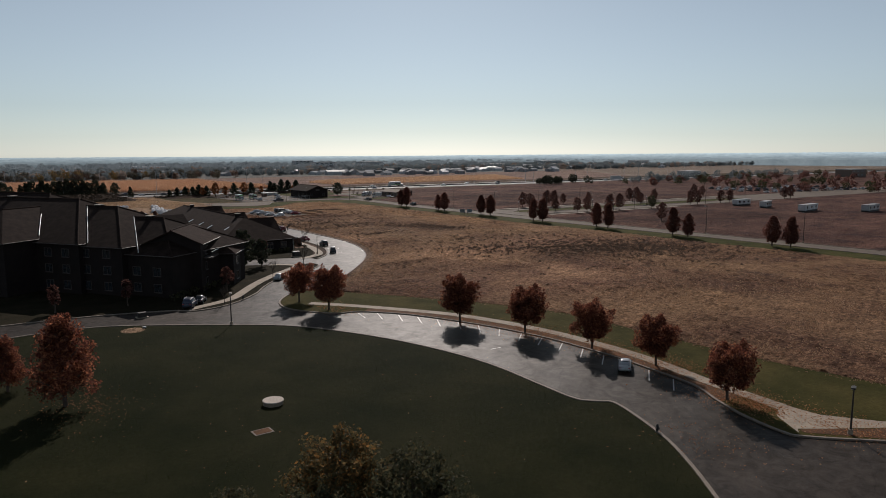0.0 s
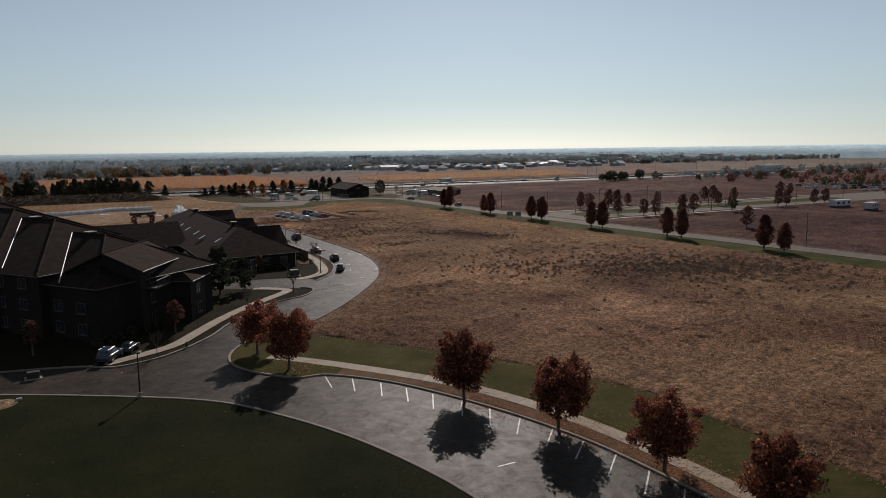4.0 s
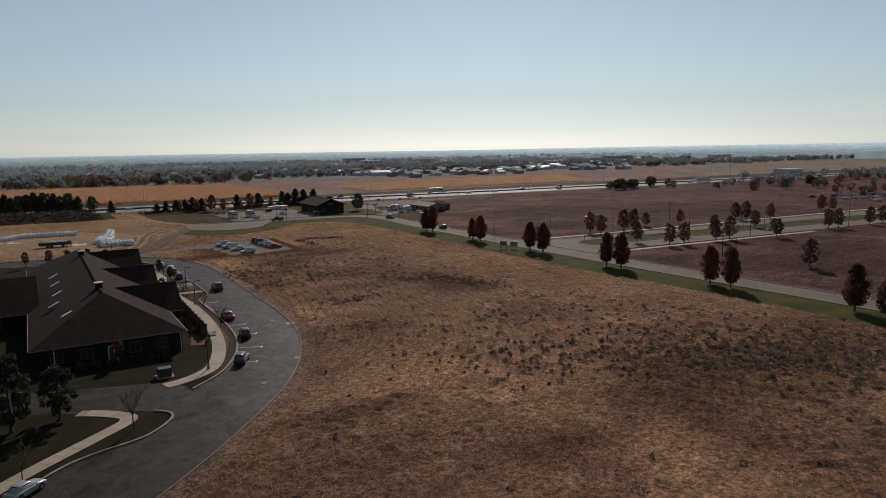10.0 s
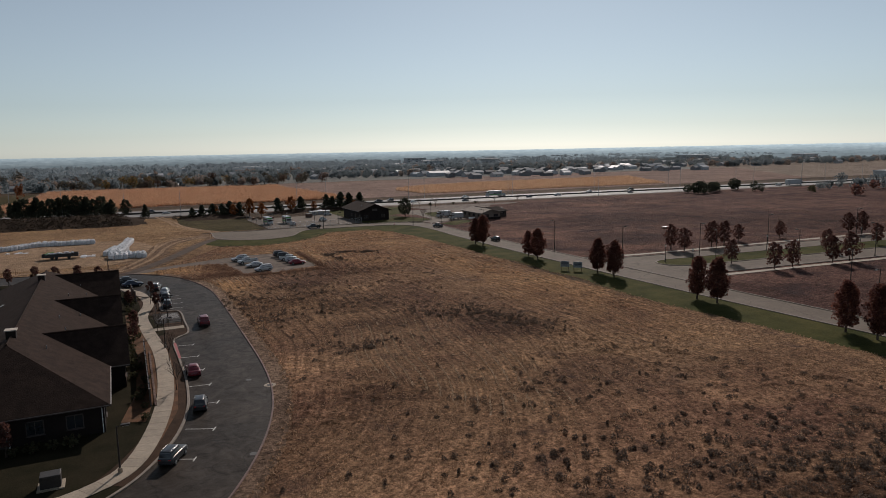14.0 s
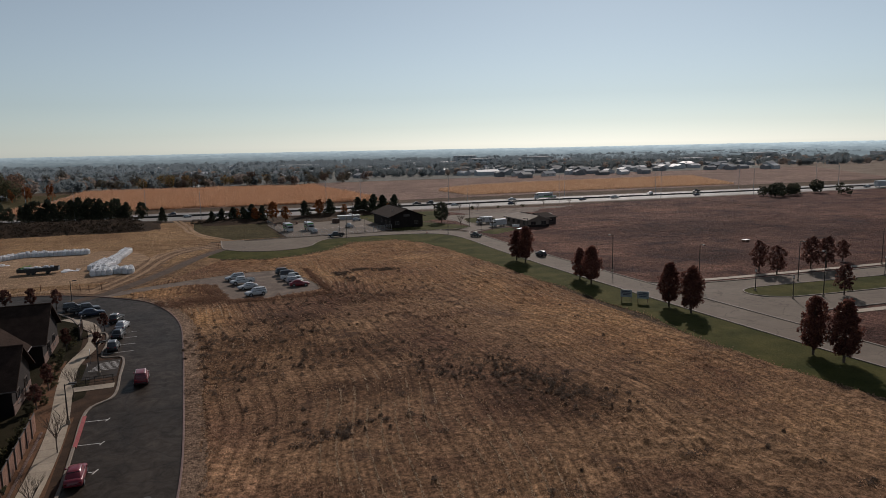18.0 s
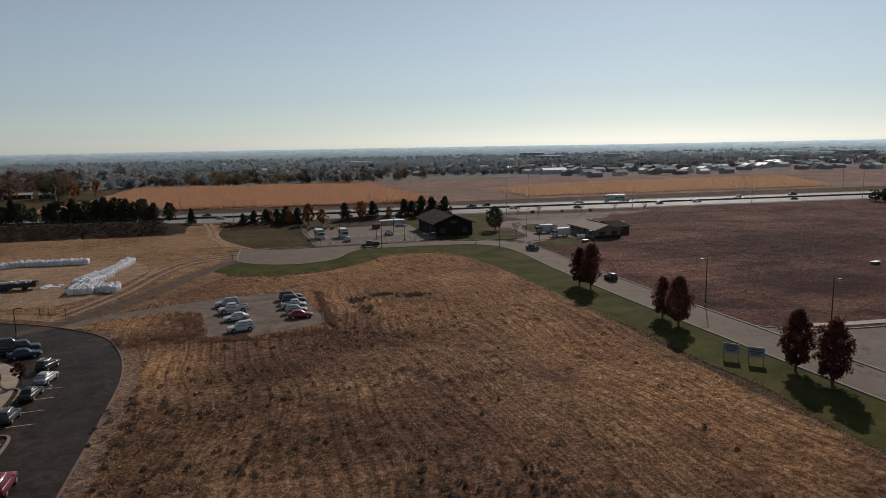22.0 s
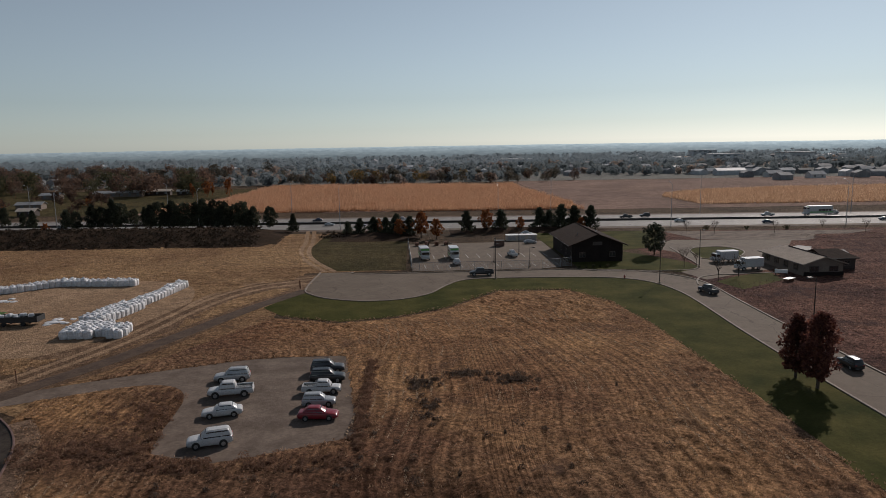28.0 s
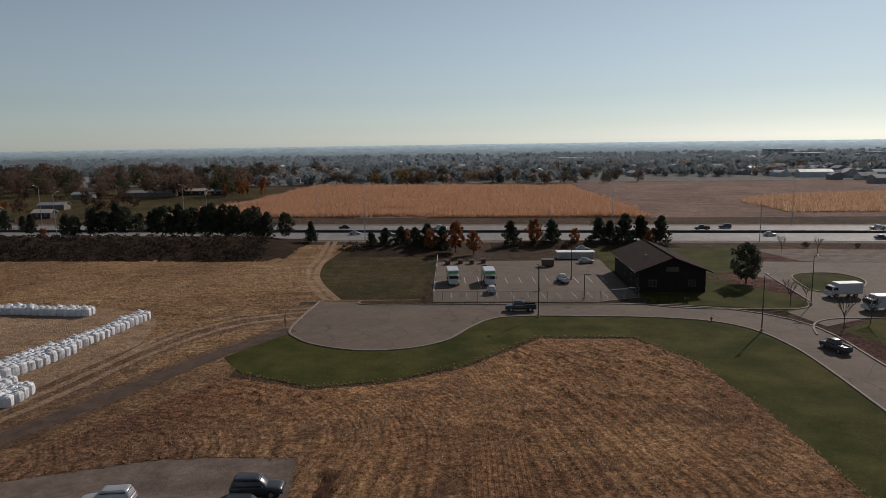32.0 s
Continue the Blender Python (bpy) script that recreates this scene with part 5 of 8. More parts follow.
def domes(px, py, radius, height, per, rng, size, z=0.0):
    """Low bushy clumps: small leaves over and inside a flattened dome."""
    n = len(px)
    d = rng.normal(size=(n, per, 3))
    d /= np.linalg.norm(d, axis=2)[:, :, None]
    d[:, :, 2] = np.abs(d[:, :, 2])
    d *= rng.uniform(0.35, 1.0, (n, per, 1)) ** 0.6
    r = np.asarray(radius).reshape(-1, 1)
    x = px[:, None] + d[:, :, 0] * r * rng.uniform(0.7, 1.3, (n, 1))
    y = py[:, None] + d[:, :, 1] * r * rng.uniform(0.7, 1.3, (n, 1))
    zz = z + d[:, :, 2] * np.asarray(height).reshape(-1, 1)
    return leaves(np.stack([x, y, zz], -1).reshape(-1, 3), size, rng)


def lattice(ix, iy, seed):
    """A fixed chance value for each whole-numbered place."""
    h = (ix.astype(np.int64) * 374761393 + iy.astype(np.int64) * 668265263 + seed * 974634777) & 0x7FFFFFFF
    h = ((h ^ (h >> 13)) * 1274126177) & 0x7FFFFFFF
    return ((h ^ (h >> 16)) & 0xFFFF) / 65535.0


def swell(x, y, size, seed, octaves=3):
    """Smooth uneven value between 0 and 1 over the land."""
    out, amp, total = 0.0, 1.0, 0.0
    for k in range(octaves):
        c, d = math.cos(0.6 + 1.1 * k), math.sin(0.6 + 1.1 * k)
        u, v = (x * c - y * d) / size * 2 ** k + 17.3 * k, (x * d + y * c) / size * 2 ** k - 9.1 * k
        iu, iv = np.floor(u), np.floor(v)
        fu, fv = u - iu, v - iv
        fu, fv = fu * fu * (3 - 2 * fu), fv * fv * (3 - 2 * fv)
        a, b = lattice(iu, iv, seed + k), lattice(iu + 1, iv, seed + k)
        c, d = lattice(iu, iv + 1, seed + k), lattice(iu + 1, iv + 1, seed + k)
        out = out + amp * ((a * (1 - fu) + b * fu) * (1 - fv) + (c * (1 - fu) + d * fu) * fv)
        total += amp
        amp *= 0.55
    return out / total


def waver(x, y):
    return 1.5 * np.sin(0.085 * y + 0.05 * x) + 0.6 * np.sin(0.21 * y - 0.09 * x)


def row_place(x, y):
    """Distance across the mowing rows: bent round the road's curve, straight in the east."""
    ring = np.sqrt((x - 40) ** 2 + np.minimum(0, y - 190) ** 2) + 40
    east = np.clip((x - 131) * 0.2, 0, 1)
    bend = np.sqrt((x - 95) ** 2 + np.maximum(0, y - 272) ** 2) - np.abs(x - 95)
    return ring * (1 - east) + (x + 0.05 * y) * east + bend + waver(x, y)


def relief(name, outline, holes, x0, x1, y0, y1, step, height, material, label):
    """Uneven growth as a surface: one sheet of small facets over an outline."""
    nx, ny = int((x1 - x0) / step), int((y1 - y0) / step)
    gx, gy = np.meshgrid(x0 + np.arange(nx) * step, y0 + np.arange(ny) * step)
    x, y = gx.ravel(), gy.ravel()
    ok = inside(x, y, outline)
    for hole in holes:
        ok &= ~inside(x, y, hole)
    jx, jy = x + (lattice(x * 100, y * 100, 5) - 0.5) * step * 0.5, y + (lattice(x * 100, y * 100, 6) - 0.5) * step * 0.5
    o = ok.reshape(ny, nx)
    rim = np.pad(o.astype(float), 1)
    for _ in range(3):
        rim[1:-1, 1:-1] = (rim[:-2, 1:-1] + rim[2:, 1:-1] + rim[1:-1, :-2] + rim[1:-1, 2:] + rim[1:-1, 1:-1]) / 5
    z = height(jx, jy) * np.clip((rim[1:-1, 1:-1].ravel() - 0.55) * 2.3, 0, 1) - 0.004
    cell = o[:-1, :-1] & o[1:, :-1] & o[:-1, 1:] & o[1:, 1:]
    a = (np.arange(ny - 1)[:, None] * nx + np.arange(nx - 1)[None, :])[cell]
    quad = np.stack([a, a + 1, a + nx + 1, a + nx], 1)
    used, flat = np.unique(quad, return_inverse=True)
    me = bpy.data.meshes.new(name)
    me.vertices.add(len(used))
    me.vertices.foreach_set("co", np.stack([jx[used], jy[used], z[used]], 1).astype(np.float32).ravel())
    me.loops.add(quad.size)
    me.loops.foreach_set("vertex_index", flat.ravel().astype(np.int32))
    me.polygons.add(len(quad))
    me.polygons.foreach_set("loop_start", np.arange(0, quad.size, 4, dtype=np.int32))
    me.update(calc_edges=True)
    me.materials.append(material)
    return tagged(new(name, me), label, "grass", kind="stuff")


def field_height(x, y):
    across = row_place(x, y)
    ridge = (0.5 + 0.5 * np.sin(across * 3.6 + 2.5 * swell(x, y, 9, 3))) ** 2
    rowed = np.clip((swell(x, y, 22, 11) - 0.36) * 4, 0, 1) * np.clip((y - 125) / 45, 0.1, 1)
    tuft = np.clip(swell(x, y, 1.15, 21, 2) - 0.50, 0, 1) * 2.4
    rough = np.clip((swell(x, y, 15, 31) - 0.38) * 3.5, 0.12, 1)
    return 0.015 + 0.055 * ridge * rowed + 0.46 * tuft * rough + 0.14 * swell(x, y, 3.2, 41, 2)


relief("field_growth", FIELD, (LOT, LANE_AREA, KERB_AREA), 52, 170, 14, 316, 0.36, field_height, M_FIELD, "uneven mown stubble and tufts covering the field")
px, py = scatter(270000, 50, 172, 20, 316, FIELD, (LOT, LANE_AREA, KERB_AREA))
clot = 0.55 * swell(row_place(px, py), py * 0.12, 0.9, 7) + 0.45 * swell(px, py, 1.3, 3)
keep = (swell(px, py, 26, 9) + g.uniform(-0.25, 0.25, len(px)) > 0.40) & (clot > 0.46)
growth("dry_grass", blades(px[keep], py[keep], (0.07 + 0.40 * np.clip(clot[keep] - 0.40, 0, 0.5)) * g.uniform(0.8, 1.5, keep.sum()), 0.045, 5, g, 0.8, 0.08), M_STRAW, "short dry straw-coloured grass tufts", "grass")
rows_at = []
for i in range(110):
    # bent rows in the south-west
    rho = 30 + i * 1.55
    a = np.arange(-1.25, 0.0, 0.075 / rho)
    rows_at.append(np.stack([40 + rho * np.cos(a), 190 + rho * np.sin(a)], 1))
    y = np.arange(190, 310, 0.12)
    rows_at.append(np.stack([np.full(len(y), 70 + i * 1.4), y], 1))
rx, ry = np.concatenate(rows_at).T
inrow = np.zeros(len(rx), dtype=bool)
for (cx, cy, ax, ay), gate in (((114, 168, 10, 26), 0.40), ((136, 268, 26, 34), 0.60), ((150, 225, 14, 28), 0.60), ((97, 230, 7, 18), 0.55)):
    inrow |= (((rx - cx) / ax) ** 2 + ((ry - cy) / ay) ** 2 < 1) & (swell(rx, ry, 5, 4) > gate)
ok = inrow & (rx < 133 + 40 * (ry > 195)) & inside(rx, ry, FIELD) & ~inside(rx, ry, LOT) & ~inside(rx, ry, LANE_AREA)
rx, ry = rx[ok] + g.normal(0, 0.07, ok.sum()), ry[ok] + g.uniform(-0.1, 0.1, ok.sum())
rx = rx - waver(rx, ry)
growth("stubble_rows", leaves(np.stack([rx, ry, field_height(rx, ry) + g.uniform(0.0, 0.08, len(rx))], 1), 0.10, g, 0.5), M_ROWSTRAW, "pale stubble left in mowing rows", "stubble")
wx, wy = [], []
for x, y, a, b, turn, n in ((124, 192, 6, 2.5, -50, 46), (129.5, 187, 5, 3, -60, 70), (132.5, 179, 4, 2.5, -60, 70), (106, 177.5, 4, 1.6, 10, 40), (106, 201, 9, 3, 10, 70), (92, 213, 5, 4, 0, 30), (122, 125, 12, 5, -30, 150), (136, 116, 14, 6, -35, 380), (146, 118, 12, 7, -30, 220), (146, 104, 10, 6, -35, 130),
                            (112, 131, 14, 8, -20, 50), (128, 148, 14, 7, -20, 70), (112, 152, 8, 5, 0, 20), (125.8, 263.0, 0.9, 1.0, 0, 34), (130.6, 265.8, 1.5, 0.7, 0, 40), (136.4, 263.4, 1.3, 1.1, 0, 46), (126.2, 255.0, 0.8, 1.6, 0, 26), (130, 238, 8, 8, 0, 22), (107, 221, 8, 7, 0, 60), (99, 215, 6, 6, 0, 36), (144, 91, 12, 8, 0, 70), (118, 240, 6, 4, 0, 16), (110, 110, 26, 14, 0, 50), (120, 200, 30, 40, 0, 60)):
    u, v = g.normal(0, a, n), g.normal(0, b, n)
    c, s = math.cos(radians(turn)), math.sin(radians(turn))
    wx.append(x + u * c - v * s)
    wy.append(y + u * s + v * c)
px, py = np.concatenate(wx), np.concatenate(wy)
keep = inside(px, py, FIELD) & ~inside(px, py, LOT)
px, py = px[keep], py[keep]
growth("weeds", domes(px, py, np.clip(g.lognormal(-0.85, 0.45, len(px)), 0.16, 1.1), g.uniform(0.25, 0.62, len(px)), 80, g, 0.085, 0.08), M_WEED, "rounded clumps of dead brown weeds", "weeds")
edge = np.array([(*(p + Vector((g.uniform(1.6, 3.4), g.uniform(-0.8, 0.8)))),) for p, h in along(FIELD_KERB[6:80], 0.35) for _ in range(2)])
growth("kerbside_weeds", blades(edge[:, 0], edge[:, 1], g.uniform(0.08, 0.28, len(edge)), 0.07, 7, g, 1.0), M_STRAW, "rough dead grass along the kerb", "weeds")
lx = np.concatenate([g.normal(97.4, 2.8, 230), g.normal(119.3, 0.35, 170), g.uniform(100, 120, 160), g.uniform(80, 100, 150)])
ly = np.concatenate([g.uniform(246, 268, 230), g.uniform(246, 272, 170), g.normal(243.6, 1.0, 160), g.normal(247, 1.6, 150) - 0.0])
ok = ~inside(lx, ly, LOT) & inside(lx, ly, FIELD)
lx, ly = lx[ok], ly[ok]
growth("lot_edge_weeds", domes(lx, ly, g.uniform(0.3, 0.8, len(lx)), g.uniform(0.3, 0.8, len(lx)), 90, g, 0.075), M_RUSTWEED, "tall rust-brown weeds round the gravel lot", "weeds")
px, py = scatter(30000, 182, 330, 130, 385, [(182, 226), (330, 216), (330, 374), (236, 380), (200, 318), (183, 312)], ())
qx, qy = scatter(10000, 184, 300, 60, 186, [(184, 60), (300, 60), (300, 182), (183, 184)], ())
px, py = np.concatenate([px, qx]), np.concatenate([py, qy])
keep = patchy(px, py, 30, 2.9) + g.uniform(-0.2, 0.2, len(px)) > 0.5
growth("fallow_weeds", blades(px[keep], py[keep], g.uniform(0.05, 0.16, keep.sum()), 0.07, 6, g, 1.7), M_WEED, "low dead weeds over the fallow field", "weeds")
def fallow_height(x, y):
    return -0.015 + 0.34 * np.clip(swell(x, y, 1.6, 51, 2) - 0.5, 0, 1) * 2 * np.clip((swell(x, y, 18, 61) - 0.4) * 4, 0.1, 1) + 0.10 * swell(x, y, 4, 71, 2)


def mown_height(x, y):
    return -0.02 + 0.28 * np.clip(swell(x, y, 1.4, 81, 2) - 0.5, 0, 1) * 2 * np.clip((swell(x, y, 14, 91) - 0.4) * 4, 0.15, 1) + 0.08 * swell(x, y, 4, 73, 2)


relief("fallow_growth", [(183, 227), (320, 217), (320, 372), (240, 378), (216, 340), (200, 318), (184, 308)], (), 182, 320, 216, 378, 0.6, fallow_height, M_FALLOW, "low dead growth covering the fallow field")
relief("fallow_growth", [(190, 40), (300, 40), (300, 181), (186, 185)], (), 184, 300, 40, 186, 0.75, fallow_height, M_FALLOW, "low dead growth covering the fallow field")
ragged = [p for p, h in along([Vector(q) for q in ((103, 297.4), (112.8, 292.7), (121.7, 295.1), (130.3, 300.5), (140.6, 313), (153.6, 312.6), (158.4, 302.4), (160.3, 285), (160.8, 253), (161.2, 241), (163.2, 230), (162.6, 214), (163.6, 204), (161.6, 190), (161.4, 175), (163, 160), (164.3, 134), (164.8, 113))], 0.16)]
ragged += [p for p, h in along([Vector(q) for q in PARK_EDGE[:9]], 0.12)]
px = np.array([p.x for p in ragged]) + g.normal(0, 0.55, len(ragged))
py = np.array([p.y for p in ragged]) + g.normal(0, 0.55, len(ragged))
growth("verge_edge_grass", blades(px, py, g.uniform(0.06, 0.15, len(px)), 0.05, 6, g, 1.6, 0.02), M_STRAW, "uneven dry grass along the edge of the mown verge", "grass")
bx = g.uniform(-146, 80, 2600)
bv = g.uniform(-19, 7, 2600)
by = 399.0 - 0.05 * bx + bv
bz = 2.9 * np.clip((bv + 20) / 17, 0, 0.95) - 0.2
bx = np.concatenate([bx, g.uniform(97, 125, 220)])
by = np.concatenate([by, g.uniform(389, 402, 220)])
bz = np.concatenate([bz, np.full(220, 0.1)])
growth("bank_scrub", domes(bx, by, g.uniform(0.5, 1.1, len(bx)), g.uniform(0.4, 1.0, len(bx)), 15, g, 0.24, bz[:, None]), M_DARKSCRUB, "low scrub over the bank, darkened in colour for shade", "scrub")
MOWN = [(-60, 282), (40, 272), (66, 272), (80, 270), (92, 296), (101, 318), (100, 334), (95, 380), (90, 398), (-60, 408)]
BAGS = [(28, 284), (60, 276), (82, 278), (88, 292), (82, 326), (66, 333), (46, 330), (28, 314)]
TRACKS = [[(74, 268), (79, 281), (83, 300), (87.4, 315), (93, 324), (104, 330), (104.6, 322), (97, 319), (91.6, 312), (88, 300), (83.2, 281), (78, 268)], [(104.4, 336), (94.4, 366), (90, 408), (93.6, 408), (98, 366), (108.2, 336)]]
relief("mown_growth", MOWN, (BAGS, LANE_AREA, *TRACKS), -50, 103, 266, 402, 0.5, mown_height, M_NORTHFIELD, "uneven dry growth on the mown field")
px, py = scatter(40000, -60, 102, 266, 408, MOWN, (BAGS, LANE_AREA, *TRACKS))
keep = patchy(px, py, 24, 5.5) + g.uniform(-0.2, 0.2, len(px)) > 0.46
growth("mown_grass", blades(px[keep], py[keep], g.uniform(0.08, 0.22, keep.sum()), 0.07, 4, g, 1.4), M_STRAW, "dry grass on the mown field", "grass")
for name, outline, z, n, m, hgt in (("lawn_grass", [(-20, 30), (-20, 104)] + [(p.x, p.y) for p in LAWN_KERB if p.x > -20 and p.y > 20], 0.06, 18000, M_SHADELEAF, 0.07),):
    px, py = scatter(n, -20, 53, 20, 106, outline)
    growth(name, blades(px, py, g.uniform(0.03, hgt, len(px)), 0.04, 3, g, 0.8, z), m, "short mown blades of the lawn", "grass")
fx, fy = [], []
for (x, y), w, n in (((48.5, 95.6), 3, 700), ((59.6, 76.6), 3.0, 1500), ((63, 66.7), 3.0, 2200), ((64.6, 56.4), 3.0, 1800), ((65.2, 47.4), 3.0, 1800), ((61.6, 36.4), 3.4, 2400), ((62.6, 26.2), 3.2, 1500), ((61.0, 34.6), 1.6, 1200), ((50, 33), 4, 300), ((9.2, 73.4), 4, 500)):
    fx.append(g.normal(x + 1.2, w * 0.6, n))
    fy.append(g.normal(y - 0.6, w * 0.9, n))
fx.append(g.uniform(-5, 52, 300)); fy.append(g.uniform(35, 100, 300))
fx, fy = np.concatenate(fx), np.concatenate(fy)
growth("leaf_litter", leaves(np.stack([fx, fy, np.full(len(fx), 0.08)], 1), 0.062, g, 0.97), M_FALLEN, "fallen red and tan maple leaves", "leaves")

# standing corn
CORN = [(13, 474), (194, 461), (188, 622), (34, 646), (28, 536)]
rows = []
for i in range(int((652 - 448) / 0.9)):
    y = 448 + i * 0.9
    x = np.arange(8, 206, 0.55)
    rows.append(np.stack([x + g.uniform(-0.25, 0.25, len(x)), y - (x - 11) * 0.064 + 12 + g.normal(0, 0.1, len(x))], 1))
c = np.concatenate(rows)
c = c[inside(c[:, 0], c[:, 1], CORN)]
gap = patchy(c[:, 0] * 0.35, c[:, 1], 9, 8.8)
c = c[(gap > 0.33) | (g.uniform(0, 1, len(c)) < 0.15)]
near = c[:, 1] + 0.064 * c[:, 0] < 510
c = c[near | (g.uniform(0, 1, len(c)) < 0.55)]
growth("corn_crop", blades(c[:, 0], c[:, 1], (1.0 + 2.2 * swell(c[:, 0] * 0.45, c[:, 1], 5.5, 13) ** 1.3) * g.uniform(0.85, 1.15, len(c)), 0.085, 8, g, 0.7), M_CORN, "ripe golden corn standing in the field", "corn")
CORN2 = [(245, 514), (247, 473), (279, 470), (430, 461), (480, 560), (330, 559), (280, 549), (252, 530)]
px, py = scatter(36000, 240, 480, 460, 562, CORN2)
growth("corn_strip", blades(px, py, g.uniform(0.7, 1.5, len(px)), 0.16, 4, g, 0.6), M_STRAW, "second golden strip of standing corn", "corn")


# ---- vehicles ----
CAR_SPEC = {
    "sedan": dict(st=[(-2.36, 0.42, 0.74, 0.78), (-2.2, 0.28, 0.92, 0.86), (-1.4, 0.22, 0.98, 0.90), (0.0, 0.22, 0.95, 0.91), (1.0, 0.22, 0.93, 0.90), (1.75, 0.24, 0.84, 0.88), (2.2, 0.3, 0.74, 0.84), (2.36, 0.42, 0.62, 0.76)],
                  cab=(-1.85, -1.15, 0.25, 1.05, 0.93, 1.44, 0.78, 0.60), axle=(-1.38, 1.40), r=0.32, L=2.36),
    "suv": dict(st=[(-2.36, 0.5, 0.98, 0.82), (-2.25, 0.34, 1.10, 0.90), (-1.4, 0.28, 1.12, 0.94), (0.0, 0.28, 1.10, 0.95), (1.0, 0.28, 1.07, 0.94), (1.8, 0.3, 1.0, 0.92), (2.25, 0.36, 0.9, 0.88), (2.4, 0.5, 0.76, 0.8)],
                cab=(-2.26, -2.0, 0.3, 1.02, 1.08, 1.74, 0.82, 0.68), axle=(-1.40, 1.42), r=0.37, L=2.38),
    "pickup": dict(st=[(-2.9, 0.55, 1.0, 0.86), (-2.8, 0.42, 1.08, 0.94), (-0.7, 0.4, 1.08, 0.97), (-0.6, 0.4, 1.12, 0.97), (1.1, 0.4, 1.12, 0.97), (2.1, 0.4, 1.08, 0.95), (2.7, 0.46, 1.0, 0.92), (2.85, 0.58, 0.84, 0.84)],
                   cab=(-0.75, -0.55, 1.0, 1.55, 1.10, 1.88, 0.84, 0.72), axle=(-1.75, 1.85), r=0.41, L=2.86),
}


def wheel_meshes(r, w=0.22):
    t, rim = bmesh.new(), bmesh.new()
    tube(t, (0, -w / 2, 0), (0, w / 2, 0), r, r, 18)
    for y in (-w / 2 - 0.004, w / 2 + 0.004):
        tube(rim, (0, y - 0.01, 0), (0, y + 0.01, 0), r * 0.62, r * 0.62, 12)
        for k in range(5):
            a = k * 1.2566
            tube(rim, (0, y, 0), (math.cos(a) * r * 0.58, y, math.sin(a) * r * 0.58), 0.03, 0.02, 4)
    return t, rim


def car(kind, paint, name, label):
    s = CAR_SPEC[kind]
    root = tagged(empty(name), label, {"sedan": "car", "suv": "car", "pickup": "pickup truck"}[kind])
    P = CAR_PAINT[paint]
    # rounded lower body lofted through the stations
    st = [s["st"][0]]
    for a, b in zip(s["st"], s["st"][1:]):
        st += [tuple(p + (q - p) * (0.5 if k == 1 else 1.0) for p, q in zip(a, b)) for k in (1, 2)]
    v, f = [], []
    for k, (x, z0, z1, w) in enumerate(st):
        half = [(w * 0.86, z0), (w * 0.96, z0 + 0.07), (w, z0 + 0.20), (w, (z0 + z1) / 2), (w * 0.985, z1 - 0.15), (w * 0.95, z1 - 0.06), (w * 0.87, z1 - 0.01), (w * 0.5, z1 + 0.02)]
        v += [(x, y, z) for y, z in half] + [(x, -y, z) for y, z in half[::-1]]
    n = 16
    for i in range(len(st) - 1):
        for j in range(n):
            k = (j + 1) % n
            f.append((i * n + j, i * n + k, (i + 1) * n + k, (i + 1) * n + j))
    f += [tuple(range(n))[::-1], tuple((len(st) - 1) * n + j for j in range(n))]
    mesh_ob("body", v, f, P, root, smooth=True)
    # cabin shell with a curved roof, dark panes set a little proud
    b0, t0, t1, b1, zb, zt, wb, wt = s["cab"]

    def ring(h, grow=0.0):
        bulge = 0.05 * math.sin(math.pi * h)
        xa, xb, w = b0 + (t0 - b0) * h - bulge - grow, b1 + (t1 - b1) * h + bulge + grow, wb + (wt - wb) * h + bulge * 0.6 + grow
        return xa, xb, w, zb - 0.05 + (zt - zb + 0.05) * h

    v, f = [], []
    for h in (0.0, 0.3, 0.6, 0.85, 1.0, 1.08, 1.12):
        xa, xb, w, z = ring(min(h, 1.0))
        k = max(0.0, h - 1.0)
        ins, z = k * 2.2, z + (0.06 if h > 1.1 else 0.045 if h > 1.0 else 0.0)
        c = 0.14
        v += [(xa + ins, w - c - ins, z), (xa + c + ins, w - ins, z), (xb - c - ins, w - ins, z), (xb - ins, w - c - ins, z), (xb - ins, -w + c + ins, z), (xb - c - ins, -w + ins, z), (xa + c + ins, -w + ins, z), (xa + ins, -w + c + ins, z)]
    for i in range(6):
        for j in range(8):
            k = (j + 1) % 8
            f.append((i * 8 + j, i * 8 + k, (i + 1) * 8 + k, (i + 1) * 8 + j))
    f.append(tuple(48 + j for j in range(8)))
    mesh_ob("cabin", v, f, P, root, smooth=True)
    lo, hi = 0.07, 0.93

    def pane(nm, pts):
        ob = mesh_ob(nm, pts, [(0, 1, 2, 3)], M_GLASSDARK, root, "dark tinted glass")
        return ob

    splits = {"sedan": ((0.04, 0.50), (0.53, 0.96)), "suv": ((0.02, 0.30), (0.32, 0.62), (0.64, 0.98)), "pickup": ((0.03, 0.48), (0.51, 0.97))}[kind]
    for sy in (1, -1):
        for u0, u1 in splits:
            pts = []
            for h, u in ((lo, u0), (lo, u1), (hi, u1), (hi, u0)):
                xa, xb, w, z = ring(h, 0.012)
                pts.append((xa + 0.10 + (xb - xa - 0.20) * u, sy * w, z))
            pane("side_window", pts if sy < 0 else pts[::-1])
    for nm, end in (("windscreen", 1), ("rear_window", 0)):
        pts = []
        for h, sy in ((lo, -1), (lo, 1), (hi, 1), (hi, -1)):
            xa, xb, w, z = ring(h, 0.014)
            pts.append((xb if end else xa, sy * (w - 0.13), z))
        pane(nm, pts if end else pts[::-1])
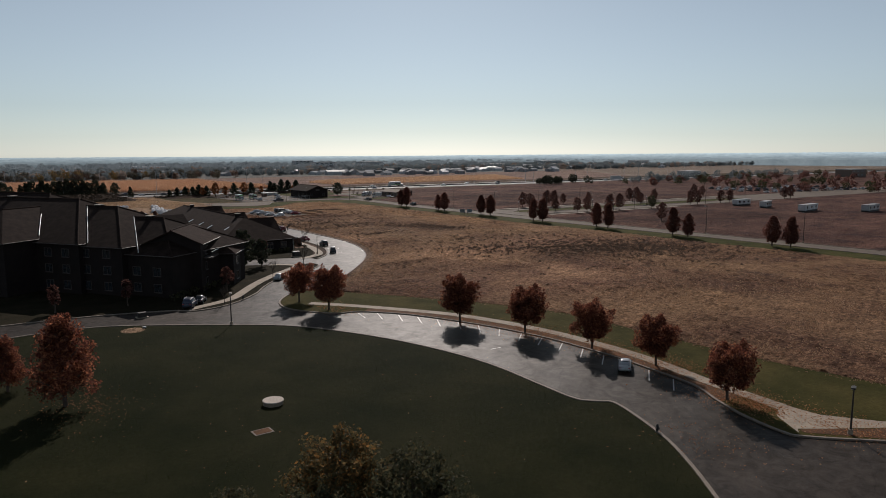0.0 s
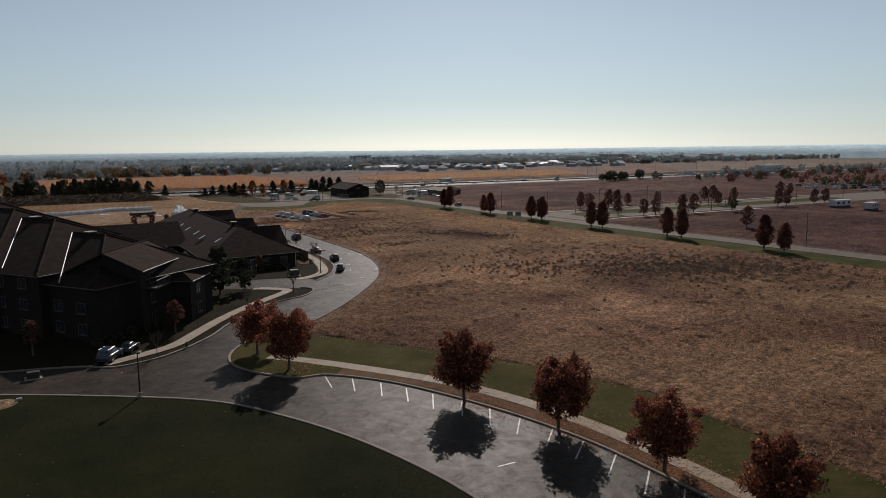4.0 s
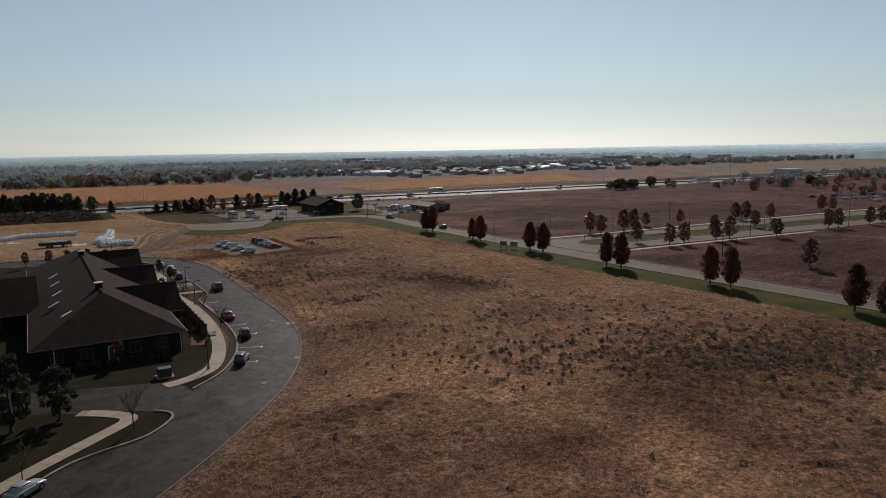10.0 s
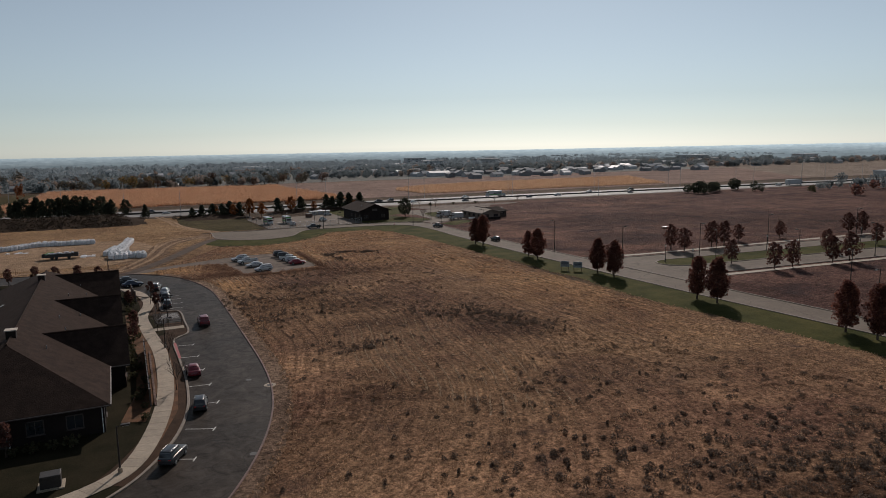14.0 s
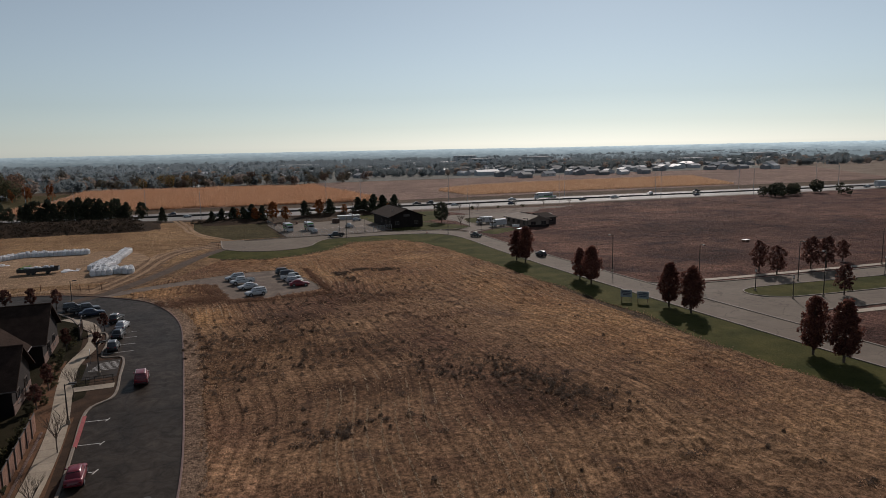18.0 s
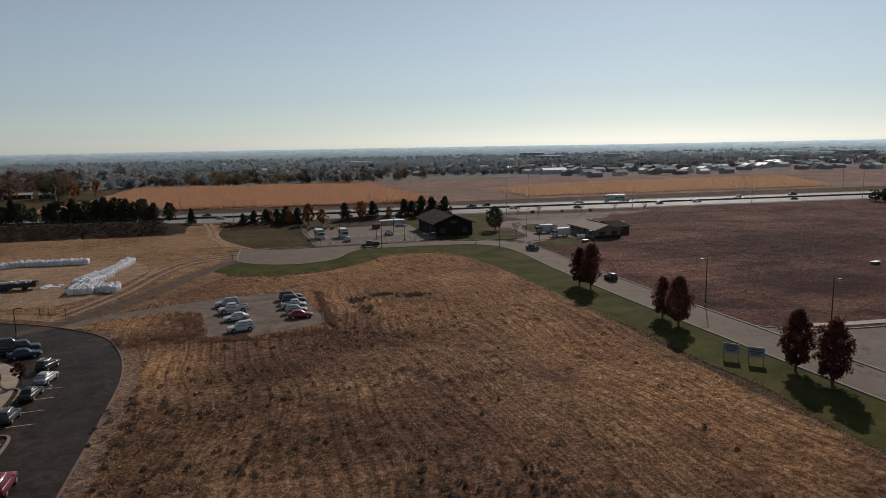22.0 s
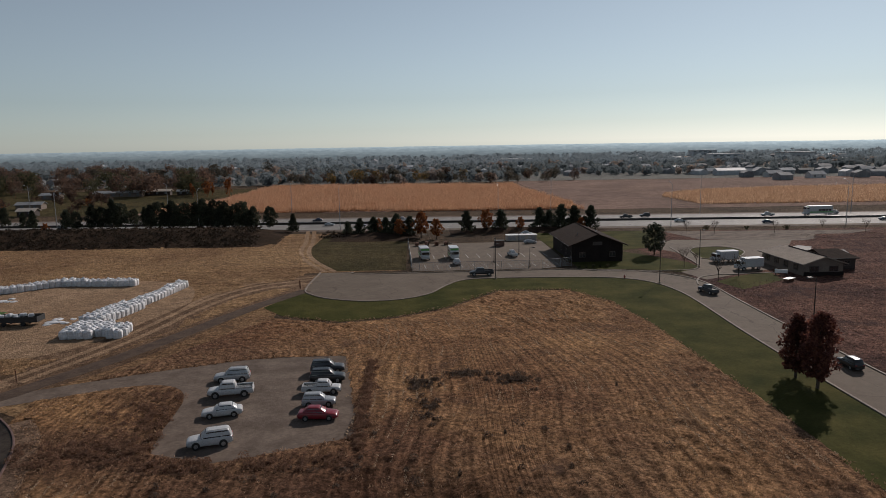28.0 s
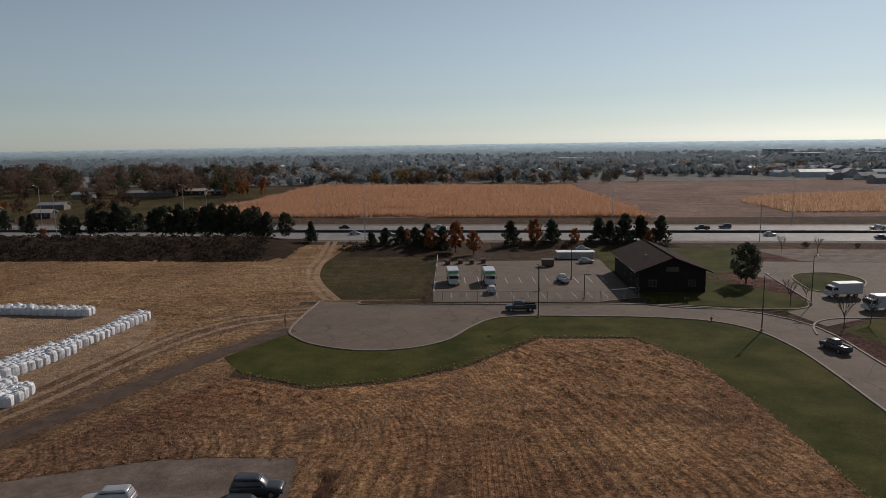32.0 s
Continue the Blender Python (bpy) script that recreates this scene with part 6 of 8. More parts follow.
    for x in s["axle"]:
        for sy in (1, -1):
            bm = bmesh.new()
            w = s["st"][3][3]
            tube(bm, (x, sy * (w - 0.3), s["r"] + 0.03), (x, sy * (w + 0.006), s["r"] + 0.03), s["r"] * 1.2, s["r"] * 1.2, 18)
            part("wheel_arch", bm, M_BLACK, root)
    if kind == "pickup":
        bm = bmesh.new()
        box(bm, -1.78, 0, 1.085, 1.9, 1.5, 0.03)
        part("bed_liner", bm, M_BLACK, root)
        bm = bmesh.new()
        for sy in (1, -1):
            box(bm, -1.78, sy * 0.83, 1.18, 2.1, 0.14, 0.22, bevel=0.03)
        box(bm, -2.80, 0, 1.18, 0.10, 1.7, 0.22, bevel=0.03)
        part("bed_sides", bm, P, root)
    t, rim = wheel_meshes(s["r"])
    w0 = part("wheel", t, M_TYRE, root)
    r0 = part("rim", rim, M_RIM, w0)
    wy = s["st"][3][3] - 0.09
    spots = [(x, sy * wy) for x in s["axle"] for sy in (1, -1)]
    w0.matrix_basis = pose(spots[0][0], spots[0][1], s["r"])
    for x, y in spots[1:]:
        wk = twin(w0, pose(x, y, s["r"]), root)
        twin(r0, pose(0, 0, 0), wk)
    L, zl = s["L"], s["st"][-1][2]
    for nm, x, z, m in (("headlight", L - 0.13, zl - 0.02, M_LAMPWHITE), ("tail_light", -L + 0.08, s["st"][0][2] - 0.04, M_LAMPRED)):
        for sy in (1, -1):
            bm = bmesh.new()
            box(bm, x, sy * 0.62, z, 0.16, 0.30, 0.14, bevel=0.02)
            part(nm, bm, m, root)
    for nm, x, z in (("front_bumper", L - 0.06, 0.45), ("rear_bumper", -L + 0.06, 0.5)):
        bm = bmesh.new()
        box(bm, x, 0, z, 0.2, 1.5, 0.16, bevel=0.04)
        part(nm, bm, M_BLACK if kind != "sedan" else P, root)
    for sy in (1, -1):
        bm = bmesh.new()
        box(bm, b1 - 0.35, sy * (wb + 0.17), zb + 0.08, 0.12, 0.2, 0.14, bevel=0.03)
        part("mirror", bm, P, root)
    if kind == "suv":
        for sy in (1, -1):
            bm = bmesh.new()
            tube(bm, (t0 + 0.2, sy * (wt - 0.06), zt + 0.10), (t1 - 0.2, sy * (wt - 0.06), zt + 0.10), 0.02, 0.02, 5)
            part("roof_rail", bm, M_METAL, root)
    return root


FIRST = {}


def park(kind, paint, x, y, heading, label, group="", z=0.0):
    """One car, built once per kind and colour, then copied."""
    key = (kind, paint)
    name = {"sedan": "sedan", "suv": "suv", "pickup": "pickup_truck"}[kind]
    m = pose(x, y, z, 0, 0, heading) @ Matrix.Diagonal((0.87, 0.87, 0.90, 1))
    if key not in FIRST:
        FIRST[key] = car(kind, paint, name, label)
        FIRST[key].matrix_basis = m
        o = FIRST[key]
    else:
        o = copy_thing(FIRST[key], m)
    return tagged(o, label, group=group)


for kind, paint, x, y, h, label in (("suv", "silver", 102.9, 266.4, 187, "silver SUV parked on the gravel lot"), ("pickup", "white", 104.0, 261.4, 188, "white pickup parked on the gravel lot"), ("sedan", "white", 104.6, 255.6, 191, "white sedan parked on the gravel lot"),
                                    ("suv", "white", 105.4, 248.4, 194, "white SUV parked at the gravel lot's edge"), ("suv", "charcoal", 114.0, 268.6, 4, "dark grey SUV parked on the gravel lot"), ("suv", "black", 114.4, 265.2, 2, "black SUV parked on the gravel lot"),
                                    ("pickup", "white", 114.2, 261.4, 0, "white pickup parked among other cars"), ("suv", "silver", 114.4, 257.6, 2, "silver SUV parked on the gravel lot"), ("sedan", "red", 114.8, 254.0, -2, "red sedan parked on the gravel lot")):
    park(kind, paint, x, y, h, label, "cars on the gravel lot", -0.004)
for kind, paint, x, y, h, label in (("suv", "charcoal", 77.9, 151.0, 62, "dark SUV parked by the footpath"), ("suv", "black", 81.7, 163.6, 82, "black boxy SUV parked at the kerb"), ("sedan", "maroon", 82.3, 176.6, 90, "maroon car parked at the kerb"),
                                    ("suv", "maroon", 86.6, 202.6, 90, "maroon SUV standing on the loop road"), ("suv", "charcoal", 82.2, 219.6, 86, "dark grey SUV parked beside a red-leaved tree"), ("sedan", "black", 82.4, 226.6, 84, "black sedan parked in the bay"), ("sedan", "silver", 82.6, 232.0, 80, "silver sedan parked in the bay"),
                                    ("suv", "black", 81.4, 237.6, 72, "black SUV parked in the bay"), ("pickup", "charcoal", 75.6, 247.0, 14, "dark grey pickup parked near the fence"), ("sedan", "navy", 77.0, 244.0, 12, "dark blue sedan parked near the fence"), ("suv", "charcoal", 73.4, 250.2, 16, "dark grey SUV parked near the fence"),
                                    ("sedan", "silver", 52.8, 124.6, 46, "pale silver sedan parked along the kerb"), ("suv", "navy", 31.8, 110.6, 60, "dark car standing in the shade"), ("sedan", "black", 34.2, 113.2, 60, "black sedan in the shaded drive"), ("sedan", "silver", 61.6, 48.9, 38, "silver car parked under a maple")):
    park(kind, paint, x, y, h, label, "cars along the loop road")
for kind, paint, x, y, h, label in (("pickup", "black", 139.0, 328.0, 180, "black pickup standing on the street"), ("pickup", "charcoal", 178.2, 306.4, 105, "dark pickup standing on the street"), ("suv", "black", 177.8, 264.6, 92, "black SUV standing on the street"), ("suv", "white", 134.6, 341.6, 95, "white van-like car in the fenced yard"),
                                    ("pickup", "white", 148.8, 351.0, 100, "white pickup in the fenced yard"), ("sedan", "silver", 156.6, 371.4, 0, "silver car beside the storage shed"), ("sedan", "silver", 158.6, 389, 0, "silver car behind the yard")):
    park(kind, paint, x, y, h, label, "", 0.004)
hrng = random.Random(8)
HWCARS = [(107.0, 9.5), (96, 5.5), (121, -6), (66, 11), (90, -9), (200, -6), (208, -10), (214, 7), (250, -7), (275, -11), (240, 13), (176, 10), (182, -5), (152, 7), (300, 6), (330, -7), (345, 11), (362, -10), (410, 8), (425, -6), (460, 10), (500, -8), (280, 9), (36, -7), (5, 8), (-30, -9), (-60, 6), (540, 7), (590, -9)]
for i, (x, off) in enumerate(HWCARS):
    kind, paint, label = (("suv", "charcoal", "dark SUV on the highway"), ("sedan", "silver", "silver sedan on the highway"), ("pickup", "white", "white pickup on the highway"), ("suv", "white", "white SUV on the highway"), ("sedan", "navy", "dark blue sedan on the highway"), ("pickup", "black", "black pickup on the highway"))[i % 6]
    park(kind, paint, x, highway_y(x) - off, -4 if off > 0 else 176, label, "cars on the highway", 0.02)
for i in range(60):
    kind, paint = (("suv", "charcoal"), ("sedan", "silver"), ("sedan", "white"), ("suv", "white"), ("sedan", "navy"), ("suv", "black"))[hrng.randrange(6)]
    r, c = divmod(i, 15)
    park(kind, paint, 395 + c * 6.5 + hrng.uniform(-1, 1), 215 + r * 16 - c * 1.6, 86, "car parked in the distant office lot", "cars in the office lot", -0.02)


def van_box(name, L, W, H, cab_h, label, category, band_material=None):
    """A shuttle bus or box truck: a square body behind a short cab."""
    root = tagged(empty(name), label, category)
    bm = bmesh.new()
    box(bm, -0.5, 0, 0.55 + (H - 0.55) / 2 + 0.1, L - 1.4, W, H - 0.6, bevel=0.07)
    part("body", bm, CAR_PAINT["white"], root)
    bm = bmesh.new()
    box(bm, L / 2 - 0.9, 0, 0.45 + (cab_h - 0.45) / 2, 1.5, W * 0.9, cab_h - 0.45, bevel=0.16)
    box(bm, L / 2 - 0.1, 0, 0.75, 0.8, W * 0.84, 0.7, bevel=0.14)
    part("cab", bm, CAR_PAINT["white"], root)
    bm = bmesh.new()
    box(bm, L / 2 - 0.16, 0, cab_h - 0.42, 0.12, W * 0.8, 0.6, tilt=None)
    part("windscreen", bm, M_GLASSDARK, root)
    for sy in (1, -1):
        bm = bmesh.new()
        box(bm, L / 2 - 0.85, sy * W * 0.452, cab_h - 0.42, 0.8, 0.02, 0.5)
        part("side_window", bm, M_GLASSDARK, root)
        if band_material:
            bm = bmesh.new()
            box(bm, -0.5, sy * (W / 2 + 0.004), 1.25, L - 1.5, 0.02, 0.35)
            part("stripe", bm, band_material, root)
            for k in range(4):
                bm = bmesh.new()
                box(bm, -L / 2 + 1.2 + k * 1.15, sy * (W / 2 + 0.004), 1.95, 0.95, 0.02, 0.6)
                part("passenger_window", bm, M_GLASSDARK, root)
    if band_material:
        bm = bmesh.new()
        box(bm, L / 2 - 1.19, 0, H - 0.3, 0.04, W * 0.86, 0.42)
        part("front_stripe", bm, band_material, root)
    t, rim = wheel_meshes(0.4)
    w0 = part("wheel", t, M_TYRE, root)
    r0 = part("rim", rim, M_RIM, w0)
    spots = [(x, sy * (W / 2 - 0.16)) for x in (-L / 2 + 1.4, L / 2 - 0.9) for sy in (1, -1)]
    w0.matrix_basis = pose(spots[0][0], spots[0][1], 0.4)
    for x, y in spots[1:]:
        twin(r0, pose(0, 0, 0), twin(w0, pose(x, y, 0.4), root))
    for sy in (1, -1):
        bm = bmesh.new()
        box(bm, L / 2 + 0.28, sy * W * 0.3, 0.85, 0.06, 0.3, 0.16, bevel=0.02)
        part("headlight", bm, M_LAMPWHITE, root)
        bm = bmesh.new()
        box(bm, L / 2 - 0.3, sy * (W / 2 + 0.12), cab_h - 0.5, 0.1, 0.16, 0.3, bevel=0.03)
        part("mirror", bm, M_BLACK, root)
    return root


bus = van_box("shuttle_bus", 6.2, 2.2, 2.75, 2.1, "white shuttle bus with a green stripe in the yard", "bus", M_GREENBAND)
bus.matrix_basis = pose(127.3, 350.6, 0, 0, 0, -84)
tagged(bus, group="buses in the yard")
copy_thing(bus, pose(134.4, 350.2, 0, 0, 0, -86))
truck = van_box("box_truck", 5.8, 2.1, 2.5, 2.05, "white box truck parked beside the office", "truck")
truck.matrix_basis = pose(195.2, 337.0, 0.004, 0, 0, 186)
tagged(truck, group="trucks by the office")
copy_thing(truck, pose(196.2, 327.4, 0.004, 0, 0, 188))
rv = van_box("motorhome", 9.5, 2.5, 3.3, 3.0, "white motorhome driving on the highway", "motorhome", M_GREENBAND)
rv.matrix_basis = pose(268, highway_y(268) + 8, 0.02, 0, 0, 176)
semi = van_box("delivery_truck", 12.0, 2.5, 3.7, 2.8, "white delivery truck on the highway", "truck")
semi.matrix_basis = pose(470, highway_y(470) - 12, 0.02, 0, 0, -4)


# ---- buildings ----
def roof_shape(x0, x1, y0, y1, eave, ridge, axis, hip0, hip1, thick=0.22):
    """A hipped (hip > 0) or gabled (hip 0) roof over a rectangle."""
    if axis == "y":
        xm = (x0 + x1) / 2
        top = [(xm, y0 + hip0, ridge), (xm, y1 - hip1, ridge)]
    else:
        ym = (y0 + y1) / 2
        top = [(x0 + hip0, ym, ridge), (x1 - hip1, ym, ridge)]
    e = [(x0, y0, eave), (x1, y0, eave), (x1, y1, eave), (x0, y1, eave)]
    v = e + top + [(x, y, z - thick) for x, y, z in e] + [(x, y, z - thick) for x, y, z in top]
    if axis == "y":
        f = [(0, 1, 4), (1, 2, 5, 4), (2, 3, 5), (3, 0, 4, 5)]
    else:
        f = [(0, 1, 5, 4), (1, 2, 5), (2, 3, 4, 5), (3, 0, 4)]
    s = [(0, 6, 7, 1), (1, 7, 8, 2), (2, 8, 9, 3), (3, 9, 6, 0)]
    ends = {("y", 0): (0, s[0], (0, 4, 10, 6), (4, 1, 7, 10)), ("y", 1): (2, s[2], (2, 5, 11, 8), (5, 3, 9, 11)), ("x", 0): (3, s[3], (3, 4, 10, 9), (4, 0, 6, 10)), ("x", 1): (1, s[1], (1, 5, 11, 7), (5, 2, 8, 11))}
    drop, keep = [], []
    for k, hip in ((0, hip0), (1, hip1)):
        if hip == 0:
            e = ends[(axis, k)]
            drop += [f[e[0]], e[1]]
            keep += [e[2], e[3]]
    f = [q for q in f if q not in drop]
    g = [tuple(6 + i for i in q[::-1]) for q in f]
    s = [q for q in s if q not in drop] + keep
    return v, f + g + s


def gable_fill(x0, x1, y0, y1, z0, eave, ridge, axis):
    """Walls up to the eaves with the gable triangles above."""
    v = [(x0, y0, z0), (x1, y0, z0), (x1, y1, z0), (x0, y1, z0), (x0, y0, eave), (x1, y0, eave), (x1, y1, eave), (x0, y1, eave)]
    f = [(0, 1, 5, 4), (1, 2, 6, 5), (2, 3, 7, 6), (3, 0, 4, 7), (3, 2, 1, 0)]
    if axis == "y":
        v += [((x0 + x1) / 2, y0, ridge), ((x0 + x1) / 2, y1, ridge)]
        f += [(4, 5, 8), (6, 7, 9), (5, 6, 9, 8), (7, 4, 8, 9)]
    elif axis == "x":
        v += [(x0, (y0 + y1) / 2, ridge), (x1, (y0 + y1) / 2, ridge)]
        f += [(5, 6, 9), (7, 4, 8), (4, 5, 9, 8), (6, 7, 8, 9)]
    else:
        f += [(4, 5, 6, 7)]
    return v, f


def window(parent, x, y, z, w, h, rz, frame_mat=None, bars=1):
    """A window set in the wall: frame, panes and sill, facing along -y before the turn."""
    m = pose(x, y, z, 0, 0, rz)
    bm = bmesh.new()
    for sx in (-1, 1):
        box(bm, sx * w / 2, -0.03, 0, 0.09, 0.12, h + 0.09, tilt=m)
    for sz in (-1, 1):
        box(bm, 0, -0.03, sz * h / 2, w + 0.09, 0.12, 0.09, tilt=m)
    for k in range(bars):
        box(bm, -w / 2 + w * (k + 1) / (bars + 1), -0.03, 0, 0.05, 0.09, h, tilt=m)
    win = part("window", bm, frame_mat or M_DARKTRIM, parent)
    bm = bmesh.new()
    box(bm, 0, 0.0, 0, w - 0.05, 0.05, h - 0.05, tilt=m)
    part("pane", bm, M_WINDOW, win)
    bm = bmesh.new()
    box(bm, 0, -0.09, -h / 2 - 0.07, w + 0.2, 0.18, 0.06, tilt=m)
    part("sill", bm, frame_mat or M_DARKTRIM, win)
    return win


def door(parent, x, y, z0, w, h, rz, material):
    m = pose(x, y, z0, 0, 0, rz)
    bm = bmesh.new()
    box(bm, 0, -0.04, h / 2, w, 0.08, h, tilt=m)
    d = part("door", bm, material, parent)
    bm = bmesh.new()
    for sx in (-1, 1):
        box(bm, sx * (w / 2 + 0.05), -0.05, h / 2, 0.1, 0.12, h, tilt=m)
    box(bm, 0, -0.05, h + 0.05, w + 0.2, 0.12, 0.1, tilt=m)
    part("door_frame", bm, M_TRIM, d)
    bm = bmesh.new()
    box(bm, w * 0.38, -0.12, 1.0, 0.04, 0.06, 0.18, tilt=m)
    part("door_handle", bm, M_METAL, d)


def wing(house, x0, x1, y0, y1, eave, ridge, axis, hip0, hip1, wall_mat, roof_mat, over=0.6, z0=-0.1, gable=False):
    """One block of a building: walls and the roof over them."""
    slope_end = axis if gable else "none"
    drop = 0.0
    half = ((x1 - x0) if axis == "y" else (y1 - y0)) / 2
    drop = (ridge - eave) * over / (half + over)
    v, f = gable_fill(x0, x1, y0, y1, z0, eave - 0.02 + (drop - 0.26 if gable else 0.0), ridge - 0.26, slope_end)
    mesh_ob("wall", v, f, wall_mat, house)
    v, f = roof_shape(x0 - over, x1 + over, y0 - over, y1 + over, eave, ridge, axis, hip0, hip1)
    r = mesh_ob("roof", v, f, roof_mat, house)
    bm = bmesh.new()
    for xa, ya, xb, yb in ((x0, y0, x1, y0), (x1, y0, x1, y1), (x1, y1, x0, y1), (x0, y1, x0, y0)):
        if gable and ((axis == "y" and ya == yb) or (axis == "x" and xa == xb)):
            continue
        nx, ny = (0, -1 if ya == y0 else 1) if ya == yb else (1 if xa == x1 else -1, 0)
        o = over + 0.06
        tube(bm, (xa + nx * o - (0 if nx else over * (1 if xb > xa else -1)), ya + ny * o - (0 if ny else over * (1 if yb > ya else -1)), eave - 0.1), (xb + nx * o + (0 if nx else over * (1 if xb > xa else -1)), yb + ny * o + (0 if ny else over * (1 if yb > ya else -1)), eave - 0.1), 0.08, 0.08, 6)
    part("gutter", bm, M_DARKTRIM, r)
    return r


def ridge_cap(roof, a, b):
    bm = bmesh.new()
    tube(bm, a, b, 0.13, 0.13, 6)
    part("ridge_cap", bm, M_SHINGLE, roof)


def skylight(roof, x, y, z, pitch_y, rz, w=0.9, h=1.7):
    m = pose(x, y, z, 0, pitch_y, rz)
    bm = bmesh.new()
    box(bm, 0, 0, 0.08, h, w, 0.18, tilt=m, bevel=0.02)
    s = part("skylight", bm, M_DARKTRIM, roof)
    bm = bmesh.new()
    box(bm, 0, 0, 0.17, h - 0.2, w - 0.2, 0.03, tilt=m)
    part("pane", bm, M_LAMPWHITE, s)


def stack(roof, x, y, z, material=None):
    """A square vent stack with a cap."""
    bm = bmesh.new()
    box(bm, x, y, z + 0.1, 1.0, 1.0, 1.3)
    s = part("vent_pipe", bm, material or M_SIDING2, roof)
    bm = bmesh.new()
    box(bm, x, y, z + 0.8, 1.25, 1.25, 0.12, bevel=0.02)
    part("stack_cap", bm, M_PALEWALL, s)


# the long single-storey care building beside the loop road
house = tagged(empty("low_building"), "long single-storey building with brown hipped shingle roofs", "building")
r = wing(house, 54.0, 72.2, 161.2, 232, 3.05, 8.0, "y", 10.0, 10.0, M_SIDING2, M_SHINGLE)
ridge_cap(r, (63.1, 170.6, 8.02), (63.1, 223, 8.02))
for x, y in ((63.1, 175.0), (63.1, 214.0)):
    stack(r, x, y, 7.9)
for x, y in ((58.4, 169.6), (57.0, 178.5), (57.8, 188), (57.8, 197.6), (57.8, 206.4)):
    skylight(r, x, y, 5.45 if x > 58 else 5.2, -27.5, 0)
for k in range(10):
    bm = bmesh.new()
    px_, py_ = 66.5 + 3.2 * ((k * 37) % 10) / 10, 174 + k * 5.6
    pz_ = 8.0 - (px_ - 63.1) * 4.95 / 9.7
    tube(bm, (px_, py_, pz_ - 0.1), (px_, py_, pz_ + 0.4), 0.07, 0.07, 7)
    part("vent_pipe", bm, M_METAL, r)
for y0, y1, xe, zr in ((174.6, 185.4, 75.0, 6.6), (195.4, 206.4, 74.6, 6.6), (214.6, 228.2, 74.6, 7.2)):
    w = wing(house, 64.0, xe - 0.6, y0 + 0.6, y1 - 0.6, 3.0, zr, "x", 0.0, 0.0, M_SIDING2, M_SHINGLE, gable=True)
    ridge_cap(w, (63.6, (y0 + y1) / 2, zr + 0.02), (xe, (y0 + y1) / 2, zr + 0.02))
    window(house, xe - 0.58, (y0 + y1) / 2 - 2.2, 1.5, 1.5, 1.4, 90)
    window(house, xe - 0.58, (y0 + y1) / 2 + 2.2, 1.5, 1.5, 1.4, 90)
    bm = bmesh.new()
    box(bm, xe - 0.57, (y0 + y1) / 2, 0.55, 0.1, y1 - y0 - 1.3, 1.2)
    part("stone_skirt", bm, M_STONE, house)
for x in (56.5, 60.0, 66.0, 69.5):
    window(house, x, 161.18, 1.6, 1.5, 1.4, 0)
door(house, 63.2, 161.2, 0, 1.0, 2.1, 0, M_DARKTRIM)
for y in (164, 167.5, 171, 189, 192.5, 209, 212.4):
    window(house, 72.22, y, 1.6, 1.4, 1.4, 90)
for x in (56.2, 72.0):
    bm = bmesh.new()
    tube(bm, (x, 161.05, 0), (x, 161.05, 2.9), 0.05, 0.05, 6)
    part("downpipe", bm, M_TRIM, house)
# western wings
for x0, x1, y0, y1, zr in ((10, 54.6, 186, 203, 7.6), (-40, 12, 178, 196, 7.2), (20, 40, 200, 238, 7.6)):
    ax = "x" if x1 - x0 > y1 - y0 else "y"
    w = wing(house, x0, x1, y0, y1, 3.05, zr, ax, 8.0, 8.0 if ax == "y" else 0.2, M_SIDING2, M_SHINGLE2)
    for k in range(int((x1 - x0) / 6)):
        window(house, x0 + 3 + k * 6, y0 - 0.02, 1.6, 1.5, 1.4, 0)
porch = tagged(empty("entrance_canopy"), "flat-roofed entrance canopy with a pale rim", "canopy")
bm = bmesh.new()
box(bm, 36, 176.5, 4.3, 15, 8, 0.5)
part("canopy_roof", bm, M_BUFF, porch)
bm = bmesh.new()
for sx, sy, lx, ly in ((0, -4.05, 15.3, 0.2), (0, 4.05, 15.3, 0.2), (-7.6, 0, 0.2, 8.3), (7.6, 0, 0.2, 8.3)):
    box(bm, 36 + sx, 176.5 + sy, 4.42, lx, ly, 0.6)
part("canopy_rim", bm, M_TRIM, porch)
for x in (29.5, 42.5):
    for y in (173.2, 179.8):
        bm = bmesh.new()
        box(bm, x, y, 2.1, 0.5, 0.5, 4.2, bevel=0.03)
        part("post", bm, M_STONE, porch)

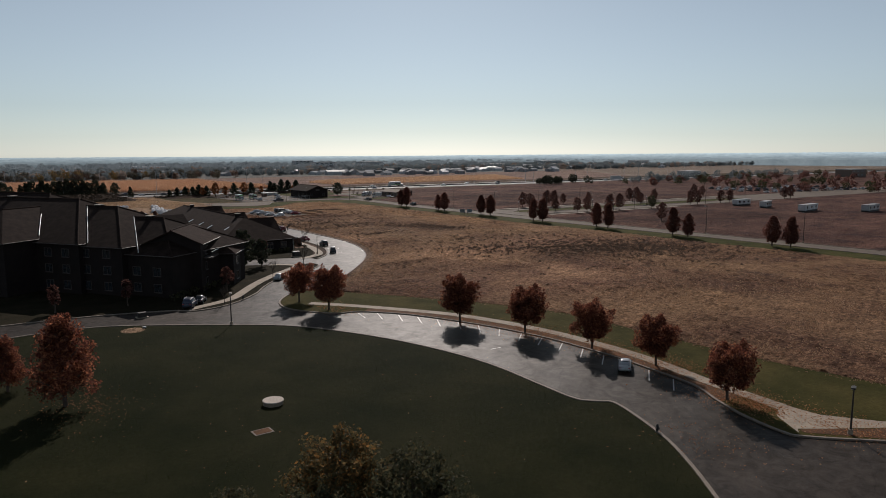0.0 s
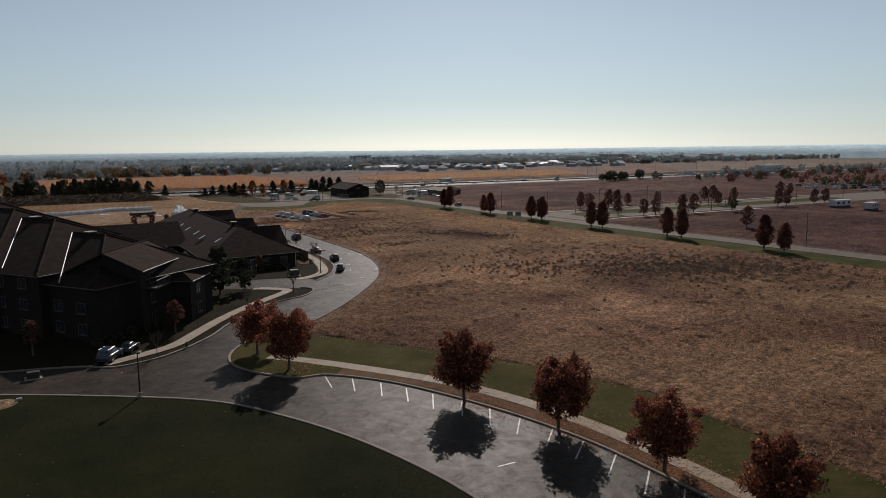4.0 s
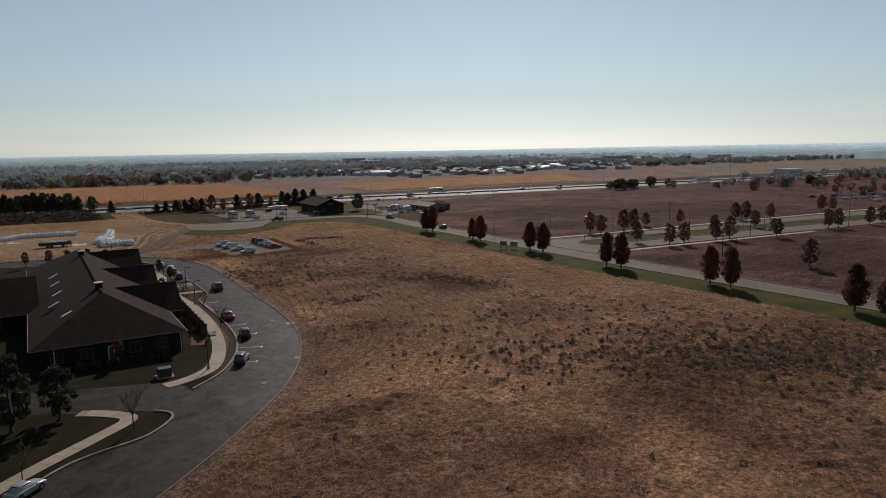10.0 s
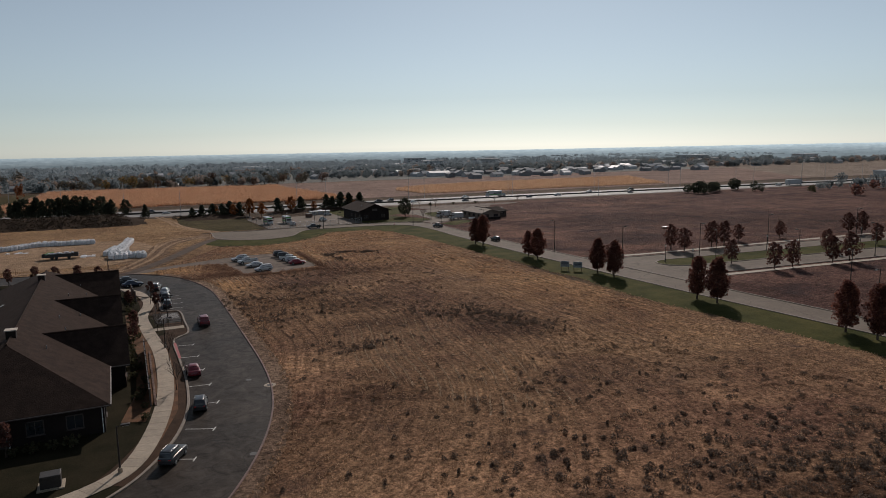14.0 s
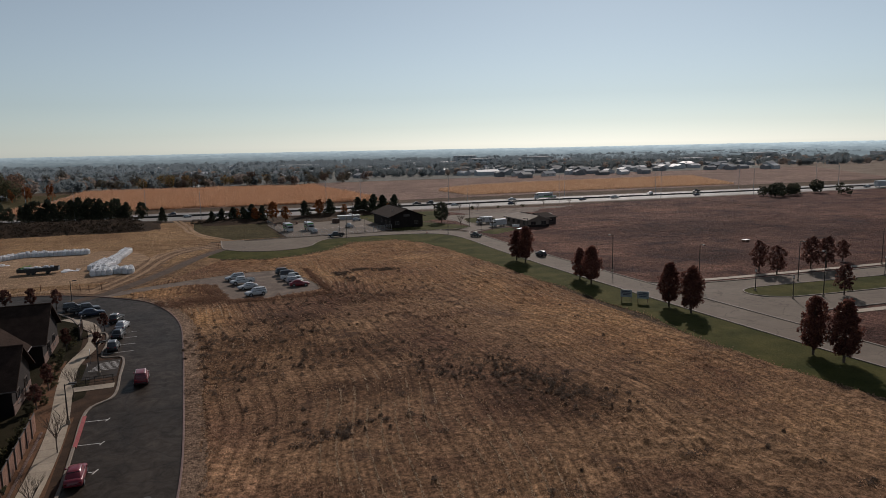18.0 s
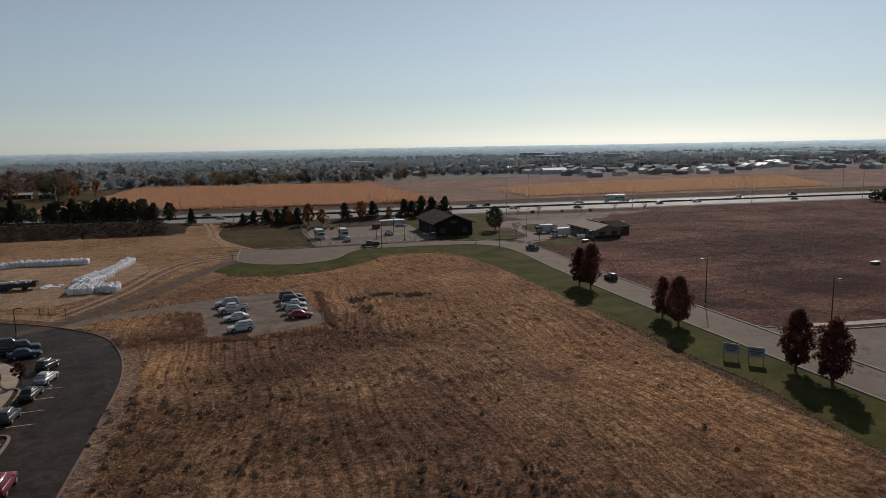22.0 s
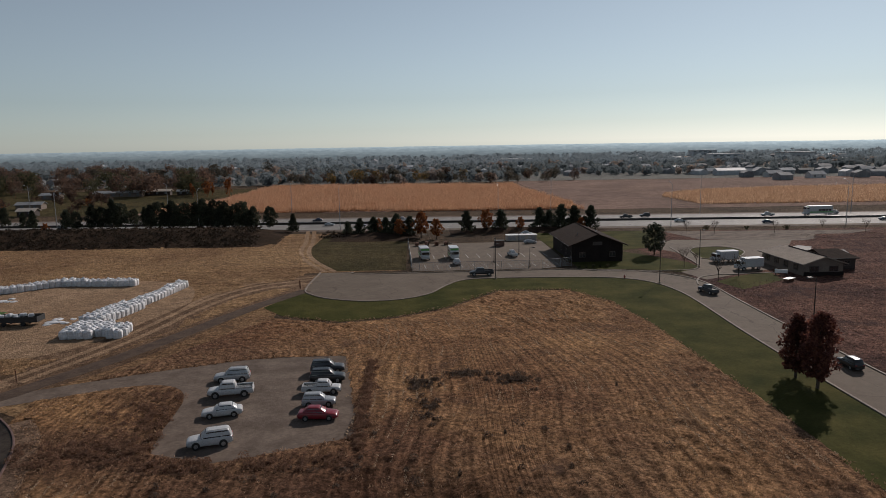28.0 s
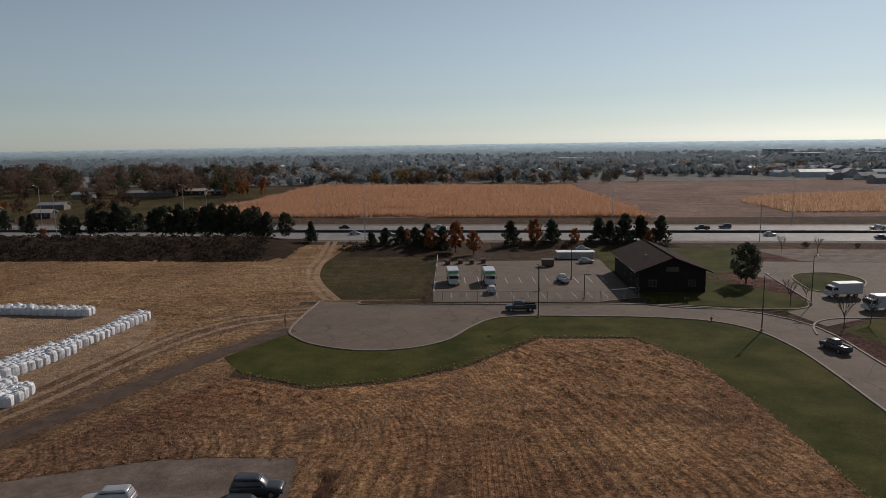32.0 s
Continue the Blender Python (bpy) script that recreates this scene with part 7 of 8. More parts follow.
# cedar fence along the footpath
fence = tagged(empty("garden_fence"), "brown cedar board fence with dark posts", "fence")
runs = [((76.7, 166.6), (77.0, 190.4)), ((77.0, 227.0), (76.4, 236.0))]
for a, b in runs:
    a, b = Vector(a), Vector(b)
    n = int((b - a).length / 0.16)
    ang = math.degrees(math.atan2(b.y - a.y, b.x - a.x))
    first = None
    for k in range(n):
        p = a.lerp(b, (k + 0.5) / n)
        if first is None:
            bm = bmesh.new()
            box(bm, 0, 0, 0.98, 0.14, 0.03, 1.86)
            first = part("board", bm, M_WOODFENCE, fence)
            first.matrix_basis = pose(p.x, p.y, 0, 0, 0, ang)
        else:
            twin(first, pose(p.x, p.y, 0, 0, 0, ang), fence)
    for k in range(int((b - a).length / 2.4) + 1):
        p = a.lerp(b, min(1, k * 2.4 / (b - a).length))
        bm = bmesh.new()
        box(bm, p.x + 0.04, p.y, 1.0, 0.18, 0.18, 2.06, bevel=0.015)
        box(bm, p.x + 0.04, p.y, 2.06, 0.24, 0.24, 0.08)
        part("post", bm, M_DARKTRIM, fence)
    bm = bmesh.new()
    c = (a + b) / 2
    box(bm, c.x, c.y, 1.96, (b - a).length, 0.09, 0.06, rz=ang)
    part("top_rail", bm, M_DARKTRIM, fence)

# the three-storey building in the shade of the low sun: hipped blocks stepping down along one slanting line
big = tagged(empty("tall_house"), "large three-storey brown building with stepped hipped roofs", "building")
big.matrix_basis = pose(24, 147.6, 0, 0, 0, -55.7)


def add_storeys(parent, x0, x1, y, rz, floors, step=3.6, m=None):
    for fl in range(floors):
        n = max(1, int((x1 - x0) / step))
        for k in range(n):
            window(parent, x0 + (x1 - x0) * (k + 0.5) / n, y, 1.5 + fl * 2.8, 1.6, 1.4, rz)


def valley(roof, a, b, label="white metal flashing in the roof valley"):
    bm = bmesh.new()
    tube(bm, a, b, 0.07, 0.07, 4)
    part("valley_flashing", bm, M_TRIM, roof, label)


PITCH = 0.49
BLOCKS = {}
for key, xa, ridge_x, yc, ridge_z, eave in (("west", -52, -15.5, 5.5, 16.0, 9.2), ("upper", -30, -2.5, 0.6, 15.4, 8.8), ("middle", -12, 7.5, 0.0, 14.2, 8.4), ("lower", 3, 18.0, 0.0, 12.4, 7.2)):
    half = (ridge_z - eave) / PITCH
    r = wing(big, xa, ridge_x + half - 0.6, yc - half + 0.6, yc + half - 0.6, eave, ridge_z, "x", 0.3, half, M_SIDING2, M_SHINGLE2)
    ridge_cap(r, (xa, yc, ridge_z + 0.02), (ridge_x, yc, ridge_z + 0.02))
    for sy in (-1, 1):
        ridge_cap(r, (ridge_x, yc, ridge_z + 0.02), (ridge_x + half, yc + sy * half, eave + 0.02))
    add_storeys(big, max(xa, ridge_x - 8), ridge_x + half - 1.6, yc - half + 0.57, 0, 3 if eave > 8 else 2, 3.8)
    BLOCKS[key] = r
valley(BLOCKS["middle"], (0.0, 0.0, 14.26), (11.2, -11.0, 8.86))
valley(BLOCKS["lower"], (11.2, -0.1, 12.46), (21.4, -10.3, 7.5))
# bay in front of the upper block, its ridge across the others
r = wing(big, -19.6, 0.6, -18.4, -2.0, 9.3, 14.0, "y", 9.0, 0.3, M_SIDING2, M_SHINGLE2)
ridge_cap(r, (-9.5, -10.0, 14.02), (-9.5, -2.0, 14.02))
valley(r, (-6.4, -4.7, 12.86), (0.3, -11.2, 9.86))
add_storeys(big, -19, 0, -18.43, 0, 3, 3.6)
for x, y, z in ((-20, 0.6, 14.9), (3, 0.0, 13.7), (15, 0.0, 11.9)):
    stack(BLOCKS["upper"], x, y, z)
side_wing = tagged(empty("tall_house_annex"), "three-storey brown annex with a broad shingle roof", "building")
side_wing.matrix_basis = pose(36.2, 128.4, 0, 0, 0, 57)
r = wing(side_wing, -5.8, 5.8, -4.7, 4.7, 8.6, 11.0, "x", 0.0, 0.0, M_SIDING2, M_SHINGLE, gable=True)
ridge_cap(r, (-6.4, 0, 11.02), (6.4, 0, 11.02))
add_storeys(side_wing, -5, 5, -4.73, 0, 3, 3.4)
for fl in range(3):
    for y in (-2.4, 2.4):
        window(side_wing, 5.83, y, 1.5 + fl * 2.8, 1.5, 1.4, 90)
r = wing(side_wing, 0.8, 6.2, -8.6, -4.8, 6.0, 7.3, "x", 2.0, 2.0, M_SIDING2, M_SHINGLE)
add_storeys(side_wing, 1.2, 5.8, -8.63, 0, 2, 2.4)
balcony = empty("balcony")
balcony.parent = side_wing
bm = bmesh.new()
box(bm, -2.2, -5.5, 5.9, 4.4, 1.5, 0.2)
part("balcony_floor", bm, M_DARKTRIM, balcony)
bm = bmesh.new()
box(bm, -2.2, -6.2, 6.95, 4.4, 0.08, 0.1)
part("handrail", bm, M_TRIM, balcony, "white balcony handrail")
for k in range(12):
    bm = bmesh.new()
    box(bm, -4.3 + k * 0.38, -6.2, 6.45, 0.04, 0.04, 0.95)
    part("baluster", bm, M_DARKTRIM, balcony)
# dark service hall behind the turning circle
hall = tagged(empty("service_hall"), "dark brown hall with a low gabled shingle roof", "building")
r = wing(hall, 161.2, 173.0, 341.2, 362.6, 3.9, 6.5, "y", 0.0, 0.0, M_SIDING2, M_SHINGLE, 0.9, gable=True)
ridge_cap(r, (167.1, 340.3, 6.52), (167.1, 363.5, 6.52))
for x in (163.6, 170.6):
    window(hall, x, 341.17, 1.7, 1.3, 1.1, 0)
for y in (342, 347, 352):
    window(hall, 161.18, y, 1.8, 1.2, 1.1, -90)
    window(hall, 173.02, y, 1.8, 1.2, 1.1, 90)
bm = bmesh.new()
box(bm, 167.1, 341.16, 4.2, 2.2, 0.06, 0.8)
part("sign_panel", bm, M_DARKTRIM, hall)
for x, y in ((164.0, 348), (169.8, 353)):
    bm = bmesh.new()
    tube(bm, (x, y, 4.4), (x, y, 5.8), 0.12, 0.12, 8)
    part("vent_pipe", bm, M_METAL, r)
shed = tagged(empty("storage_shed"), "pale long storage shed behind the yard", "shed")
bm = bmesh.new()
box(bm, 155.2, 378.5, 0.72, 8.5, 2.6, 1.5)
part("body", bm, M_PALEWALL, shed)
bm = bmesh.new()
box(bm, 155.2, 378.5, 1.53, 8.8, 2.9, 0.14)
part("roof", bm, M_TRIM, shed)
for k in range(3):
    bm = bmesh.new()
    box(bm, 152.4 + k * 2.8, 377.17, 0.72, 2.2, 0.06, 1.2)
    part("roller_door", bm, M_METAL, shed)

# low office with pale walls
office = tagged(empty("low_office"), "low pale office with a tan shallow gabled roof", "building")
r = wing(office, 203.0, 211.0, 318.6, 335.4, 2.6, 4.1, "y", 0.0, 3.0, M_OFFICEWALL, M_BUFF, 0.7, gable=True)
ridge_cap(r, (207.0, 317.9, 4.12), (207.0, 332.0, 4.12))
wing(office, 211.0, 217.4, 324.6, 332.6, 2.6, 3.9, "x", 0.0, 2.0, M_SIDING, M_SHINGLE, 0.5, gable=True)
for x in (205.0, 209.0):
    window(office, x, 318.57, 1.5, 1.8, 1.1, 0, M_DARKTRIM)
for k in range(4):
    window(office, 202.97, 321.6 + k * 3.8, 1.5, 1.5, 1.1, -90, M_DARKTRIM)
for x in (213.0, 215.6):
    window(office, x, 324.57, 1.5, 1.2, 1.0, 0, M_DARKTRIM)
# dark strip added at the front wall's foot, standing in for shadow
bm = bmesh.new()
box(bm, 207.0, 318.54, 0.45, 8.2, 0.08, 0.9)
part("dark_base", bm, M_SIDING2, office)
sign = tagged(empty("lawn_sign"), "low white sign panel on the grass", "sign")
bm = bmesh.new()
box(bm, 199.6, 321.0, 0.75, 2.4, 0.16, 0.8, rz=-20, bevel=0.03)
part("panel", bm, M_TRIM, sign)
for dx in (-0.9, 0.9):
    bm = bmesh.new()
    box(bm, 199.6 + dx, 321.0 - dx * 0.36, 0.2, 0.14, 0.14, 0.6)
    part("post", bm, M_BRONZE, sign)


# ---- fixtures and loose things ----
def street_lamp(h, arm, label, globe=False):
    root = tagged(empty("street_lamp"), label, "street lamp")
    bm = bmesh.new()
    tube(bm, (0, 0, 0), (0, 0, 0.5), 0.22, 0.20, 10)
    part("base", bm, M_CONCRETE, root)
    bm = bmesh.new()
    tube(bm, (0, 0, 0.45), (0, 0, h), 0.09, 0.055, 8)
    part("pole", bm, M_BRONZE, root)
    if globe:
        bm = bmesh.new()
        tube(bm, (0, 0, h), (0, 0, h + 0.12), 0.1, 0.14, 8)
        tube(bm, (0, 0, h + 0.52), (0, 0, h + 0.66), 0.17, 0.04, 8)
        part("cap", bm, M_BRONZE, root)
        bm = bmesh.new()
        tube(bm, (0, 0, h + 0.12), (0, 0, h + 0.52), 0.13, 0.16, 10)
        part("globe", bm, M_LAMPWHITE, root)
        return root
    bm = bmesh.new()
    tube(bm, (0, 0, h - 0.12), (arm, 0, h), 0.04, 0.035, 6)
    part("arm", bm, M_BRONZE, root)
    bm = bmesh.new()
    box(bm, arm + 0.3, 0, h + 0.02, 0.75, 0.36, 0.16, bevel=0.04)
    head = part("lamp_head", bm, M_BRONZE, root)
    bm = bmesh.new()
    box(bm, arm + 0.3, 0, h - 0.07, 0.6, 0.28, 0.03)
    part("lens", bm, M_LAMPWHITE, head)
    return root


lamp = street_lamp(8.2, 0.7, "tall dark street lamp with a box head")
lamp.matrix_basis = pose(141.5, 324.0, 0, 0, 0, 90)
tagged(lamp, group="street lamps")
for x, y, h in ((172.4, 315.2, 40), (187.8, 218.9, -90), (181.6, 279, 180), (181.5, 239, 180), (216.3, 191.6, 90), (243, 190.8, 90), (208, 213.4, -90), (240, 219.4, -90), (275, 217, -90), (199.1, 167.5, 180), (182.8, 152, 180), (183.8, 118, 180), (185, 90, 180), (290, 187, 90), (320, 185, 90), (330, 214, -90), (186.8, 331, 30), (150.8, 353.5, 90), (200.4, 201.1, 60)):
    copy_thing(lamp, pose(x, y, 0, 0, 0, h))
low_lamp = street_lamp(4.4, 0.45, "short dark lamp post beside the footpath")
low_lamp.matrix_basis = pose(33.0, 95.2, 0, 0, 0, 70)
tagged(low_lamp, group="short lamp posts")
for x, y, h in ((62.4, 25.4, 200), (73.4, 150.4, 0), (79.9, 191.0, 0), (72.4, 256.3, 0), (81.4, 207.4, 0), (132.8, 345.4, 0), (143.4, 343, 0), (150.6, 336.2, 0), (167.2, 396, 0)):
    copy_thing(low_lamp, pose(x, y, 0, 0, 0, h))
globe = street_lamp(3.6, 0, "small lamp post with a white globe", True)
globe.matrix_basis = pose(193.6, 210.2, 0)
tagged(globe, group="globe lamps")
for x, y in ((194.5, 202.4), (228, 209.8), (228, 201), (262, 207), (262, 199)):
    copy_thing(globe, pose(x, y, 0))
tall = tagged(empty("highway_lamp"), "very tall slim highway lamp on a grey pole", "street lamp")
bm = bmesh.new()
tube(bm, (0, 0, 0), (0, 0, 13.5), 0.14, 0.07, 8)
part("pole", bm, M_METAL, tall)
bm = bmesh.new()
tube(bm, (0, 0, 13.4), (2.2, 0, 14.2), 0.05, 0.04, 6)
part("arm", bm, M_METAL, tall)
bm = bmesh.new()
box(bm, 2.5, 0, 14.2, 0.8, 0.3, 0.14, bevel=0.03)
part("lamp_head", bm, M_METAL, tall)
tall.matrix_basis = pose(101, highway_y(101) - 18, 0, 0, 0, 90)
tagged(tall, group="highway lamps")
for k, x in enumerate((55, 8, -45, -100, 152, 207, 262, 318, 374, 430, 490, 550, 620)):
    copy_thing(tall, pose(x, highway_y(x) - 18, 0, 0, 0, 90))
    copy_thing(tall, pose(x + 24, highway_y(x + 24) + 18.5, 0, 0, 0, -90))

# bulk bags
srng = random.Random(21)


def bulk_bag(seed):
    rng = random.Random(seed)
    root = tagged(empty("bulk_bag"), "full white woven bulk bag with a tied top", "bulk bag")
    v, f = [], []
    n = 12
    rings = [(0.0, 0.46), (0.08, 0.53), (0.5, 0.56), (0.95, 0.53), (1.08, 0.42), (1.14, 0.22), (1.22, 0.14), (1.28, 0.2)]
    for z, r in rings:
        for k in range(n):
            a = 2 * math.pi * k / n
            sq = 1 / max(abs(math.cos(a)), abs(math.sin(a))) ** 0.55 if z < 1.1 else 1
            q = r * sq * rng.uniform(0.94, 1.06)
            v.append((math.cos(a) * q, math.sin(a) * q, z + rng.uniform(-0.03, 0.03) * (z > 0)))
    for i in range(len(rings) - 1):
        for k in range(n):
            f.append((i * n + k, i * n + (k + 1) % n, (i + 1) * n + (k + 1) % n, (i + 1) * n + k))
    f += [tuple(range(n))[::-1], tuple((len(rings) - 1) * n + k for k in range(n))]
    mesh_ob("sack", v, f, M_SACK, root)
    for sx in (-1, 1):
        for sy in (-1, 1):
            bm = bmesh.new()
            p = [Vector((sx * 0.42, sy * 0.42, 1.0)), Vector((sx * 0.36, sy * 0.42, 1.14)), Vector((sx * 0.2, sy * 0.36, 1.05))]
            tube(bm, p[0], p[1], 0.03, 0.03, 4)
            tube(bm, p[1], p[2], 0.03, 0.03, 4)
            part("strap", bm, M_SACK, root)
    return root


bags = [bulk_bag(k) for k in range(3)]
bag_spots = []
row1 = curve([(30, 318), (40, 319.6), (46, 321.5), (50, 325.0), (53.4, 327.2), (58, 326.6), (63, 326.0), (68.2, 325.6)])
for p, h in along(row1, 1.12):
    for off in (0, 1.1):
        n = Vector((-math.sin(radians(h)), math.cos(radians(h)))) * off
        bag_spots.append((p.x + n.x, p.y + n.y, h))
row2 = curve([(78.4, 323.4), (77.4, 316), (76.0, 308), (74.6, 301), (73.0, 295)])
for p, h in along(row2, 1.12):
    for off in (0, 1.15) if p.y > 306 else (-1.1, 0, 1.1, 2.2):
        n = Vector((-math.sin(radians(h)), math.cos(radians(h)))) * off
        bag_spots.append((p.x + n.x - 0.6, p.y + n.y, h))
for i in range(8):
    for j in range(6):
        if srng.random() < 0.9 and not (j > 3 and i > 4):
            bag_spots.append((73.0 + i * 1.14 + srng.uniform(-0.12, 0.12), 287.0 + j * 1.14 + srng.uniform(-0.15, 0.15), srng.uniform(0, 20)))
used = [False] * 3
for x, y, h in bag_spots:
    k = srng.randrange(3)
    m = pose(x, y, -0.01, srng.uniform(-3, 3), srng.uniform(-3, 3), h + srng.uniform(-12, 12))
    m = m @ Matrix.Diagonal((1.12, 1.12, srng.uniform(0.98, 1.16), 1))
    if not used[k]:
        used[k] = True
        bags[k].matrix_basis = m
        tagged(bags[k], group="bulk bags in the dirt yard")
    else:
        copy_thing(bags[k], m)
for k in range(3):
    if not used[k]:
        bags[k].matrix_basis = pose(70 + k, 300, 0)
heap = empty("empty_sacks")
tagged(heap, "crumpled white empty sacks on the dirt", "sacks")
for i in range(14):
    bm = bmesh.new()
    bmesh.ops.create_icosphere(bm, subdivisions=2, radius=srng.uniform(0.45, 0.9))
    for v in bm.verts:
        v.co.z = max(0.0, v.co.z) * 0.28 + noise.noise(v.co * 2.1 + Vector((i, 0, 0))) * 0.14
        v.co.x *= 1 + 0.25 * noise.noise(v.co * 1.3)
        v.co.z = max(v.co.z, -0.02)
    o = part("sack", bm, M_SACK, heap)
    o.matrix_basis = pose(*((66.2 + srng.uniform(-0.8, 2.6), 297 + srng.uniform(-1.5, 2.5)) if i < 9 else (46 + srng.uniform(0, 6), 315 + srng.uniform(-2, 1.5))), 0.0, 0, 0, srng.uniform(0, 180))
skip = tagged(empty("flatbed_trailer"), "dark flatbed trailer loaded with sacks and scrap", "trailer")
bm = bmesh.new()
box(bm, 60.6, 296.2, 0.75, 8.6, 2.4, 0.2)
for sy in (-1.2, 1.2):
    box(bm, 60.6, 296.2 + sy, 1.15, 8.6, 0.08, 0.75)
for sx in (-4.3, 4.3):
    box(bm, 60.6 + sx, 296.2, 1.15, 0.08, 2.4, 0.75)
part("bed", bm, M_BLACK, skip)
for x in (58.6, 59.6, 62.6):
    for sy in (-1.0, 1.0):
        bm = bmesh.new()
        tube(bm, (x, 296.2 + sy - 0.12, 0.38), (x, 296.2 + sy + 0.12, 0.38), 0.38, 0.38, 14)
        part("wheel", bm, M_TYRE, skip)
for i in range(12):
    bm = bmesh.new()
    box(bm, 57.4 + i * 0.55, 296.2 + srng.uniform(-0.7, 0.7), 1.35 + srng.uniform(-0.1, 0.3), 0.7, 0.6, 0.5, srng.uniform(0, 90), bevel=0.12)
    part("sack", bm, M_SACK, skip)
bm = bmesh.new()
for i in range(6):
    tube(bm, (56.6 + i * 0.25, 295.6, 1.4), (57.8 + i * 0.3, 296.9, 2.0), 0.05, 0.05, 5)
part("scrap", bm, M_GREENBAND, skip)

# chain-link fence of the yard: posts, rails and wires
yard = tagged(empty("yard_fence"), "grey chain-link fence round the paved yard", "fence")
line = [(160.2, 337.0), (153.0, 334.2), (124.4, 334.2), (123.2, 374.0)]
post0 = rail = None
for (xa, ya), (xb, yb) in zip(line, line[1:]):
    a, b = Vector((xa, ya)), Vector((xb, yb))
    L = (b - a).length
    ang = math.degrees(math.atan2(yb - ya, xb - xa))
    for k in range(int(L / 3) + 1):
        p = a.lerp(b, min(1.0, k * 3 / L))
        if post0 is None:
            bm = bmesh.new()
            tube(bm, (0, 0, 0), (0, 0, 1.95), 0.04, 0.04, 6)
            post0 = part("post", bm, M_METAL, yard)
            post0.matrix_basis = pose(p.x, p.y, 0)
        else:
            twin(post0, pose(p.x, p.y, 0), yard)
    bm = bmesh.new()
    for z in (0.1, 1.9):
        tube(bm, (xa, ya, z), (xb, yb, z), 0.025, 0.025, 5)
    part("rail", bm, M_METAL, yard)
    v, f = [], []
    for k in range(int(L / 0.28)):
        for s in (0, 1.5):
            d = (b - a) / L
            p0, p1 = a + d * min(L, k * 0.28 + s), a + d * min(L, k * 0.28 + 1.5 - s)
            n = Vector((-d.y, d.x)) * 0.006
            i = len(v)
            e = d * 0.012
            v += [(*(p0 - e), 0.1), (*(p0 + e), 0.1), (*(p1 + e), 1.9), (*(p1 - e), 1.9)]
            f.append((i, i + 1, i + 2, i + 3))
    mesh_ob("wire_mesh", v, f, M_METAL, yard)
dump = tagged(empty("dumpster"), "rust-brown steel dumpster in the yard", "dumpster")
bm = bmesh.new()
box(bm, 147.7, 368, 0.8, 2.6, 1.6, 1.4, bevel=0.04)
part("bin", bm, M_STONE, dump)
bm = bmesh.new()
box(bm, 147.7, 368, 1.55, 2.7, 1.7, 0.08)
part("lid", bm, M_BLACK, dump)
for i, (x, y) in enumerate(((125.6, 371), (128.4, 372), (131.0, 371.5), (133.6, 372.4))):
    b = tagged(empty("pallet_stack"), "stack of brown pallets in the yard", "pallets", "pallet stacks")
    for k in range(6):
        bm = bmesh.new()
        box(bm, x, y, 0.045 + k * 0.17, 0.09, 1.0, 0.1)
        pallet = part("pallet", bm, M_WOODFENCE, b)
        for s in (-0.5, 0.5):
            bm = bmesh.new()
            box(bm, x + s, y, 0.045 + k * 0.17, 0.09, 1.0, 0.1)
            part("bearer", bm, M_WOODFENCE, pallet)
        for s in range(4):
            bm = bmesh.new()
            box(bm, x, y - 0.44 + s * 0.29, 0.11 + k * 0.17, 1.1, 0.15, 0.03)
            part("slat", bm, M_WOODFENCE, pallet)

# storm drain in the gutter
drain = tagged(empty("storm_drain"), "round concrete storm drain with an iron lid at the kerb", "drain")
bm = bmesh.new()
tube(bm, (90.2, 167.4, -0.05), (90.2, 167.4, 0.03), 0.75, 0.72, 20)
part("apron", bm, M_CONCRETE, drain)
bm = bmesh.new()
tube(bm, (90.2, 167.4, 0.02), (90.2, 167.4, 0.045), 0.38, 0.38, 18)
part("lid", bm, M_BRONZE, drain)

# signs, hydrants, boxes, posts
for x, y, h in ((166.6, 213.4, -42), (168.4, 211.0, -42)):
    s = tagged(empty("land_sign"), "faded blue roadside sign board on two posts", "sign", "roadside signs")
    s.matrix_basis = pose(x, y, 0, 0, 0, h)
    bm = bmesh.new()
    box(bm, 0, 0, 1.45, 2.0, 0.06, 1.3)
    panel = part("board", bm, M_SIGNFACE, s)
    for z, w in ((1.8, 1.4), (1.5, 1.6), (1.2, 1.2)):
        bm = bmesh.new()
        box(bm, 0, -0.04, z, w, 0.02, 0.14)
        part("text_bar", bm, CAR_PAINT["navy"], panel)
    for sx in (-0.85, 0.85):
        bm = bmesh.new()
        box(bm, sx, 0.05, 0.8, 0.1, 0.1, 2.0)
        part("post", bm, M_WOODFENCE, s)


def hydrant(x, y, material, label):
    root = tagged(empty("fire_hydrant"), label, "hydrant")
    root.matrix_basis = pose(x, y, 0)
    bm = bmesh.new()
    tube(bm, (0, 0, 0), (0, 0, 0.08), 0.17, 0.17, 10)
    tube(bm, (0, 0, 0.05), (0, 0, 0.6), 0.11, 0.11, 10)
    part("barrel", bm, material, root)
    bm = bmesh.new()
    tube(bm, (0, 0, 0.6), (0, 0, 0.78), 0.14, 0.05, 10)
    part("bonnet", bm, material, root)
    bm = bmesh.new()
    tube(bm, (-0.2, 0, 0.45), (0.2, 0, 0.45), 0.06, 0.06, 8)
    tube(bm, (0, -0.2, 0.4), (0, 0, 0.4), 0.07, 0.07, 8)
    part("outlets", bm, material, root)


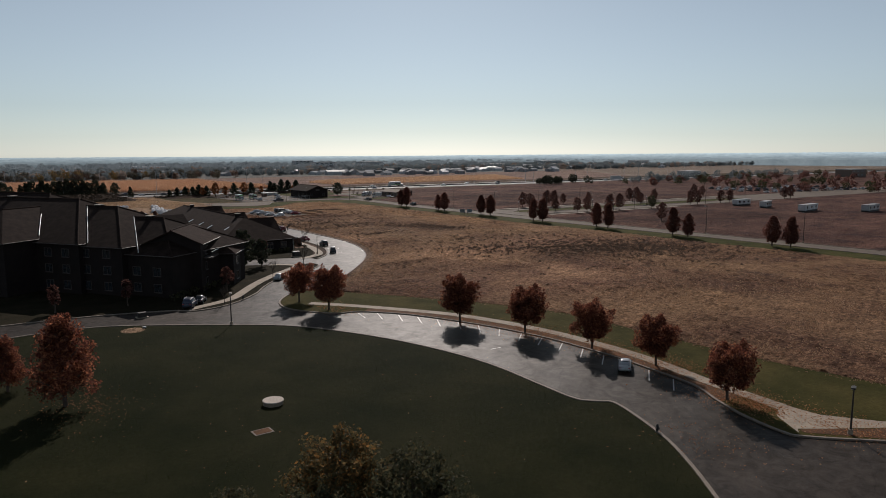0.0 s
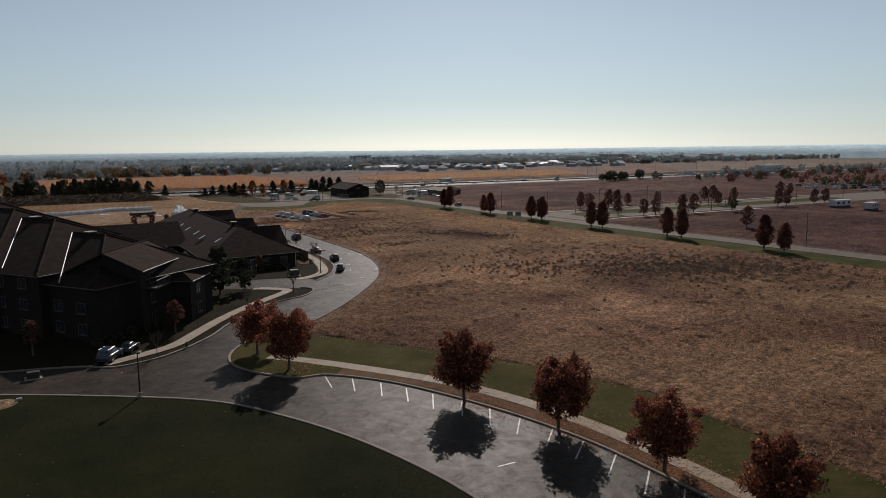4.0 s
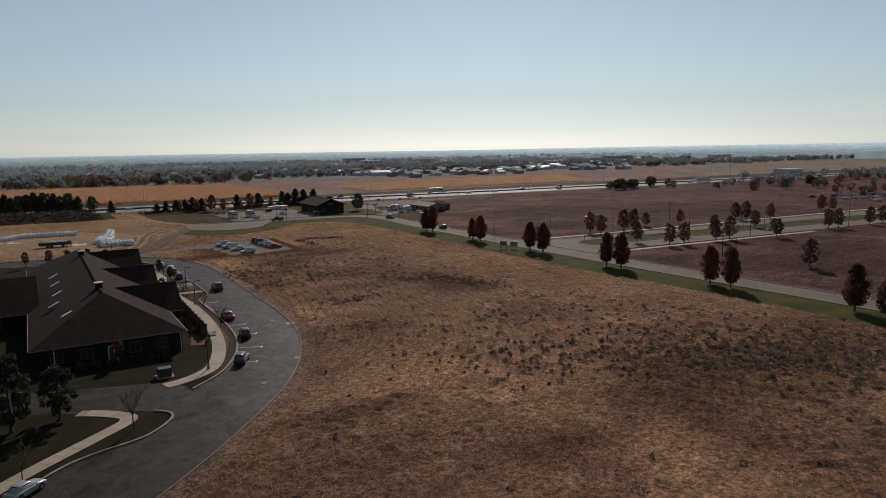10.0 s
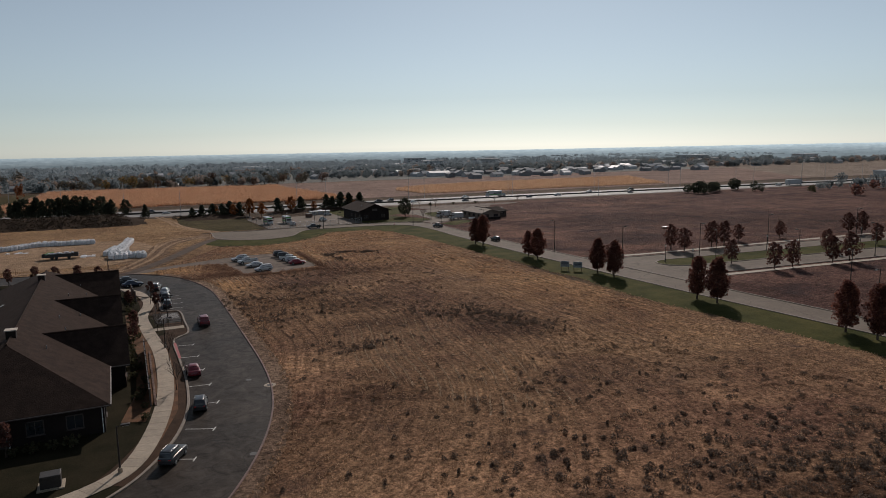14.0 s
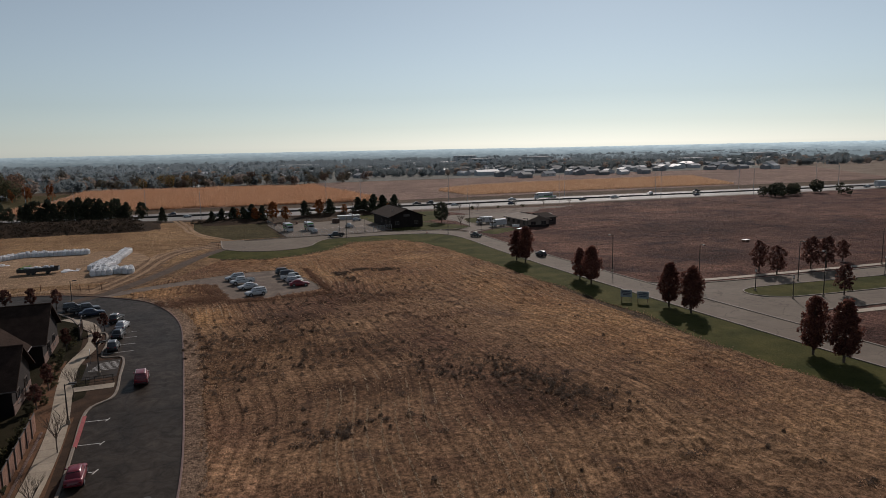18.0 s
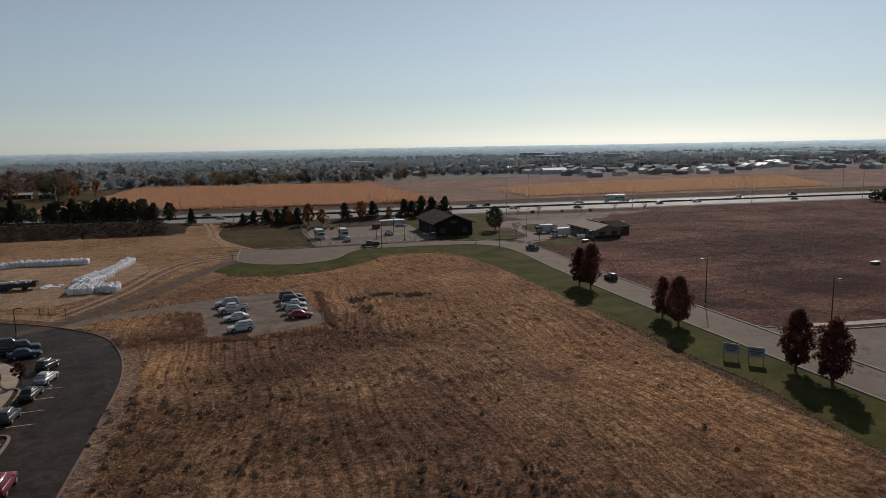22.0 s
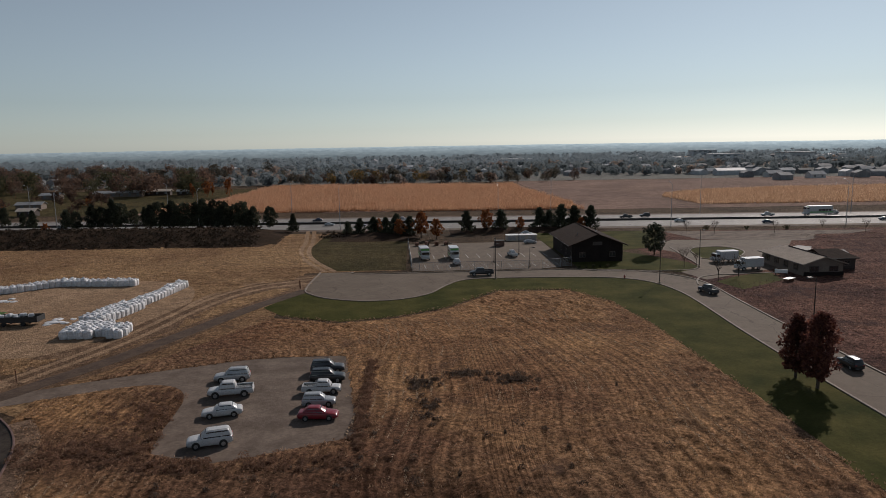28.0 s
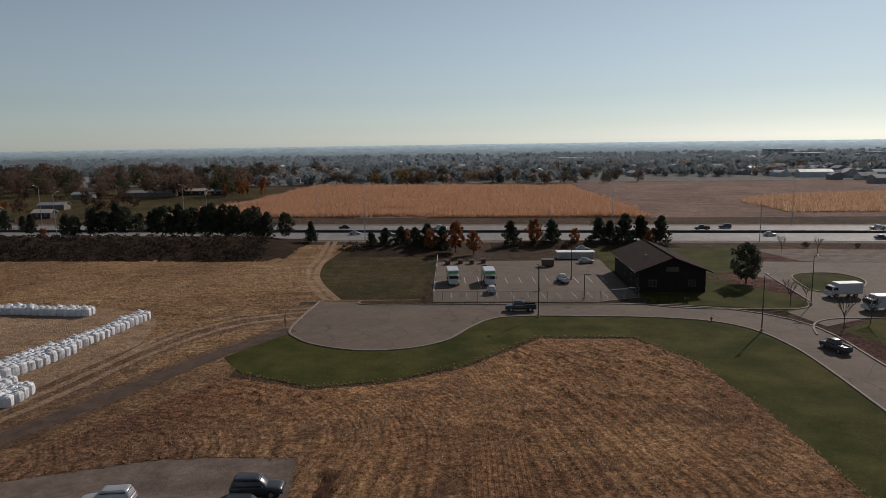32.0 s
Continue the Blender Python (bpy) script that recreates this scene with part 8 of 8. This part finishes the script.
hydrant(167.3, 321.0, M_REDKERB, "dark red fire hydrant on the verge")
hydrant(49.5, 35.6, M_BLACK, "dark fire hydrant at the lawn's kerb")
hydrant(40.4, 110.6, M_BLACK, "dark hydrant beside the footpath")
for x, y, w, d, h in ((68.0, 150.4, 1.6, 1.3, 1.1), (23.9, 107.6, 1.2, 0.8, 0.7)):
    t = tagged(empty("utility_box"), "dark green transformer box on a concrete pad", "utility box")
    bm = bmesh.new()
    box(bm, x, y, 0.05, w + 0.5, d + 0.5, 0.12)
    part("pad", bm, M_CONCRETE, t)
    bm = bmesh.new()
    box(bm, x, y, 0.1 + h / 2, w, d, h, bevel=0.04)
    part("cabinet", bm, M_BRONZE, t)
    bm = bmesh.new()
    box(bm, x, y - d / 2 - 0.01, 0.1 + h / 2, w * 0.9, 0.03, h * 0.85)
    part("cabinet_door", bm, M_BRONZE, t)
cover = tagged(empty("well_cover"), "round raised concrete well cover on the lawn", "well cover")
bm = bmesh.new()
tube(bm, (25.4, 62.0, 0.0), (25.4, 62.0, 0.42), 0.95, 0.95, 28)
part("ring", bm, M_CONCRETE, cover)
bm = bmesh.new()
tube(bm, (25.4, 62.0, 0.42), (25.4, 62.0, 0.5), 1.02, 1.0, 28)
part("lid", bm, M_PALEWALL, cover)
grate = tagged(empty("drain_hatch"), "flat square drain hatch in the lawn", "hatch")
bm = bmesh.new()
box(bm, 22.0, 56.2, 0.07, 1.7, 1.2, 0.05)
part("frame", bm, M_KERB, grate)
bm = bmesh.new()
box(bm, 22.0, 56.2, 0.1, 1.4, 0.9, 0.03)
part("plate", bm, M_BED, grate)
patch = tagged(empty("bare_patch"), "bare sandy patch with a small irrigation box", "patch")
bm = bmesh.new()
tube(bm, (21.0, 100.2, 0.05), (21.0, 100.2, 0.075), 1.6, 1.5, 14)
part("sand", bm, M_TRACK, patch)
bm = bmesh.new()
box(bm, 22.6, 100.6, 0.15, 0.5, 0.4, 0.25, bevel=0.03)
part("box", bm, M_METAL, patch)
for x, y in ((53.0, 91.0), (78.0, 141), (88.2, 170.6), (57.9, 109.8), (84.8, 148.8)):
    mh = tagged(empty("manhole"), "round dark manhole cover in the asphalt", "manhole")
    bm = bmesh.new()
    tube(bm, (x, y, 0.0), (x, y, 0.012), 0.7, 0.7, 20)
    part("collar", bm, M_ASPHALT, mh)
    bm = bmesh.new()
    tube(bm, (x, y, 0.01), (x, y, 0.02), 0.36, 0.36, 18)
    part("cover", bm, M_BRONZE, mh)
for x, y in ((74.2, 267.2), (76.4, 268.4), (72.4, 268.8), (102.6, 318.8), (102.2, 320.4), (52.4, 274), (64.6, 272.8)):
    p = tagged(empty("marker_post"), "thin wooden marker post at the track", "post", "marker posts")
    bm = bmesh.new()
    box(bm, x, y, 0.65, 0.1, 0.1, 1.4, 20)
    part("stake", bm, M_WOODFENCE, p)
    bm = bmesh.new()
    box(bm, x, y, 1.3, 0.16, 0.04, 0.2, 20)
    part("reflector", bm, M_ORANGEPAINT, p)
for x, y, h in ((197.6, 314.4, 30), (240.5, 260.0, 10)):
    t = tagged(empty("white_panel"), "low white board lying on trestles", "board")
    t.matrix_basis = pose(x, y, 0, 0, 0, h)
    bm = bmesh.new()
    box(bm, 0, 0, 0.65, 2.4, 1.2, 0.06)
    part("top", bm, M_TRIM, t)
    for sx in (-0.9, 0.9):
        bm = bmesh.new()
        box(bm, sx, 0, 0.31, 0.1, 1.0, 0.64)
        part("trestle", bm, M_WOODFENCE, t)
# accessible-bay sign and benches near the low building
for x, y, h in ((79.8, 213.2, 90), (80.2, 206.4, 90)):
    s = tagged(empty("bay_sign"), "small white parking sign on a post", "sign", "bay signs")
    s.matrix_basis = pose(x, y, 0, 0, 0, h)
    bm = bmesh.new()
    tube(bm, (0, 0, 0), (0, 0, 2.0), 0.03, 0.03, 6)
    part("post", bm, M_METAL, s)
    bm = bmesh.new()
    box(bm, 0, -0.04, 1.85, 0.35, 0.02, 0.45)
    part("plate", bm, M_TRIM, s)
# stored site sheds on the far fallow land
for i, (x, y, h, L) in enumerate(((286, 138, 8, 15), (293, 171, -6, 9), (290, 158, 10, 7), (304, 122, 4, 12))):
    t = tagged(empty("site_trailer"), "dull white site trailer standing on the fallow land", "trailer", "site trailers")
    t.matrix_basis = pose(x, y, 0, 0, 0, h)
    bm = bmesh.new()
    box(bm, 0, 0, 1.7, L, 2.8, 2.1, bevel=0.05)
    part("body", bm, M_FARWALL, t)
    bm = bmesh.new()
    box(bm, 0, 0, 2.8, L + 0.2, 3.0, 0.12)
    part("roof", bm, M_FARROOF, t)
    for k in range(3):
        bm = bmesh.new()
        box(bm, -L / 2 + (k + 0.5) * L / 3, -1.42, 1.8, 1.2, 0.05, 0.8)
        part("window", bm, M_GLASSDARK, t)
    bm = bmesh.new()
    box(bm, 0, 0, 0.35, L - 0.6, 2.6, 0.7)
    part("skirt", bm, M_BLACK, t)

# dark handrail beside the walkway
rail_thing = tagged(empty("handrail"), "dark metal handrail beside the short walkway", "handrail")
for k in range(5):
    bm = bmesh.new()
    tube(bm, (79.2 + k * 1.02, 203.8, 0), (79.2 + k * 1.02, 203.8, 1.0), 0.035, 0.035, 6)
    part("post", bm, M_BRONZE, rail_thing)
for z in (0.35, 0.7, 1.0):
    bm = bmesh.new()
    tube(bm, (79.1, 203.8, z), (83.4, 203.8, z), 0.03, 0.03, 6)
    part("bar", bm, M_BRONZE, rail_thing)
edging = tagged(empty("stone_edging"), "row of small dark edging stones below the fence", "edging")
for k in range(64):
    if k == 0:
        bm = bmesh.new()
        box(bm, 0, 0, 0.06, 0.26, 0.3, 0.2, bevel=0.04)
        stone = part("stone", bm, M_STONE, edging)
        stone.matrix_basis = pose(77.25, 166.6, 0)
    else:
        twin(stone, pose(77.25 + 0.006 * k, 166.6 + k * 0.36, 0, 0, 0, srng.uniform(-8, 8)), edging)


# ---- the distance ----
far = random.Random(77)
fr = np.random.default_rng(77)


def far_house(name, x, y, h, L, W, eave, ridge, wall, roof, label, category="house"):
    root = tagged(empty(name), label, category, "far houses")
    root.matrix_basis = pose(x, y, 0, 0, 0, h)
    v, f = gable_fill(-L / 2, L / 2, -W / 2, W / 2, -0.1, eave, ridge - 0.1, "x")
    mesh_ob("wall", v, f, wall, root)
    v, f = roof_shape(-L / 2 - 0.5, L / 2 + 0.5, -W / 2 - 0.5, W / 2 + 0.5, eave, ridge + 0.15, "x", 0, 0)
    mesh_ob("roof", v, f, roof, root)
    for k in range(max(2, int(L / 4))):
        bm = bmesh.new()
        box(bm, -L / 2 + (k + 0.5) * L / max(2, int(L / 4)), -W / 2 - 0.03, eave * 0.55, 1.3, 0.08, 1.2)
        part("window", bm, M_FARWINDOW, root)
    return root


for x, y, h, L, W in ((-52, 512, 5, 11, 6), (-70, 492, 12, 12, 6), (-35, 478, 0, 7, 4.5), (-41, 582, 4, 26, 5), (-22, 590, 4, 14, 5), (-6, 588, 2, 8, 5), (-112, 520, 10, 10, 6), (-140, 572, 0, 24, 6), (-190, 560, 0, 14, 8), (-74, 574, 0, 10, 6)):
    far_house("farm_shed", x, y, h, L, W, 2.3, 3.3, far.choice((M_SIDING, M_OFFICEWALL)), far.choice((M_PALEWALL, M_FARROOF, M_FARROOF)), "low shed with a pale metal roof among trees", "shed")
for x, y in ((276, 720), (300, 705), (330, 690), (378, 640), (379, 606), (350, 655), (398, 588), (410, 640), (440, 660), (470, 640), (500, 610), (520, 660), (450, 700), (400, 720), (360, 740), (560, 640), (590, 600), (620, 620), (340, 760), (300, 780), (480, 740), (540, 720), (600, 690), (640, 660), (420, 780),
             (-60, 760), (-20, 780), (40, 770), (90, 790), (140, 780), (190, 800), (230, 790), (-120, 800), (-180, 790), (-240, 760), (60, 830), (150, 850), (240, 860), (330, 850), (700, 640), (760, 610), (820, 640), (880, 600)):
    far_house("far_house", x + far.uniform(-8, 8), y + 50 + far.uniform(-8, 8), far.uniform(-12, 12), far.uniform(8, 11.5), far.uniform(6, 8), far.choice((2.4, 2.8)), 4.4, M_FARWALL, M_FARROOF, "far suburban house with a gabled roof")
for x, y, L, W, H, m in ((453, 905, 60, 22, 12, M_FARWALL), (560, 960, 70, 24, 11, M_FARWALL), (520, 1120, 60, 22, 12, M_FARWALL), (700, 820, 60, 30, 7, M_FARWALL), (240, 1000, 80, 30, 7, M_FARWALL), (900, 900, 80, 30, 10, M_FARWALL), (1000, 780, 60, 26, 10, M_FARWALL), (700, 300, 44, 22, 8, M_OFFICEWALL), (620, 420, 40, 20, 5, M_FARWALL)):
    b = tagged(empty("far_block"), "far flat-roofed block with rows of windows", "building", "far blocks")
    L, W, H = L * 0.55, W * 0.7, H * 0.85
    b.matrix_basis = pose(x, y, 0, 0, 0, far.uniform(-8, 8))
    v, f = gable_fill(-L / 2, L / 2, -W / 2, W / 2, -0.1, H, H, "none")
    mesh_ob("wall", v, f, m, b)
    bm = bmesh.new()
    box(bm, 0, 0, H + 0.2, L + 0.8, W + 0.8, 0.5)
    part("roof", bm, M_FARROOF, b)
    for fl in range(int(H / 3.4)):
        for k in range(int(L / 7)):
            bm = bmesh.new()
            box(bm, -L / 2 + 3.5 + k * 7, -W / 2 - 0.04, 2.0 + fl * 3.3, 3.6, 0.1, 1.6)
            part("window", bm, M_FARWINDOW, b)

def rooftops(name, count, region, size, material, label):
    """Small gabled houses and sheds out on the plain, too many to count."""
    v, f = [], []
    for _ in range(count):
        x, y = region()
        L, W, h = far.uniform(*size), far.uniform(6, 9), far.uniform(2.4, 3.4)
        q = pose(x, y, 0, 0, 0, far.choice((0, 90)) + far.uniform(-12, 12))
        k = len(v)
        for px_, py_, pz_ in ((-L / 2, -W / 2, -0.1), (L / 2, -W / 2, -0.1), (L / 2, W / 2, -0.1), (-L / 2, W / 2, -0.1), (-L / 2, -W / 2, h), (L / 2, -W / 2, h), (L / 2, W / 2, h), (-L / 2, W / 2, h), (-L / 2, 0, h + W * 0.2), (L / 2, 0, h + W * 0.2)):
            v.append(tuple(q @ Vector((px_, py_, pz_))))
        f += [tuple(k + i for i in t) for t in ((0, 1, 5, 4), (2, 3, 7, 6), (1, 2, 6, 9, 5), (3, 0, 4, 8, 7), (4, 5, 9, 8), (6, 7, 8, 9))]
    tagged(mesh_ob(name, v, f, material), label, "houses", kind="stuff")


def homes():
    while True:
        x, y = far.uniform(-300, 1100), 690 + 480 * far.random() ** 1.3
        if noise.noise(Vector((x / 120, y / 70, 8.1))) > -0.1 and not (180 < x < 330 and y < 720):
            return x, y


def near_homes():
    return far.uniform(330, 640), far.uniform(610, 700)


rooftops("far_rooftops", 260, homes, (7, 12), M_FARROOF, "grey roofs of far suburban houses")
rooftops("pale_rooftops", 60, homes, (8, 22), M_PALEROOF, "pale sunlit roofs far out on the plain")
rooftops("edge_rooftops", 18, near_homes, (7, 11), M_FARROOF, "grey roofs at the edge of the far suburb")
rooftops("pale_edge_rooftops", 9, near_homes, (6, 11), M_PALEROOF, "pale roofs at the edge of the far suburb")

# woods and street trees too many to count, in a few tones
def far_woods(name, count, region, size, material, label, per=70, leaf=0.32, wide=(0.36, 0.56)):
    out = []
    for _ in range(count):
        x, y = region()
        h = far.uniform(*size)
        r = h * far.uniform(*wide)
        d = fr.normal(size=(per, 3))
        d /= np.linalg.norm(d, axis=1)[:, None]
        bulge = 1 + 0.16 * np.sin(3 * np.arctan2(d[:, 1], d[:, 0]) + far.uniform(0, 6)) + 0.14 * np.sin(5 * d[:, 2] + 4 * d[:, 0] + far.uniform(0, 6))
        p = d * (bulge * fr.uniform(0.3, 1.0, per) ** 0.45)[:, None] * np.array([r, r, h * 0.46])
        if per > 250:
            # lumpy crown: the leaves gather about a dozen boughs
            k = per // 24
            c = p[:k] * 0.78
            p = c[np.arange(per) % k] + d * fr.uniform(0.25, 1.0, (per, 1)) ** 0.5 * np.array([r, r, h * 0.42]) * fr.uniform(0.26, 0.44, k)[np.arange(per) % k][:, None]
        p[:, 2] += h * 0.50
        p[:, 0] += x
        p[:, 1] += y
        if per < 250:
            u = np.stack([np.ones(per), fr.normal(0, 0.35, per), fr.normal(0, 0.4, per)], 1)
            w = np.stack([fr.normal(0, 0.4, per), fr.normal(0, 0.35, per), np.ones(per)], 1)
            k = leaf * r * fr.uniform(0.55, 1.35, (per, 1))
            u, w = u * k, w * k * 0.75
            out.append(np.stack([p - u, p - w, p + u * 0.9, p + w], axis=1))
        else:
            out.append(leaves(p, leaf * r, fr))
        out.append(np.array([[(x - 0.15, y, -0.1), (x + 0.15, y, -0.1), (x + 0.08, y, h * 0.6), (x - 0.08, y, h * 0.6)]]))
    growth(name, np.concatenate(out), material, label, "trees")


def suburb(y0=650, y1=900):
    while True:
        y = y0 + (y1 - y0) * far.random() ** 1.2
        x = far.uniform(-750, 1250)
        if abs(noise.noise(Vector((x / 70, y / 60, 3.3)))) < 0.34 and not (190 < x < 700 and y < 705):
            return x, y


def suburb_far():
    return suburb(880, 1300)


def west_woods():
    return far.uniform(-420, 6), far.uniform(640, 800)


def west_edge():
    return far.uniform(-260, 6), far.uniform(575, 650)


def west_front():
    return far.uniform(-230, -14), 446 + 0.07 * 100 + far.uniform(8, 110)


def corn_edge():
    x = far.uniform(20, 240)
    return x, 645 + far.uniform(0, 90)


def east_trees():
    return far.uniform(420, 800), far.uniform(170, 345)


def grove():
    return far.uniform(366, 410), far.gauss(375, 5)


def grove2():
    return far.uniform(425, 700), far.uniform(335, 385)


far_woods("west_woods", 110, west_woods, (9, 15), M_DUSKTREE, "tall belt of autumn trees west of the corn", 720, 0.090)
far_woods("west_woods_brown", 54, west_woods, (9, 16), M_BROWNLEAF, "brown autumn trees west of the corn", 720, 0.090)
far_woods("west_edge_trees", 46, west_edge, (8, 16), M_BROWNLEAF, "tall red-brown trees about the sheds", 840, 0.082)
far_woods("west_edge_olive_trees", 34, west_edge, (8, 17), M_GREENLEAF, "tall olive trees about the sheds", 840, 0.082)
far_woods("west_front_trees", 44, west_front, (4, 8), M_BROWNLEAF, "brown autumn trees behind the highway", 300, 0.15)
far_woods("west_front_orange_trees", 12, west_front, (4, 7), M_ORANGELEAF, "orange autumn trees behind the highway", 300, 0.15)
far_woods("poplars", 6, lambda: (far.uniform(0, 26), far.uniform(555, 600)), (8, 13), M_ORANGELEAF, "golden poplars at the corn's edge", 260, 0.22, wide=(0.16, 0.24))
far_woods("corn_edge_trees", 56, corn_edge, (5, 10), M_DUSKTREE, "trees behind the corn field", 690, 0.090)
far_woods("corn_edge_gold", 12, corn_edge, (6, 12), M_WILLOW, "yellow trees behind the corn field", 690, 0.090)
far_woods("corn_edge_rust", 14, corn_edge, (6, 11), M_BROWNLEAF, "rust-brown trees behind the corn field", 690, 0.090)
far_woods("suburb_trees", 1700, suburb, (4, 8.5), M_FARTREE, "far suburban trees, haze tint in their leaf colour", 190, 0.16)
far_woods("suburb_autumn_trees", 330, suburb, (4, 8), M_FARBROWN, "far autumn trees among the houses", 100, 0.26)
far_woods("suburb_pale_trees", 4200, suburb_far, (4.5, 9), M_FARPALE, "trees far out on the plain, leaves tinted pale blue for haze", 64, 0.21)
far_woods("office_trees", 90, east_trees, (4, 6.5), M_DULLRED, "red-brown trees in the far office lots", 110, 0.24)
far_woods("office_evergreens", 50, east_trees, (4, 6.5), M_GREENLEAF, "olive trees in the far office lots", 110, 0.24)
far_woods("roadside_grove", 13, grove, (4.5, 7.5), M_PINE, "dark grove of evergreens beside the highway", 220, 0.17)
far_woods("roadside_trees", 40, grove2, (4.5, 7.5), M_FARTREE, "grey-green trees along the highway, leaf colour tinted for haze", 200, 0.16)


def horizon(name, radius, height, colour, strength, seed, step=2.4):
    """A ragged strip of far woods standing round the plain."""
    v, f = [], []
    n = int(2 * math.pi * radius / step / 4)
    for k in range(n + 1):
        a = radians(-45) + radians(215) * k / n
        z = height * (0.88 + 0.06 * noise.fractal(Vector((k * 0.05, seed, 0)), 0.7, 2.0, 4) + far.uniform(0, 0.16))
        z += min(1.0, max(0.0, (radians(58) - a) / radians(40))) * radius * 0.0042
        x, y = 100 + radius * math.cos(a), 180 + radius * math.sin(a)
        v += [(x, y, -1.0), (x, y, max(1.0, z))]
        if k:
            f.append((2 * k - 2, 2 * k, 2 * k + 1, 2 * k - 1))
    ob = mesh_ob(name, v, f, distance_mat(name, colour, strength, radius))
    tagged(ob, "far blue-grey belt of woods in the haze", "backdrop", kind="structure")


# greys rise with radius: haze thickening with distance, put into the glow
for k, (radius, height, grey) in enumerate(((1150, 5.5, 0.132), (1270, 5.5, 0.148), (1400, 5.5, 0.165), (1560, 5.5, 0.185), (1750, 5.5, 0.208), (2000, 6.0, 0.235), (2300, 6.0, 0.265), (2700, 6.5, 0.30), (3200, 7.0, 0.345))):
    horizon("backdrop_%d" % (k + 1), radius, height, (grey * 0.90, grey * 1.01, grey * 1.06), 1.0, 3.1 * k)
